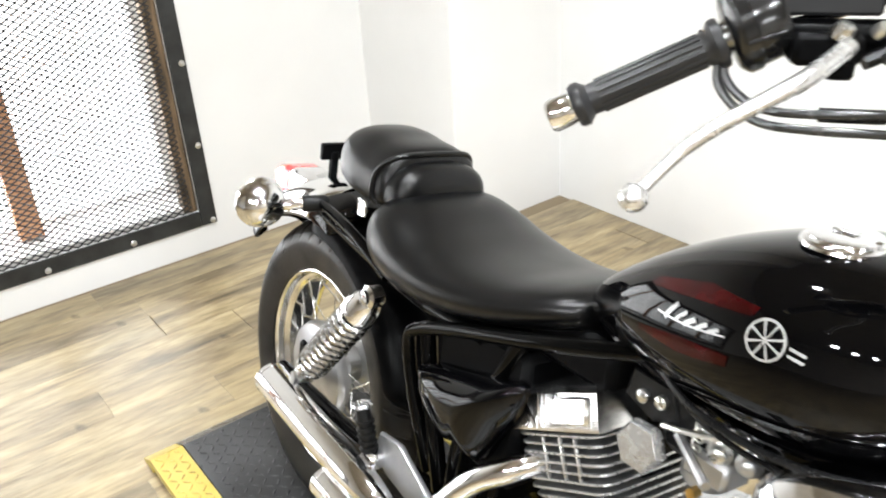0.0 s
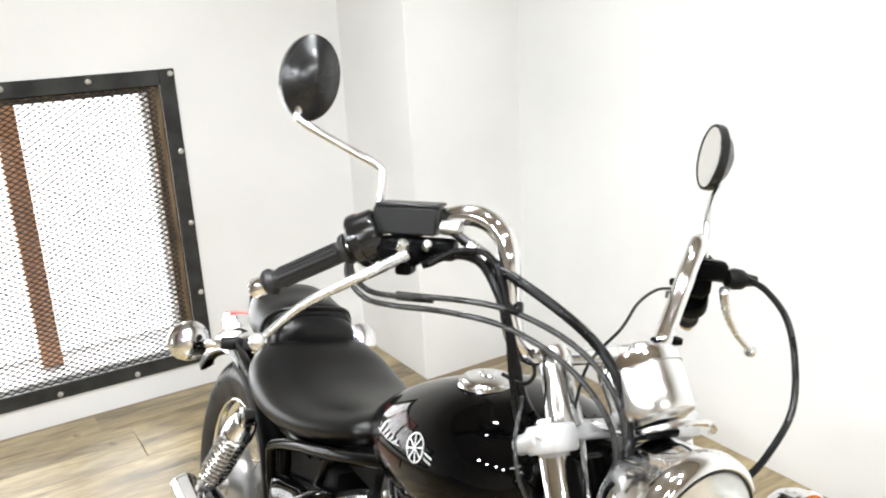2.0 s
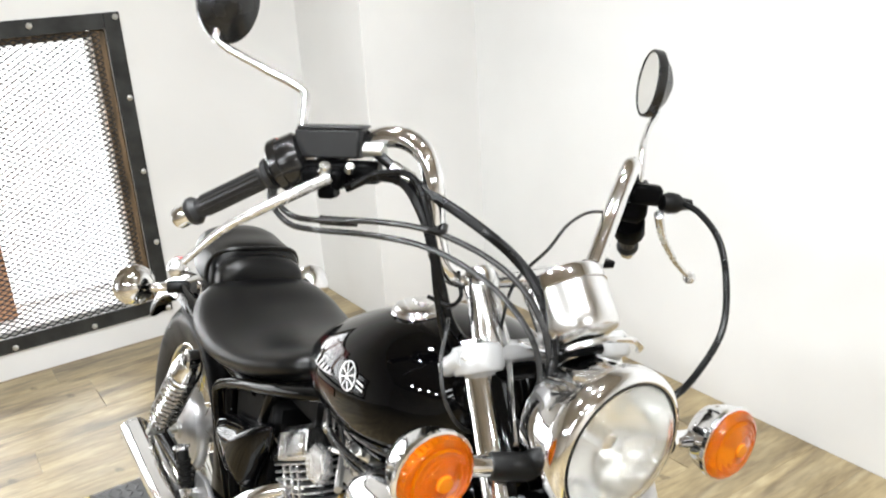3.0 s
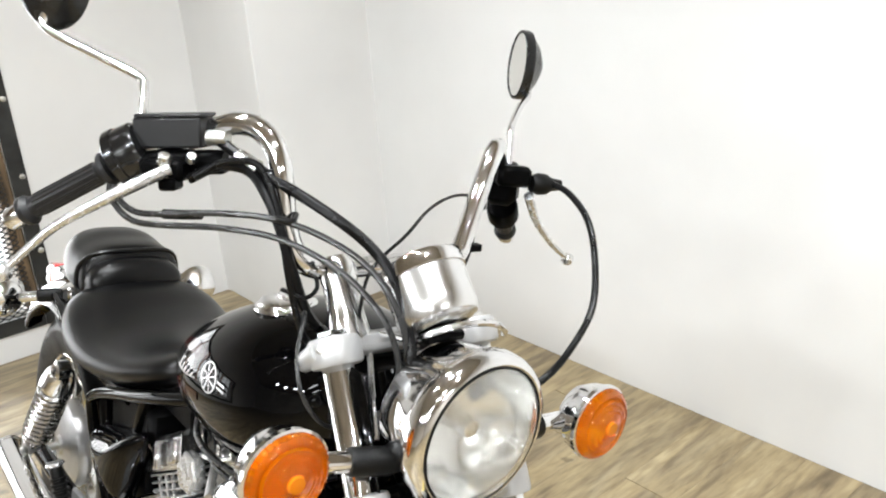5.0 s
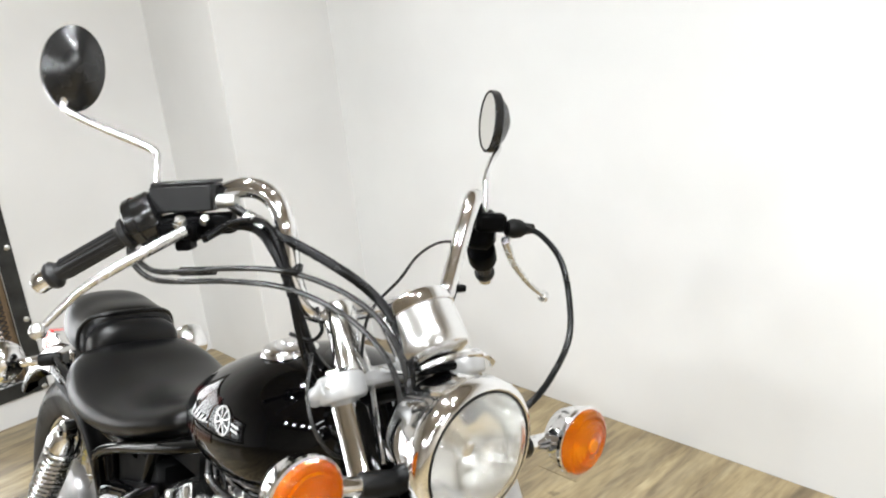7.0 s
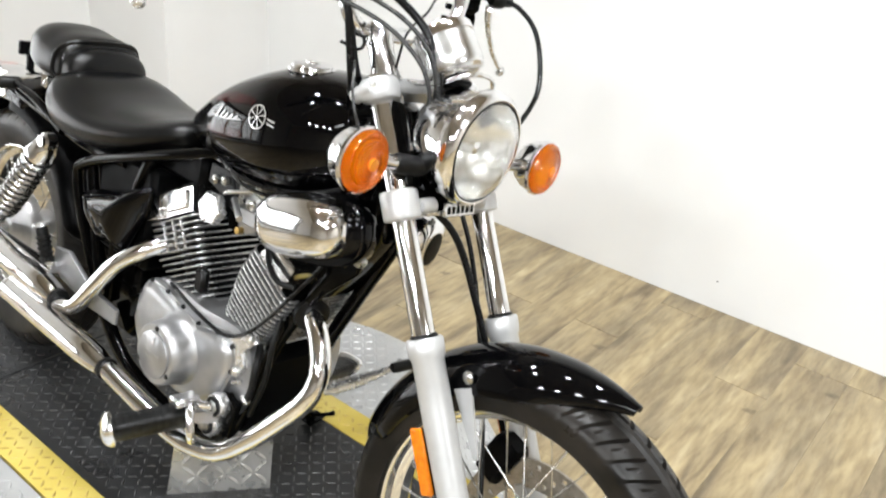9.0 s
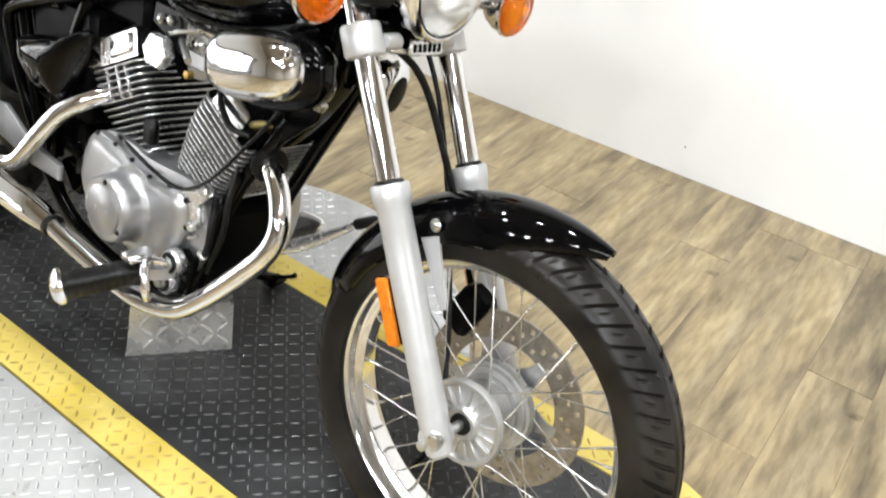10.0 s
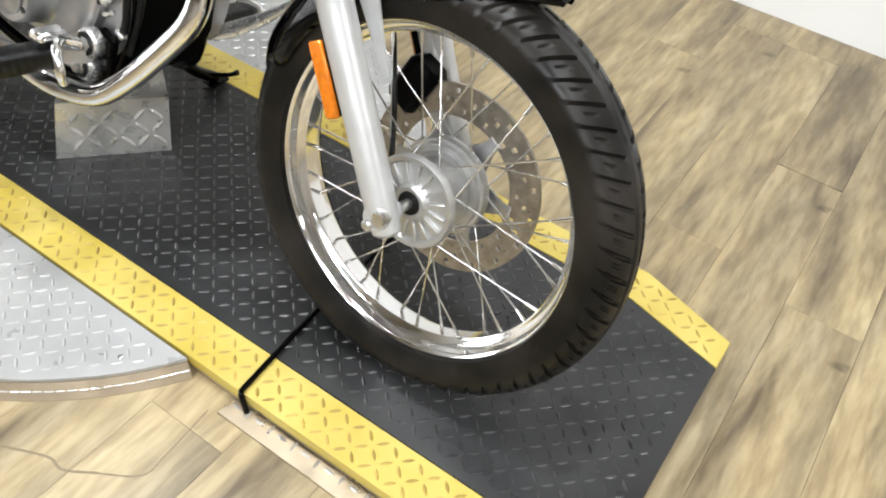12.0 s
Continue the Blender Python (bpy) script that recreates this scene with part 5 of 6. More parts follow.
# plain slanted silver strokes where the tank script stands
def stroke(points, w):
    """A flat ribbon along points (y, z) on the flank."""
    line = [V((p.x, p.y)) for p in curve_through([V((u, v, 0)) for u, v in points], 5)]
    s = Shape()
    rows = []
    for i, p in enumerate(line):
        d = (line[min(i + 1, len(line) - 1)] - line[max(i - 1, 0)]).normalized()
        e_ = V((-d.y, d.x)) * w
        rows += [tank_side((p - e_).x, (p - e_).y, 0.002), tank_side((p + e_).x, (p + e_).y, 0.002)]
    s.add(rows, [(2 * i, 2 * i + 1, 2 * i + 3, 2 * i + 2) for i in range(len(line) - 1)])
    return s


for y0, z0, hgt, w_ in ((0.672, 0.838, 0.020, 0.0026), (0.657, 0.841, 0.014, 0.0019), (0.644, 0.842, 0.011, 0.0026), (0.628, 0.845, 0.010, 0.0022), (0.613, 0.848, 0.008, 0.0019)):
    part("script_bar", stroke([(y0 + 0.006, z0), (y0, z0 + hgt * 0.5), (y0 - 0.007, z0 + hgt)], w_), SCRIPT, tank, "plain silver script stroke", smooth=60)
part("script_bar", stroke([(0.690, 0.840), (0.66, 0.8415), (0.63, 0.846), (0.598, 0.853)], 0.0010), SCRIPT, tank, "plain silver script stroke", smooth=60)
for dz in (0.0, -0.007):
    decal("script_bar", [(0.518, 0.870 + dz), (0.535, 0.872 + dz), (0.534, 0.869 + dz), (0.519, 0.867 + dz)], SILVER, "silver script bar", 0.002, 0.005)


# seats
def cushion(keys, n, n_up, n_low, seg=48, rows=40, waist=0.34):
    """A lofted pad: rows of (y, top, bottom, half width)."""
    y0, y1 = keys[0][0], keys[-1][0]
    rings = []
    for i in range(rows + 1):
        y = y0 + (y1 - y0) * (0.5 - 0.5 * math.cos(math.pi * i / rows))
        top_, bot_, hw = smooth_keys(keys, y)
        split = bot_ + (top_ - bot_) * waist
        ring = []
        for k in range(seg):
            a = 2 * math.pi * k / seg
            c, s = math.cos(a), math.sin(a)
            e = 2 / (n_up if s > 0 else n_low)
            x = hw * math.copysign(abs(c) ** (2 / n), c)
            z = split + ((top_ - split) if s > 0 else (split - bot_)) * math.copysign(abs(s) ** e, s)
            ring.append(V((x, y, z)))
        rings.append(ring)
    return loft(rings)


SEAT = [(0.832, 0.762, 0.742, 0.040), (0.840, 0.776, 0.728, 0.078), (0.865, 0.782, 0.715, 0.099), (0.91, 0.773, 0.698, 0.117), (0.98, 0.757, 0.676, 0.138), (1.07, 0.752, 0.654, 0.154), (1.15, 0.764, 0.641, 0.159), (1.22, 0.784, 0.638, 0.155), (1.270, 0.790, 0.650, 0.141), (1.300, 0.774, 0.672, 0.115), (1.315, 0.750, 0.700, 0.070)]
seat = part("rider_seat", cushion(SEAT, 2.6, 2.5, 2.0, waist=0.50), LEATHER, bike, "black vinyl scooped rider seat", smooth=70)
PILL = [(1.296, 0.832, 0.748, 0.084), (1.302, 0.846, 0.744, 0.094), (1.318, 0.853, 0.741, 0.100), (1.37, 0.857, 0.739, 0.102), (1.42, 0.862, 0.744, 0.100), (1.462, 0.857, 0.756, 0.090), (1.487, 0.840, 0.770, 0.069), (1.498, 0.816, 0.785, 0.040)]
pillion = part("pillion_seat", cushion(PILL, 2.7, 2.6, 3.2), LEATHER, bike, "black vinyl pillion seat with piped edge", smooth=70)
ROLL = [(1.252, 0.802, 0.766, 0.050), (1.256, 0.815, 0.754, 0.074), (1.265, 0.826, 0.746, 0.088), (1.280, 0.832, 0.742, 0.094), (1.31, 0.832, 0.744, 0.094)]
part("front_roll", cushion(ROLL, 2.8, 2.6, 3.0, rows=24), LEATHER, pillion, "rounded black vinyl front pad below the piping", smooth=70)
pipe_pts = []
for k in range(25):
    # follows the skin of the cushion where the front pad meets it
    a = radians(205 - 230 * k / 24)
    y = 1.300 + 0.030 * abs(math.cos(a)) ** 3
    top_, bot_, hw = smooth_keys(PILL, y)
    c, s_ = math.cos(a), math.sin(a)
    split = bot_ + (top_ - bot_) * 0.34
    pipe_pts.append(((hw + 0.001) * math.copysign(abs(c) ** (2 / 2.7), c), y, split + ((top_ - split + 0.001) * abs(s_) ** (2 / 2.6) if s_ > 0 else -(split - bot_) * abs(s_) ** (2 / 3.2))))
part("piping", tube(pipe_pts, 0.0050, 8, 4), LEATHER, pillion, "raised piping round the pillion cushion")
part("seat_bracket", block(V((-0.108, 1.345, 0.742)), (0.006, 0.026, 0.03), 0.002), CHROME, bike, "chrome seat bracket")

# frame
frame_bits = [
    [(0, 0.385, 0.86), (0, 0.55, 0.80), (0, 0.78, 0.735), (0, 1.0, 0.66)],
    [(-0.03, 0.372, 0.80), (-0.045, 0.385, 0.70), (-0.060, 0.436, 0.605), (-0.064, 0.512, 0.475), (-0.074, 0.548, 0.35), (-0.09, 0.585, 0.245), (-0.10, 0.68, 0.215), (-0.105, 0.90, 0.24), (-0.11, 1.02, 0.33)],
    [(0.03, 0.365, 0.80), (0.036, 0.368, 0.72), (0.042, 0.397, 0.66), (0.052, 0.454, 0.555), (0.062, 0.512, 0.44), (0.075, 0.545, 0.34), (0.09, 0.585, 0.245), (0.10, 0.68, 0.215), (0.105, 0.90, 0.24), (0.11, 1.02, 0.33)],
    [(-0.075, 0.72, 0.758), (-0.105, 0.829, 0.724), (-0.115, 0.921, 0.693), (-0.118, 1.041, 0.652), (-0.121, 1.125, 0.617), (-0.119, 1.150, 0.585), (-0.112, 1.13, 0.50), (-0.10, 1.08, 0.38)],
    [(0.075, 0.72, 0.758), (0.105, 0.829, 0.724), (0.115, 0.921, 0.693), (0.118, 1.041, 0.652), (0.121, 1.125, 0.617), (0.119, 1.150, 0.585), (0.112, 1.13, 0.50), (0.10, 1.08, 0.38)],
    [(-0.095, 1.00, 0.655), (-0.098, 1.14, 0.648), (-0.10, 1.30, 0.665), (-0.095, 1.48, 0.685)],
    [(0.095, 1.00, 0.655), (0.098, 1.14, 0.648), (0.10, 1.30, 0.665), (0.095, 1.48, 0.685)],
    [(-0.095, 0.92, 0.69), (-0.095, 0.96, 0.60), (-0.09, 1.02, 0.48), (-0.09, 1.03, 0.34)],
    [(0.115, 0.92, 0.69), (0.118, 0.96, 0.60), (0.112, 1.02, 0.48), (0.11, 1.03, 0.34)],
    [(-0.10, 1.13, 0.61), (-0.098, 1.10, 0.50), (-0.095, 1.05, 0.36)],
    [(0.118, 1.13, 0.61), (0.116, 1.10, 0.50), (0.112, 1.05, 0.36)]]
for pts in frame_bits:
    part("frame_tube", tube(pts, 0.0115 if abs(pts[0][0]) == 0.075 else 0.0145, 12, 6), BLACK_FRAME, bike, "black enamelled frame tube")
part("head_gusset", plate([(0.36, 0.80), (0.40, 0.66), (0.455, 0.70), (0.50, 0.80), (0.42, 0.86)], lambda u, v, w: V((-0.022 + w, u, v)), 0.044, 0.004), BLACK_FRAME, bike)
part("head_gusset", plate([(0.345, 0.80), (0.362, 0.71), (0.405, 0.635), (0.455, 0.572), (0.50, 0.62), (0.50, 0.80)], lambda u, v, w: V((-0.036 + w, u, v)), 0.074, 0.006), BLACK_FRAME, bike)
part("engine_mount", plate([(0.345, 0.72), (0.355, 0.66), (0.42, 0.60), (0.47, 0.66), (0.40, 0.74)], lambda u, v, w: V((-0.070 + w, u, v)), 0.012, 0.003), BLACK_FRAME, bike)
part("engine_mount_nut", lathe([(0.0125, 0), (0.0125, 0.009), (0.010, 0.012), (0, 0.0125)], V((-0.071, 0.348, 0.690)), (-1, 0, 0), 6), BOLT, bike, "bright hexagon nut")

# side covers and boxes below the seat
SHIELD = [(1.112, 0.572), (1.07, 0.590), (1.00, 0.612), (0.94, 0.632), (0.888, 0.652), (0.880, 0.636), (0.892, 0.60), (0.918, 0.55), (0.938, 0.516), (0.955, 0.508), (0.990, 0.512), (1.03, 0.504), (1.075, 0.522), (1.108, 0.545)]
shield = [(p.x, p.y) for p in curve_through([V((u, v, 0)) for u, v in SHIELD + SHIELD[:1]], 4)[:-1]]
for sx in (-1, 1):
    rings = [[V((sx * (0.108 + w), 0.985 + (u - 0.985) * k, 0.560 + (v - 0.572) * k * (1.22 if v < 0.572 else 1.0))) for u, v in shield] for k, w in ((1.0, 0.0), (1.0, 0.006), (0.985, 0.012), (0.94, 0.019), (0.84, 0.028), (0.70, 0.036), (0.52, 0.043), (0.32, 0.048), (0.10, 0.050))]
    part("side_cover", loft(rings), BLACK_PAINT, bike, "black gloss shield-shaped side cover", smooth=60)
part("battery_box", block(V((0, 1.0, 0.56)), (0.20, 0.20, 0.22), 0.012), BLACK_MATT, bike)
part("air_box", block(V((0, 0.86, 0.70)), (0.15, 0.16, 0.07), 0.012), BLACK_MATT, bike)
part("inner_fender", fender((0, 1.54, 0.315), 0.362, 78, 168, 0.085, 0.05, flare=0.0), BLACK_MATT, bike)

# rear fender, tail light, licence bracket
part("rear_fender", fender((0, 1.545, 0.315), 0.398, 36, 104, 0.094, 0.058, n=36, flare=0.0, blunt=0.5, tail=0.05, nose=0.05), BLACK_PAINT, bike, "black gloss rear fender")
part("fender_trim", fender((0, 1.545, 0.315), 0.4022, 44, 92, 0.0965, 0.058, n=30, flare=0.0, thick=0.003, blunt=0.62, tail=0.30, nose=0.12), CHROME, bike, "chrome rear fender trim")
for sx in (-1, 1):
    part("fender_rail", tube([(sx * 0.112, 1.24, 0.655), (sx * 0.108, 1.38, 0.690), (sx * 0.100, 1.50, 0.700)], [0.010, 0.010, 0.009], 12), BLACK_FRAME, bike, "black rear fender strut")
def tail_ring(y, top_, bot_, hw):
    return [V((x * hw, y, (top_ + bot_) / 2 + z * (top_ - bot_) / 2)) for x, z in rounded_rect(1.0, 1.0, 0.45, 5)]


tail = part("tail_light", loft([tail_ring(*r) for r in ((1.640, 0.690, 0.672, 0.022), (1.665, 0.697, 0.655, 0.032), (1.72, 0.698, 0.640, 0.039), (1.755, 0.696, 0.628, 0.042), (1.760, 0.694, 0.628, 0.041))]), CHROME, bike, "tail light with red lens on a bright base", smooth=35)
part("lens", loft([tail_ring(*r) for r in ((1.7605, 0.695, 0.627, 0.0425), (1.785, 0.695, 0.625, 0.043), (1.815, 0.688, 0.628, 0.041), (1.835, 0.676, 0.634, 0.036), (1.842, 0.664, 0.642, 0.026))]), RED, tail, "red tail lens", smooth=35)
part("plate_bracket", block(V((0.0, 1.650, 0.758)), (0.055, 0.012, 0.034), 0.002), BLACK_MATT, bike, "small black bracket")
part("plate_bracket", block(V((0.0, 1.645, 0.728)), (0.016, 0.014, 0.06), 0.002), BLACK_MATT, bike)

# rear wheel
RW = V((0.0, 1.545, 0.318))
rear_wheel = part("rear_wheel", rim_shape(RW, 0.216, 0.045), CHROME_RIM, bike, "chrome wire-spoked rear wheel rim")
part("tyre", tyre_shape(RW, 0.318, 0.104, 0.066, rear_tread, 40, -0.03), TYRE, rear_wheel, "wide black rear tyre")
part("hub", lathe([(0.0, -0.080), (0.020, -0.080), (0.024, -0.074), (0.070, -0.068), (0.098, -0.060), (0.104, -0.048), (0.100, -0.030), (0.05, -0.02), (0.04, 0.03), (0.07, 0.05), (0.0, 0.06)], RW, (1, 0, 0), 40), ALU, rear_wheel, "aluminium rear drum hub")
spokes(rear_wheel, RW, 0.084, 0.044, 0.190, 36, radians(30))
part("axle", lathe([(0.0, -0.155), (0.013, -0.155), (0.014, -0.15), (0.014, -0.138), (0.009, -0.137), (0.009, 0.15), (0.0, 0.15)], RW, (1, 0, 0), 16), BOLT, rear_wheel)
for sx in (-1, 1):
    part("swingarm", tube([(sx * 0.075, 1.03, 0.345), (sx * 0.10, 1.15, 0.335), (sx * 0.115, 1.30, 0.325), (sx * 0.118, 1.58, 0.318)], 0.018, 12), BLACK_FRAME, bike, "black swingarm tube")


# shock absorbers
SPRING = mat("plated spring steel", (0.52, 0.52, 0.515), 0.24, 1.0, rough_var=0.06, scale=40)


def shock(sx):
    a, b = V((sx * 0.158, 1.212, 0.634)), V((sx * 0.164, 1.402, 0.405))
    d, n = (b - a).normalized(), (b - a).length
    body = part("shock_absorber", lathe([(0.0, 0.0), (0.018, 0.0), (0.027, 0.012), (0.028, 0.028), (0.031, 0.032), (0.031, 0.042), (0.014, 0.043), (0.014, n - 0.05), (0.029, n - 0.049), (0.029, n - 0.04), (0.020, n - 0.034), (0.018, n - 0.008), (0.0, n - 0.006)], a, d, 24), CHROME, bike, "chrome rear shock absorber")
    m = basis(d)
    turns, pts = 11, []
    for k in range(turns * 10 + 1):
        t = k / (turns * 10)
        ang = 2 * math.pi * turns * t
        pts.append(a + d * (0.044 + (n - 0.096) * t) + m @ V((0.0265 * math.cos(ang), 0.0265 * math.sin(ang), 0)))
    part("coil_spring", tube(pts, 0.0064, 8, 1), SPRING, body, "bright steel coil spring")
    # dark sleeve over the chrome body paints the shade between the coils
    part("damper_tube", lathe([(0.0, 0.044), (0.0165, 0.044), (0.0165, n - 0.051), (0.0, n - 0.051)], a, d, 20), DARK_METAL, body, "damper tube darkened for the shade between coils")
    part("shock_bolt", lathe([(0.0, -0.012), (0.017, -0.012), (0.019, -0.008), (0.019, 0.010), (0.012, 0.014), (0.012, 0.020), (0.0, 0.021)], a + V((0, -0.006, 0.008)), (sx, 0, 0), 16), CHROME, body)
    part("shock_bolt", lathe([(0.0, -0.012), (0.014, -0.012), (0.015, -0.008), (0.015, 0.010), (0.010, 0.014), (0.010, 0.020), (0.0, 0.021)], b + V((0, 0.004, -0.004)), (sx, 0, 0), 16), BOLT, body)


shock(-1)
shock(1)
part("chain_guard", block(V((-0.150, 1.43, 0.43)), (0.012, 0.028, 0.05), 0.004), BLACK_MATT, bike)

# engine
FIN = mat("machined fin aluminium", (0.55, 0.55, 0.55), 0.30, 0.85, rough_var=0.08, scale=60)
FIN_FACE = mat("dull cast fin face", (0.30, 0.30, 0.302), 0.42, 0.7, var=0.2, scale=60, rough_var=0.08)
CR = V((0, 0.665, 0.36))
AR, AF = V((0, 0.466, 0.885)).normalized(), V((0, -0.50, 0.866)).normalized()


def case_ring(pts, x):
    return [V((x, y, z)) for y, z in pts]


CASE = [(0.885, 0.37), (0.875, 0.43), (0.845, 0.468), (0.78, 0.475), (0.70, 0.465), (0.62, 0.470), (0.57, 0.465), (0.535, 0.43), (0.53, 0.37), (0.55, 0.30), (0.60, 0.262), (0.68, 0.250), (0.77, 0.262), (0.84, 0.295), (0.872, 0.33)]


def scaled(pts, k, c=(0.70, 0.37)):
    return [(c[0] + (y - c[0]) * k, c[1] + (z - c[1]) * k) for y, z in pts]


def round_outline(pts, step=4):
    p = curve_through([V((a, b, 0)) for a, b in pts + pts[:1]], step)[:-1]
    return [(q.x, q.y) for q in p]


out = round_outline(CASE)
engine = part("crankcase", loft([case_ring(scaled(out, k), x) for k, x in ((0.94, 0.13), (0.98, 0.12), (0.98, -0.09), (0.97, -0.098), (0.94, -0.099))]), ALU, bike, "cast aluminium crankcase")
COVER = [(0.890, 0.372), (0.878, 0.428), (0.846, 0.464), (0.79, 0.462), (0.735, 0.452), (0.68, 0.440), (0.62, 0.448), (0.572, 0.440), (0.565, 0.39), (0.595, 0.325), (0.645, 0.287), (0.71, 0.276), (0.78, 0.283), (0.842, 0.305), (0.876, 0.336)]
cov = round_outline(COVER)
cover = part("clutch_cover", loft([case_ring(scaled(cov, k, (0.72, 0.37)), x) for k, x in ((1.0, -0.099), (1.0, -0.108), (0.985, -0.113), (0.955, -0.114), (0.945, -0.117), (0.90, -0.124), (0.82, -0.128), (0.70, -0.130))]), ALU, bike, "cast aluminium clutch cover", smooth=35)
bulge = lathe([(0.078, -0.014), (0.070, -0.009), (0.0655, -0.002), (0.0635, 0.012), (0.0625, 0.021), (0.060, 0.036), (0.057, 0.039), (0.046, 0.0395), (0.0, 0.0395)], V((-0.138, 0.716, 0.371)), (-1, 0, 0), 44)
part("clutch_dome", bulge, ALU, cover, "round clutch dome")
part("dome_cap", lathe([(0.046, 0.0), (0.046, 0.003), (0.044, 0.0045), (0.0, 0.0045)], V((-0.1775, 0.716, 0.371)), (-1, 0, 0), 40), ALU, cover, "brushed round dome cap")
for k in range(5):
    part("name_bar", block(V((-0.1826, 0.734 - 0.009 * k, 0.3705)), (0.0012, 0.0055, 0.009), 0.0004), ALU, cover)
screw = lathe([(0.0055, 0), (0.0055, 0.004), (0.004, 0.0055), (0.0, 0.0055)], axis=(-1, 0, 0), seg=10).mesh("cover_screw")
for y, z, x in ((0.716, 0.4235, -0.174), (0.761, 0.345, -0.174), (0.671, 0.345, -0.174)):
    part("cover_screw", screw, DARK_METAL, cover, m=Matrix.Translation((x, y, z)))
for k in range(0, len(COVER), 1):
    y, z = scaled([COVER[k]], 0.968, (0.72, 0.37))[0]
    part("cover_screw", screw, BOLT, cover, m=Matrix.Translation((-0.111, y, z)))


part("mount_bracket", plate([(0.612, 0.432), (0.590, 0.452), (0.556, 0.468), (0.528, 0.482), (0.518, 0.470), (0.536, 0.452), (0.548, 0.436), (0.538, 0.412), (0.550, 0.392), (0.566, 0.384), (0.578, 0.404), (0.600, 0.412)], lambda u, v, w: V((-0.112 + w, u, v)), 0.014, 0.004), ALU_BRIGHT, bike, "silver front engine bracket")
for y, z in ((0.596, 0.436), (0.530, 0.474), (0.556, 0.398)):
    part("mount_bolt", lathe([(0.010, 0), (0.010, 0.007), (0.006, 0.010), (0.0, 0.010)], V((-0.111, y, z)), (-1, 0, 0), 6), BOLT, bike)
part("sump", hull([V((sx * 0.075, y, z)) for sx in (-1, 1) for y, z in ((0.545, 0.44), (0.518, 0.42), (0.523, 0.33), (0.56, 0.258), (0.64, 0.235), (0.70, 0.25), (0.62, 0.44))]), BLACK_MATT, bike, "black underside of the engine case")
part("breather_hose", tube([(-0.085, 0.535, 0.455), (-0.108, 0.512, 0.425), (-0.108, 0.515, 0.375), (-0.098, 0.545, 0.335), (-0.09, 0.60, 0.30)], 0.0065, 10), RUBBER, bike, "black breather hose")
part("breather_hose", tube([(-0.080, 0.500, 0.53), (-0.100, 0.488, 0.470), (-0.095, 0.498, 0.400), (-0.085, 0.535, 0.31)], 0.0055, 10), RUBBER, bike, "black breather hose")
part("cable_clip", block(V((-0.106, 0.528, 0.352)), (0.012, 0.020, 0.010), 0.002, Matrix.Rotation(0.6, 3, "X")), ALU_BRIGHT, bike)
part("cable_clip", block(V((-0.104, 0.560, 0.372)), (0.010, 0.026, 0.008), 0.002, Matrix.Rotation(-0.5, 3, "X")), ALU_BRIGHT, bike)


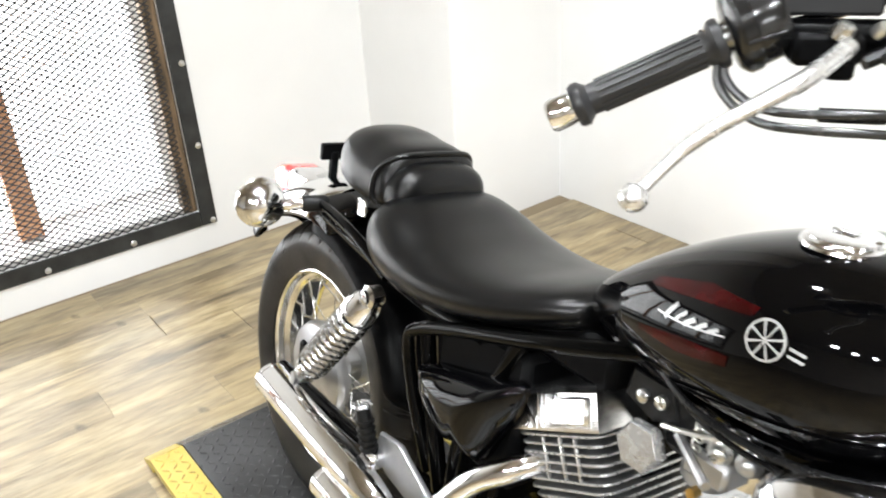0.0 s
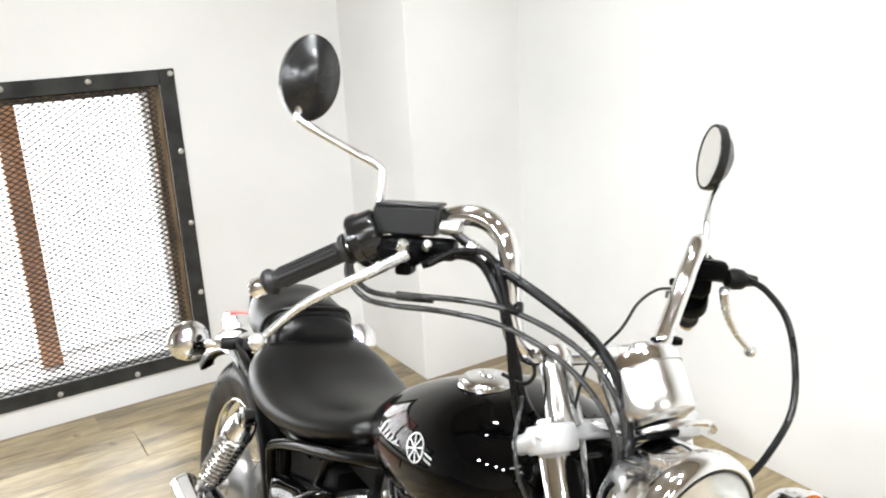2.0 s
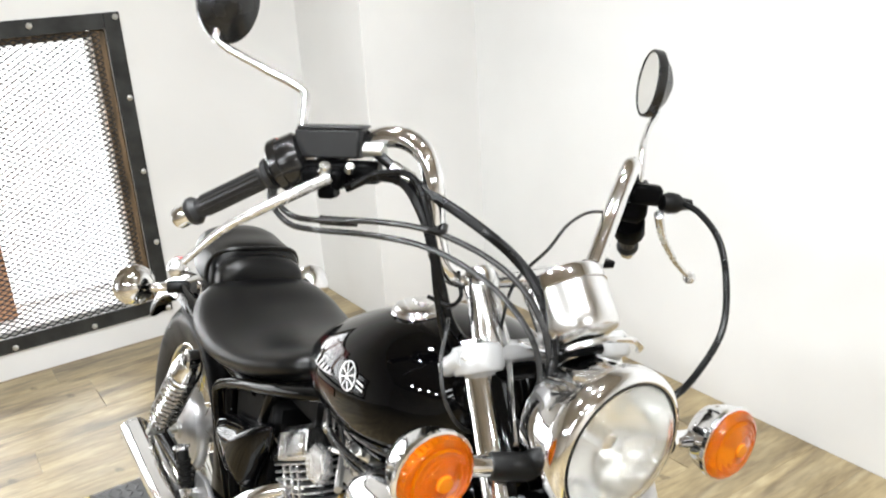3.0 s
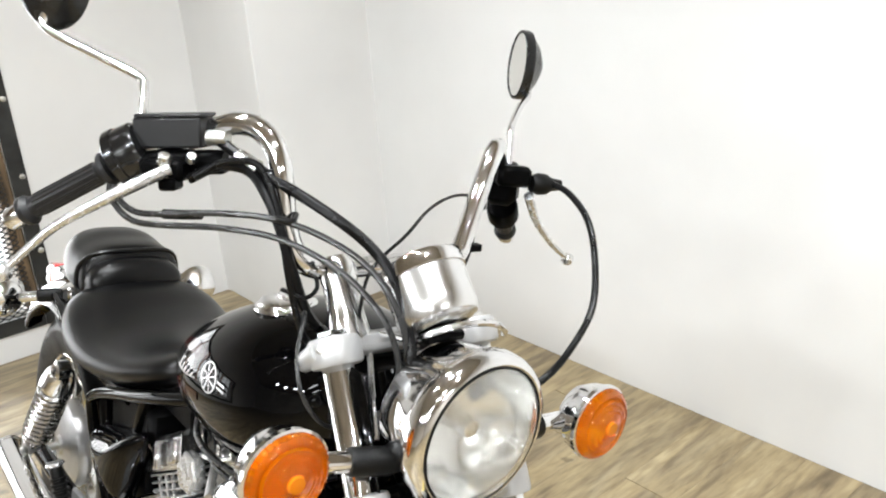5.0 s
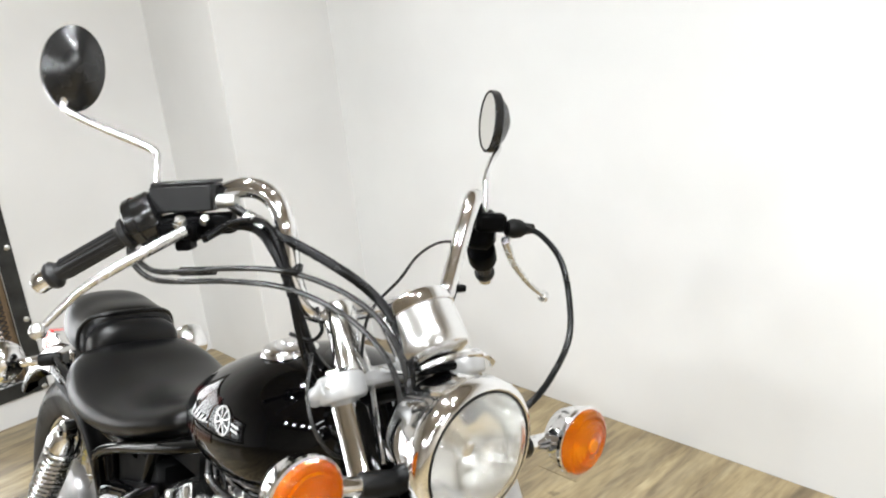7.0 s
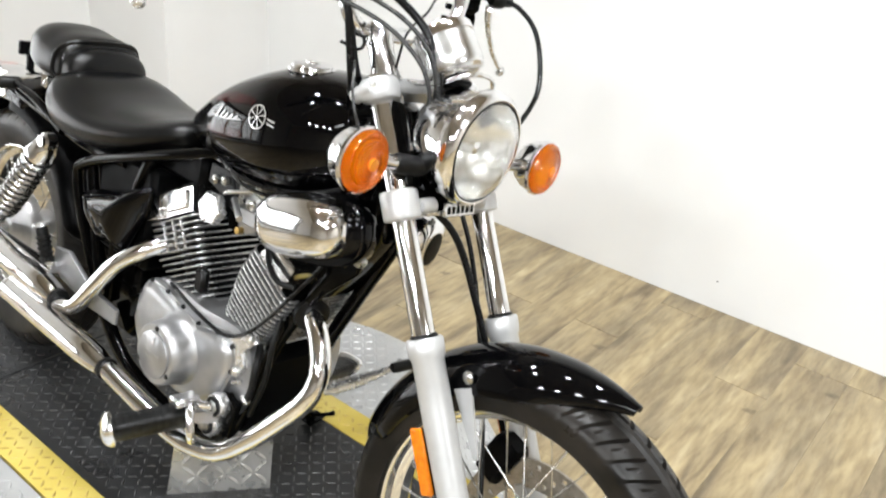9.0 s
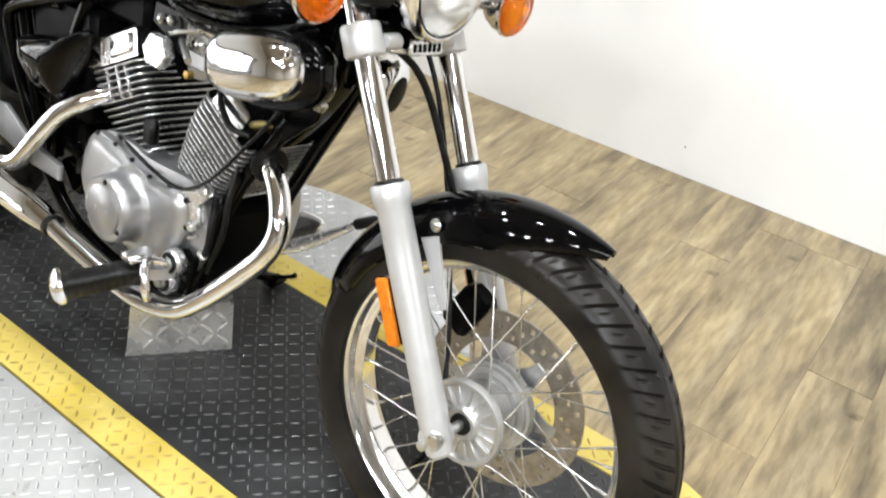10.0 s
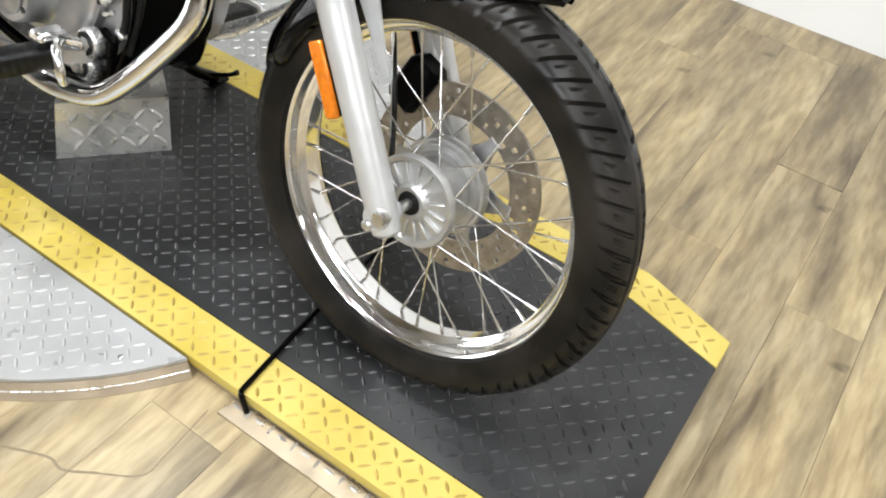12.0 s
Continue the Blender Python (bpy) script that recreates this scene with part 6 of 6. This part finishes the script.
def cylinder(axis, name, d0, d1, count, shift, half, ribs, neck):
    """A finned cylinder; the head has wider fins than the barrel."""
    side = V((0, axis.z, -axis.y))         # fore-aft across the axis, pointing to the rear
    o = CR + shift
    turn = Matrix((V((1, 0, 0)), side, axis)).transposed()
    place = lambda u, v, w: o + axis * w + V((u, 0, 0)) + side * v
    # near-black core: the shade in the fin gaps is put into its colour
    core = part(name, plate(rounded_rect(0.070, half - neck - 0.012, 0.03), lambda u, v, w: place(u, v, d0 - 0.05 + w), d1 - d0 + 0.05), DARK_METAL, bike, "finned engine cylinder, core darkened for the shade between fins")
    for k in range(count):
        t = k / (count - 1)
        grow = min(1, t * 1.6)
        a, b, r = 0.086 + 0.014 * grow, half - neck + neck * grow, 0.022 + neck * 1.3 * (1 - grow)
        fin = plate(rounded_rect(a - 0.0016, b - 0.0016, r - 0.001), lambda u, v, w: place(u, v, d0 + (d1 - d0) * t + w), 0.0034, 0.0009)
        part("cooling_fin", fin, FIN_FACE, core, smooth=30)
        rim = plate(rounded_rect(a, b, r), lambda u, v, w: place(u, v, d0 + (d1 - d0) * t + 0.0004 + w), 0.0026, 0.0006)
        part("fin_edge", rim, FIN, core, smooth=30)
    for v in ribs:
        part("fin_rib", block(place(-0.097, v, d0 + (d1 - d0) * 0.83), (0.006, 0.0035, (d1 - d0) * 0.34), 0.001, turn), FIN, core)
    part("barrel_boss", block(place(-0.074, -0.026, d0 - 0.006), (0.040, 0.028, 0.040), 0.008, turn), ALU, core)
    trim = -0.003 if ribs else 0.028
    rise = 0.012 if ribs else 0.0
    lean = 0.010 if ribs else 0.003
    top_ = part("rocker_cover", hull([place(u, v, w) for u, v, w in [(su * a, sv * b, h) for su in (-1, 1) for sv in (-1, 1) for a, b, h in ((0.100, half - trim, d1 + 0.008), (0.100, half - trim, d1 + 0.014), (0.100 - lean, half - trim - 0.004, d1 + 0.044 + rise), (0.090 - lean, half - trim - 0.012, d1 + 0.052 + rise))]]), SATIN_CHROME, bike, "chrome rocker cover", smooth=25)
    if ribs:
        sloped = turn @ Matrix.Rotation(radians(13), 3, "Y")
        for v in (0.012, 0.024):
            part("cover_rib", block(place(-0.098, v, d1 + 0.034), (0.008, 0.0045, 0.046), 0.0015, sloped), CHROME, top_)
        part("cover_panel", block(place(-0.0975, -0.034, d1 + 0.034), (0.005, 0.066, 0.038), 0.004, sloped), CHROME_WORN, top_)
        part("cover_panel", hull([place(u, v, w) for u, v, w in ((-0.104, 0.036, d1 + 0.013), (-0.104, 0.078, d1 + 0.013), (-0.094, 0.074, d1 + 0.052), (-0.094, 0.064, d1 + 0.054), (-0.095, 0.036, d1 + 0.013), (-0.095, 0.078, d1 + 0.013))]), SATIN_CHROME, top_, smooth=20)
        part("cover_rib", tube([place(-0.1025, 0.030, d1 + 0.014), place(-0.0945, 0.064, d1 + 0.055)], 0.003, 8), CHROME, top_)
    part("head_gasket", plate(rounded_rect(0.097, half - 0.004, 0.015), lambda u, v, w: place(u, v, d1 + 0.0045 + w), 0.004), BLACK_MATT, bike)
    return core


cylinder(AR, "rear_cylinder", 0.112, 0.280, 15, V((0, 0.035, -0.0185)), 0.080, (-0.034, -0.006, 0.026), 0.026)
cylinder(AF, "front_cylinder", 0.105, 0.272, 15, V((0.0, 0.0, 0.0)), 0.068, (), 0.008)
part("plug_cover", block(CR + AR * 0.17 + V((-0.094, -0.030, 0)), (0.02, 0.030, 0.05), 0.006), DARK_METAL, bike)
part("hex_cover", lathe([(0.030, 0.0), (0.032, 0.004), (0.032, 0.014), (0.028, 0.019), (0.0, 0.0195)], V((-0.104, 0.690, 0.664)), (-1, -0.05, 0.1), 6), ALU_BRIGHT, bike, "hexagonal aluminium cover")
part("carburettor", block(V((-0.03, 0.655, 0.70)), (0.11, 0.08, 0.09), 0.016), DARK_METAL, bike)
part("carburettor_bowl", lathe([(0.0, -0.03), (0.026, -0.03), (0.030, -0.024), (0.030, 0.02), (0.0, 0.022)], V((-0.055, 0.635, 0.665)), (0, 0, 1), 20), ALU, bike)
part("throttle_linkage", tube([(-0.09, 0.66, 0.69), (-0.11, 0.625, 0.685), (-0.13, 0.59, 0.68)], 0.006, 8), ALU, bike)
for y, z, x, ax, mt in ((0.628, 0.715, -0.088, (-1, 0, 0.2), ALU), (0.606, 0.700, -0.092, (-1, -0.3, 0), BOLT), (0.648, 0.738, -0.085, (-1, 0, 0.4), ALU), (0.590, 0.728, -0.090, (-1, 0.2, 0.2), BOLT), (0.574, 0.702, -0.085, (-0.8, -0.4, 0), ALU)):
    part("carburettor_fitting", lathe([(0.015, -0.02), (0.015, 0.0), (0.011, 0.003), (0.009, 0.010), (0.006, 0.012), (0.0, 0.012)], V((x, y, z)), ax, 14), mt, bike)
part("throttle_spring", tube([(-0.10, 0.63 + 0.006 * math.cos(q), 0.69 + 0.02 * q / 12 + 0.006 * math.sin(q)) for q in range(0, 26, 1)], 0.0014, 6, 2), BOLT, bike)
part("intake_stub", lathe([(0.020, 0.0), (0.024, 0.004), (0.024, 0.02), (0.020, 0.024), (0.020, 0.05)], V((-0.045, 0.60, 0.695)), (-0.3, -1, 0.1), 20), RUBBER, bike)
part("carburettor_link", tube([(-0.106, 0.672, 0.70), (-0.112, 0.64, 0.712), (-0.108, 0.60, 0.725), (-0.104, 0.575, 0.738)], 0.0035, 8), BOLT, bike)
part("carburettor_body", block(V((-0.07, 0.618, 0.672)), (0.05, 0.06, 0.035), 0.006), ALU, bike)
part("brass_jet", lathe([(0.007, 0), (0.007, 0.012), (0.0, 0.013)], V((-0.10, 0.615, 0.648)), (-1, 0, 0), 6), BRASS, bike)
for k, (y, z) in enumerate(((0.716, 0.711), (0.69, 0.716))):
    part("mount_bolt", lathe([(0.0085, 0), (0.0085, 0.006), (0.005, 0.008), (0.0, 0.008)], V((-0.090, y, z)), (-1, 0, 0), 10), BOLT, bike)
part("engine_bracket", plate([(0.74, 0.735), (0.68, 0.735), (0.665, 0.70), (0.70, 0.685), (0.745, 0.70)], lambda u, v, w: V((-0.089 + w, u, v)), 0.008, 0.002), DARK_METAL, bike)
part("choke_cable", tube([(-0.10, 0.80, 0.47), (-0.125, 0.74, 0.482), (-0.130, 0.66, 0.468), (-0.128, 0.58, 0.462), (-0.120, 0.52, 0.50), (-0.10, 0.465, 0.58), (-0.08, 0.42, 0.66), (-0.07, 0.40, 0.74)], 0.0036, 8), CABLE, bike, "black engine cable")
part("fuel_line", tube([(-0.09, 0.72, 0.76), (-0.135, 0.62, 0.755), (-0.138, 0.52, 0.758), (-0.12, 0.44, 0.775), (-0.07, 0.39, 0.80)], 0.0045, 8), CABLE, bike, "black hose below the tank")
part("fuel_line", tube([(-0.09, 0.70, 0.75), (-0.13, 0.60, 0.742), (-0.135, 0.50, 0.748), (-0.11, 0.43, 0.768), (-0.06, 0.39, 0.79)], 0.0035, 8), CABLE, bike, "black hose below the tank")
part("spark_plug_lead", tube([(-0.10, 0.46, 0.60), (-0.115, 0.49, 0.605), (-0.105, 0.53, 0.63), (-0.08, 0.56, 0.66)], 0.0055, 8), RUBBER, bike, "black spark plug lead")


# air cleaner
def oval(cx, y, z, a, b, tilt, n=36, p=2.6):
    pts = []
    for k in range(n):
        t = 2 * math.pi * k / n
        u = a * math.copysign(abs(math.cos(t)) ** (2 / p), math.cos(t))
        v = b * math.copysign(abs(math.sin(t)) ** (2 / p), math.sin(t))
        pts.append(V((cx, y + u * math.cos(tilt) - v * math.sin(tilt), z + u * math.sin(tilt) + v * math.cos(tilt))))
    return pts


TL = radians(-14)
part("air_cleaner_base", loft([oval(x, 0.425, 0.720, a, b, TL) for x, a, b in ((-0.06, 0.09, 0.05), (-0.075, 0.104, 0.060), (-0.104, 0.106, 0.062), (-0.110, 0.102, 0.058))]), BLACK_PAINT, bike, "black air cleaner back", smooth=50)
part("air_cleaner_cover", loft([oval(x, 0.440, 0.722, a, b, TL) for x, a, b in ((-0.109, 0.097, 0.054), (-0.120, 0.098, 0.055), (-0.138, 0.096, 0.053), (-0.152, 0.089, 0.047), (-0.161, 0.076, 0.037), (-0.1655, 0.055, 0.022), (-0.167, 0.025, 0.008))]), CHROME, bike, "chrome domed air cleaner cover", smooth=70)

# exhaust
front_pipe = [(-0.060, 0.448, 0.548), (-0.072, 0.424, 0.544), (-0.085, 0.391, 0.518), (-0.098, 0.368, 0.478), (-0.110, 0.374, 0.432), (-0.122, 0.418, 0.370), (-0.134, 0.472, 0.306), (-0.146, 0.528, 0.256), (-0.160, 0.586, 0.241), (-0.175, 0.640, 0.247), (-0.188, 0.74, 0.268), (-0.200, 0.840, 0.292)]
part("exhaust_pipe", tube(front_pipe, 0.0185, 18, 8), CHROME, bike, "chrome curved front exhaust pipe")
rear_pipe = [(-0.045, 0.835, 0.535), (-0.085, 0.862, 0.527), (-0.118, 0.888, 0.505), (-0.140, 0.930, 0.466), (-0.160, 0.968, 0.407), (-0.174, 1.008, 0.350), (-0.184, 1.045, 0.335), (-0.190, 1.085, 0.342)]
part("exhaust_pipe", tube(rear_pipe, 0.0185, 18, 8), CHROME, bike, "chrome curved rear exhaust pipe")


def muffler(points, radii, label):
    ob = part("muffler", tube(points, radii, 26, 6), CHROME, bike, label)
    a, b = V(points[-1]), V(points[-2])
    part("muffler_tip", lathe([(radii[-1] - 0.012, -0.02), (radii[-1] - 0.006, 0.004), (radii[-1] + 0.001, 0.004), (radii[-1] + 0.001, -0.004)], a, (a - b), 26), CHROME_WORN, ob)
    p, q = V(points[0]), V(points[1])
    part("pipe_clamp", lathe([(0.0195, -0.006), (0.0220, -0.006), (0.0220, 0.003), (0.0195, 0.003)], p, (q - p), 22), DARK_METAL, ob, "dark pipe clamp")
    return ob


muffler([(-0.188, 1.062, 0.344), (-0.191, 1.09, 0.349), (-0.194, 1.14, 0.354), (-0.198, 1.28, 0.362), (-0.200, 1.46, 0.372)], [0.020, 0.025, 0.030, 0.031, 0.031], "chrome upper muffler")
muffler([(-0.200, 0.835, 0.291), (-0.202, 0.87, 0.294), (-0.205, 0.92, 0.297), (-0.208, 1.06, 0.302), (-0.210, 1.21, 0.307)], [0.020, 0.025, 0.028, 0.029, 0.029], "chrome lower muffler")
part("exhaust_flange", lathe([(0.030, 0.0), (0.030, 0.008), (0.019, 0.012)], V((-0.050, 0.842, 0.533)), (-0.75, 0.55, -0.15), 20), BOLT, bike)
part("exhaust_flange", lathe([(0.032, 0.0), (0.032, 0.009), (0.020, 0.014)], V((-0.056, 0.455, 0.549)), (-0.3, -0.8, -0.1), 20), DARK_METAL, bike, "dark exhaust port flange")

# foot controls, right side
part("footpeg_mount", plate([(0.535, 0.335), (0.545, 0.262), (0.575, 0.252), (0.606, 0.262), (0.612, 0.300), (0.600, 0.335), (0.565, 0.348)], lambda u, v, w: V((-0.118 + w, u, v)), 0.016, 0.004), BLACK_FRAME, bike, "black footpeg bracket plate")
for y, z in ((0.575, 0.322), (0.588, 0.278)):
    bush = part("mount_bush", lathe([(0.0, -0.004), (0.023, -0.004), (0.025, 0.0), (0.025, 0.014), (0.022, 0.018), (0.0, 0.018)], V((-0.119, y, z)), (-1, 0, 0), 24), ALU_BRIGHT, bike, "bright round mounting bush")
    part("bush_ring", lathe([(0.0135, 0.018), (0.019, 0.018), (0.019, 0.0195), (0.0135, 0.0195)], V((-0.119, y, z)), (-1, 0, 0), 24), RUBBER, bush, "dark rubber ring")
    part("mount_bolt", lathe([(0.012, 0.018), (0.012, 0.021), (0.009, 0.023), (0.009, 0.029), (0.006, 0.031), (0.0, 0.031)], V((-0.119, y, z)), (-1, 0, 0), 6), BOLT, bush)
part("footpeg_arm", hull([V((x, y, z)) for x, y, z in ((-0.130, 0.566, 0.312), (-0.130, 0.600, 0.308), (-0.130, 0.566, 0.290), (-0.130, 0.602, 0.284), (-0.172, 0.588, 0.312), (-0.172, 0.614, 0.310), (-0.172, 0.588, 0.290), (-0.172, 0.614, 0.288))]), ALU, bike, "aluminium footpeg arm", smooth=20)


def footpeg(a, b, name, r=0.0185, label="black rubber footpeg with a bright end"):
    a, b = V(a), V(b)
    d, n = (b - a).normalized(), (b - a).length
    peg = part(name, lathe([(0.0, -0.02), (0.010, -0.02), (0.011, 0.0), (r, 0.002), (r, n - 0.006), (r - 0.002, n), (0.0, n)], a, d, 18), RUBBER, bike, label)
    k = int((n - 0.012) / 0.0115)
    for i in range(k):
        part("peg_rib", lathe([(r, 0.0), (r + 0.0032, 0.001), (r + 0.0032, 0.005), (r, 0.006)], a + d * (0.006 + i * 0.0115), d, 14), RUBBER, peg)
    part("peg_end", lathe([(0.0, 0.0), (r + 0.003, 0.0), (r + 0.005, 0.003), (r + 0.003, 0.007), (0.0, 0.008)], b, d, 18), ALU_BRIGHT, peg, "bright metal peg end")
    return peg


def rider_peg(a, b):
    """A moulded rubber block with cross grooves and a bright three-cornered end plate."""
    a, b = V(a), V(b)
    d, n = (b - a).normalized(), (b - a).length
    side = V((0, 0, 1)).cross(d).normalized()
    up = d.cross(side)
    tri = [V((p.x, p.y)) for p in curve_through([V((u, v, 0)) for u, v in ((-0.017, 0.017), (0.0, 0.019), (0.017, 0.017), (0.021, 0.009), (0.014, -0.008), (0.0, -0.022), (-0.014, -0.008), (-0.021, 0.009), (-0.017, 0.017))], 4)[:-1]]
    def ring(h, k):
        return [a + d * h + (side * q.x + up * q.y) * k * 1.12 for q in tri]
    rows = [(0.0, 0.62), (0.004, 0.92)]
    steps = 9
    for i in range(steps):
        h = 0.006 + (n - 0.012) * i / steps
        w = (n - 0.012) / steps
        rows += [(h, 0.982), (h + w * 0.10, 1.0), (h + w * 0.82, 1.0), (h + w * 0.92, 0.982)]
    rows += [(n - 0.002, 0.93), (n, 0.93)]
    peg = part("footpeg", loft([ring(h, k) for h, k in rows]), RUBBER, bike, "black grooved rubber footpeg with a bright end", smooth=30)
    part("peg_end", loft([ring(h, k) for h, k in ((n + 0.0005, 1.10), (n + 0.003, 1.32), (n + 0.009, 1.34), (n + 0.016, 1.16), (n + 0.021, 0.84), (n + 0.0235, 0.40))]), SATIN_CHROME, peg, "bright three-cornered peg end", smooth=30)
    part("peg_shank", tube([a - d * 0.045, a + d * 0.004], 0.010, 12), ALU, peg, "aluminium peg shank")
    return peg


rider_peg((-0.168, 0.602, 0.300), (-0.280, 0.655, 0.272))
rider_peg((0.150, 0.60, 0.300), (0.255, 0.62, 0.290))
part("brake_pedal", tube([(-0.145, 0.575, 0.325), (-0.170, 0.585, 0.33), (-0.186, 0.575, 0.318), (-0.190, 0.562, 0.290), (-0.182, 0.566, 0.268)], [0.008, 0.008, 0.0085, 0.0085, 0.0075], 10), CHROME, bike, "chrome brake pedal arm")
part("brake_pedal_pad", block(V((-0.182, 0.600, 0.336)), (0.05, 0.03, 0.016), 0.004), CHROME_WORN, bike)
# shift lever, left side
part("shift_lever", loft([[V(p) + V((0.004 * math.cos(q), 0.0, 0.0)) + V((0, 0.5, 0.86)) * (w * math.sin(q)) for q in (2 * math.pi * k / 12 for k in range(12))] for p, w in (((0.10, 0.590, 0.292), 0.010), ((0.118, 0.562, 0.298), 0.014), ((0.136, 0.530, 0.316), 0.015), ((0.152, 0.492, 0.344), 0.013), ((0.165, 0.452, 0.378), 0.009), ((0.173, 0.425, 0.404), 0.007))]), ALU_BRIGHT, bike, "flat polished shift lever")
part("shift_rubber", lathe([(0.0, -0.014), (0.010, -0.013), (0.0112, -0.004), (0.0112, 0.026), (0.009, 0.032), (0.0, 0.033)], V((0.170, 0.414, 0.410)), (0.9, -0.3, 0.15), 14), RUBBER, bike)
# pillion pegs, folded up
for sx in (-1, 1):
    part("pillion_peg_hanger", plate([(1.155, 0.42), (1.165, 0.385), (1.13, 0.36), (1.00, 0.34), (0.90, 0.345), (0.90, 0.375), (1.00, 0.385), (1.10, 0.43)], lambda u, v, w: V((sx * (0.142 + w), u, v)), 0.010, 0.003), ALU, bike, "aluminium pillion peg hanger")
    footpeg((sx * 0.166, 1.155, 0.386), (sx * 0.176, 1.176, 0.462), "pillion_footpeg", 0.0125, "folded black rubber pillion footpeg")
    part("peg_clevis", block(V((sx * 0.162, 1.150, 0.378)), (0.03, 0.04, 0.03), 0.006), CHROME, bike)

# horn, brake caliper, side stand
part("inner_panel", block(V((0.02, 0.80, 0.62)), (0.09, 0.12, 0.16), 0.01), BLACK_MATT, bike)
part("backbone_cover", block(V((0, 0.56, 0.735)), (0.13, 0.36, 0.10), 0.014), BLACK_FRAME, bike)
part("pivot_block", block(V((0, 1.0, 0.39)), (0.17, 0.12, 0.22), 0.012), BLACK_FRAME, bike)
part("sprocket_case", lathe([(0.0, -0.006), (0.095, -0.006), (0.098, 0.0), (0.095, 0.006), (0.0, 0.006)], RW + V((0.085, 0, 0)), (1, 0, 0), 36), DARK_METAL, bike, "dark rear sprocket")
part("chain_case", block(V((0.092, 1.25, 0.345)), (0.02, 0.60, 0.06), 0.008), BLACK_MATT, bike, "black chain case")
horn = part("horn", lathe([(0.0, 0.014), (0.030, 0.014), (0.046, 0.010), (0.054, 0.0), (0.052, -0.016), (0.040, -0.032), (0.0, -0.038)], V((0.050, 0.322, 0.712)), (0.25, -1, -0.12), 36), CHROME, bike, "chrome horn")
part("horn_grille", lathe([(0.0, 0.0155), (0.024, 0.0155), (0.030, 0.0145), (0.030, 0.013), (0.0, 0.013)], V((0.050, 0.322, 0.712)), (0.25, -1, -0.12), 28), BLACK_MATT, horn, "black horn grille")
part("brake_caliper", block(V((0.062, 0.082, 0.43)), (0.05, 0.055, 0.085), 0.010, Matrix.Rotation(radians(25), 3, "X")), BLACK_MATT, bike, "black front brake caliper")
stand = tube([(0.10, 0.700, 0.235), (0.15, 0.715, 0.190), (0.235, 0.728, 0.125), (0.300, 0.736, 0.092)], [0.011, 0.011, 0.0125, 0.0125], 10)
stand.join(block(V((0.306, 0.738, 0.0815)), (0.05, 0.034, 0.009), 0.003, Matrix.Rotation(radians(-12.8), 3, "Y")))
part("stand_tang", tube([(0.285, 0.725, 0.105), (0.300, 0.690, 0.118), (0.306, 0.676, 0.128)], [0.005, 0.005, 0.0065], 8), BLACK_FRAME, bike)
part("side_stand", stand, BLACK_FRAME, bike, "black folded-out side stand")

# small chip marks on the side wall
thing("wall_mark", "small dark screw hole in the white wall", "mark", lathe([(0.003, 0), (0.0025, 0.001), (0, 0.0015)], V((WALL_X, 0.249, 0.058)), (-1, 0, 0), 8), BLACK_MATT)

# ---- floor planks, with the walls' edge trim last ----
rnd = random.Random(5)
PW, GAP = 0.152, 0.0002
plank_cache = {}


def plank_mesh(length):
    key = round(length, 2)
    if key not in plank_cache:
        s = Shape()
        h, L, W = 0.009, key / 2 - GAP, PW / 2 - GAP
        c = 0.0004
        v = [(-L, -W, -h), (L, -W, -h), (L, W, -h), (-L, W, -h), (-L, -W, -c), (L, -W, -c), (L, W, -c), (-L, W, -c), (-L + c, -W + c, 0), (L - c, -W + c, 0), (L - c, W - c, 0), (-L + c, W - c, 0)]
        f = [(0, 1, 5, 4), (1, 2, 6, 5), (2, 3, 7, 6), (3, 0, 4, 7), (4, 5, 9, 8), (5, 6, 10, 9), (6, 7, 11, 10), (7, 4, 8, 11), (8, 9, 10, 11), (3, 2, 1, 0)]
        me = s.add(v, f).mesh("plank", 0)
        me.materials.append(PLANK)
        plank_cache[key] = me
    return plank_cache[key]


far_planks = Shape()
row, y = 0, SOUTH_Y + PW / 2
while y < WALL_Y + 0.02:
    x_end = (CHASE_X if y > CHASE_Y - 0.02 else WALL_X) - 0.002
    x = WEST_X + rnd.choice((-0.9, -0.6, -0.3, -0.1))
    while x < x_end - 0.03:
        n = rnd.choice((0.9, 1.22, 1.22, 1.22))
        a, b = max(x, WEST_X + 0.002), min(x + n, x_end)
        if b - a > 0.05 and (b < -1.5 or y < -1.2):
            a2 = b - round(b - a, 2)
            far_planks.add([V(p) + V(((a2 + b) / 2, y, FLOOR_Z)) for p in [tuple(q.co) for q in plank_mesh(b - a).vertices]], [tuple(q.vertices) for q in plank_mesh(b - a).polygons])
        elif b - a > 0.05:
            a2 = b - round(b - a, 2)
            part("plank", plank_mesh(b - a), PLANK, floor, m=Matrix.Translation(((a2 + b) / 2, y, FLOOR_Z)))
        x += n
    y += PW
    row += 1
tagged(part("planks", far_planks, PLANK, floor, "further laminate planks", smooth=0), kind="stuff")
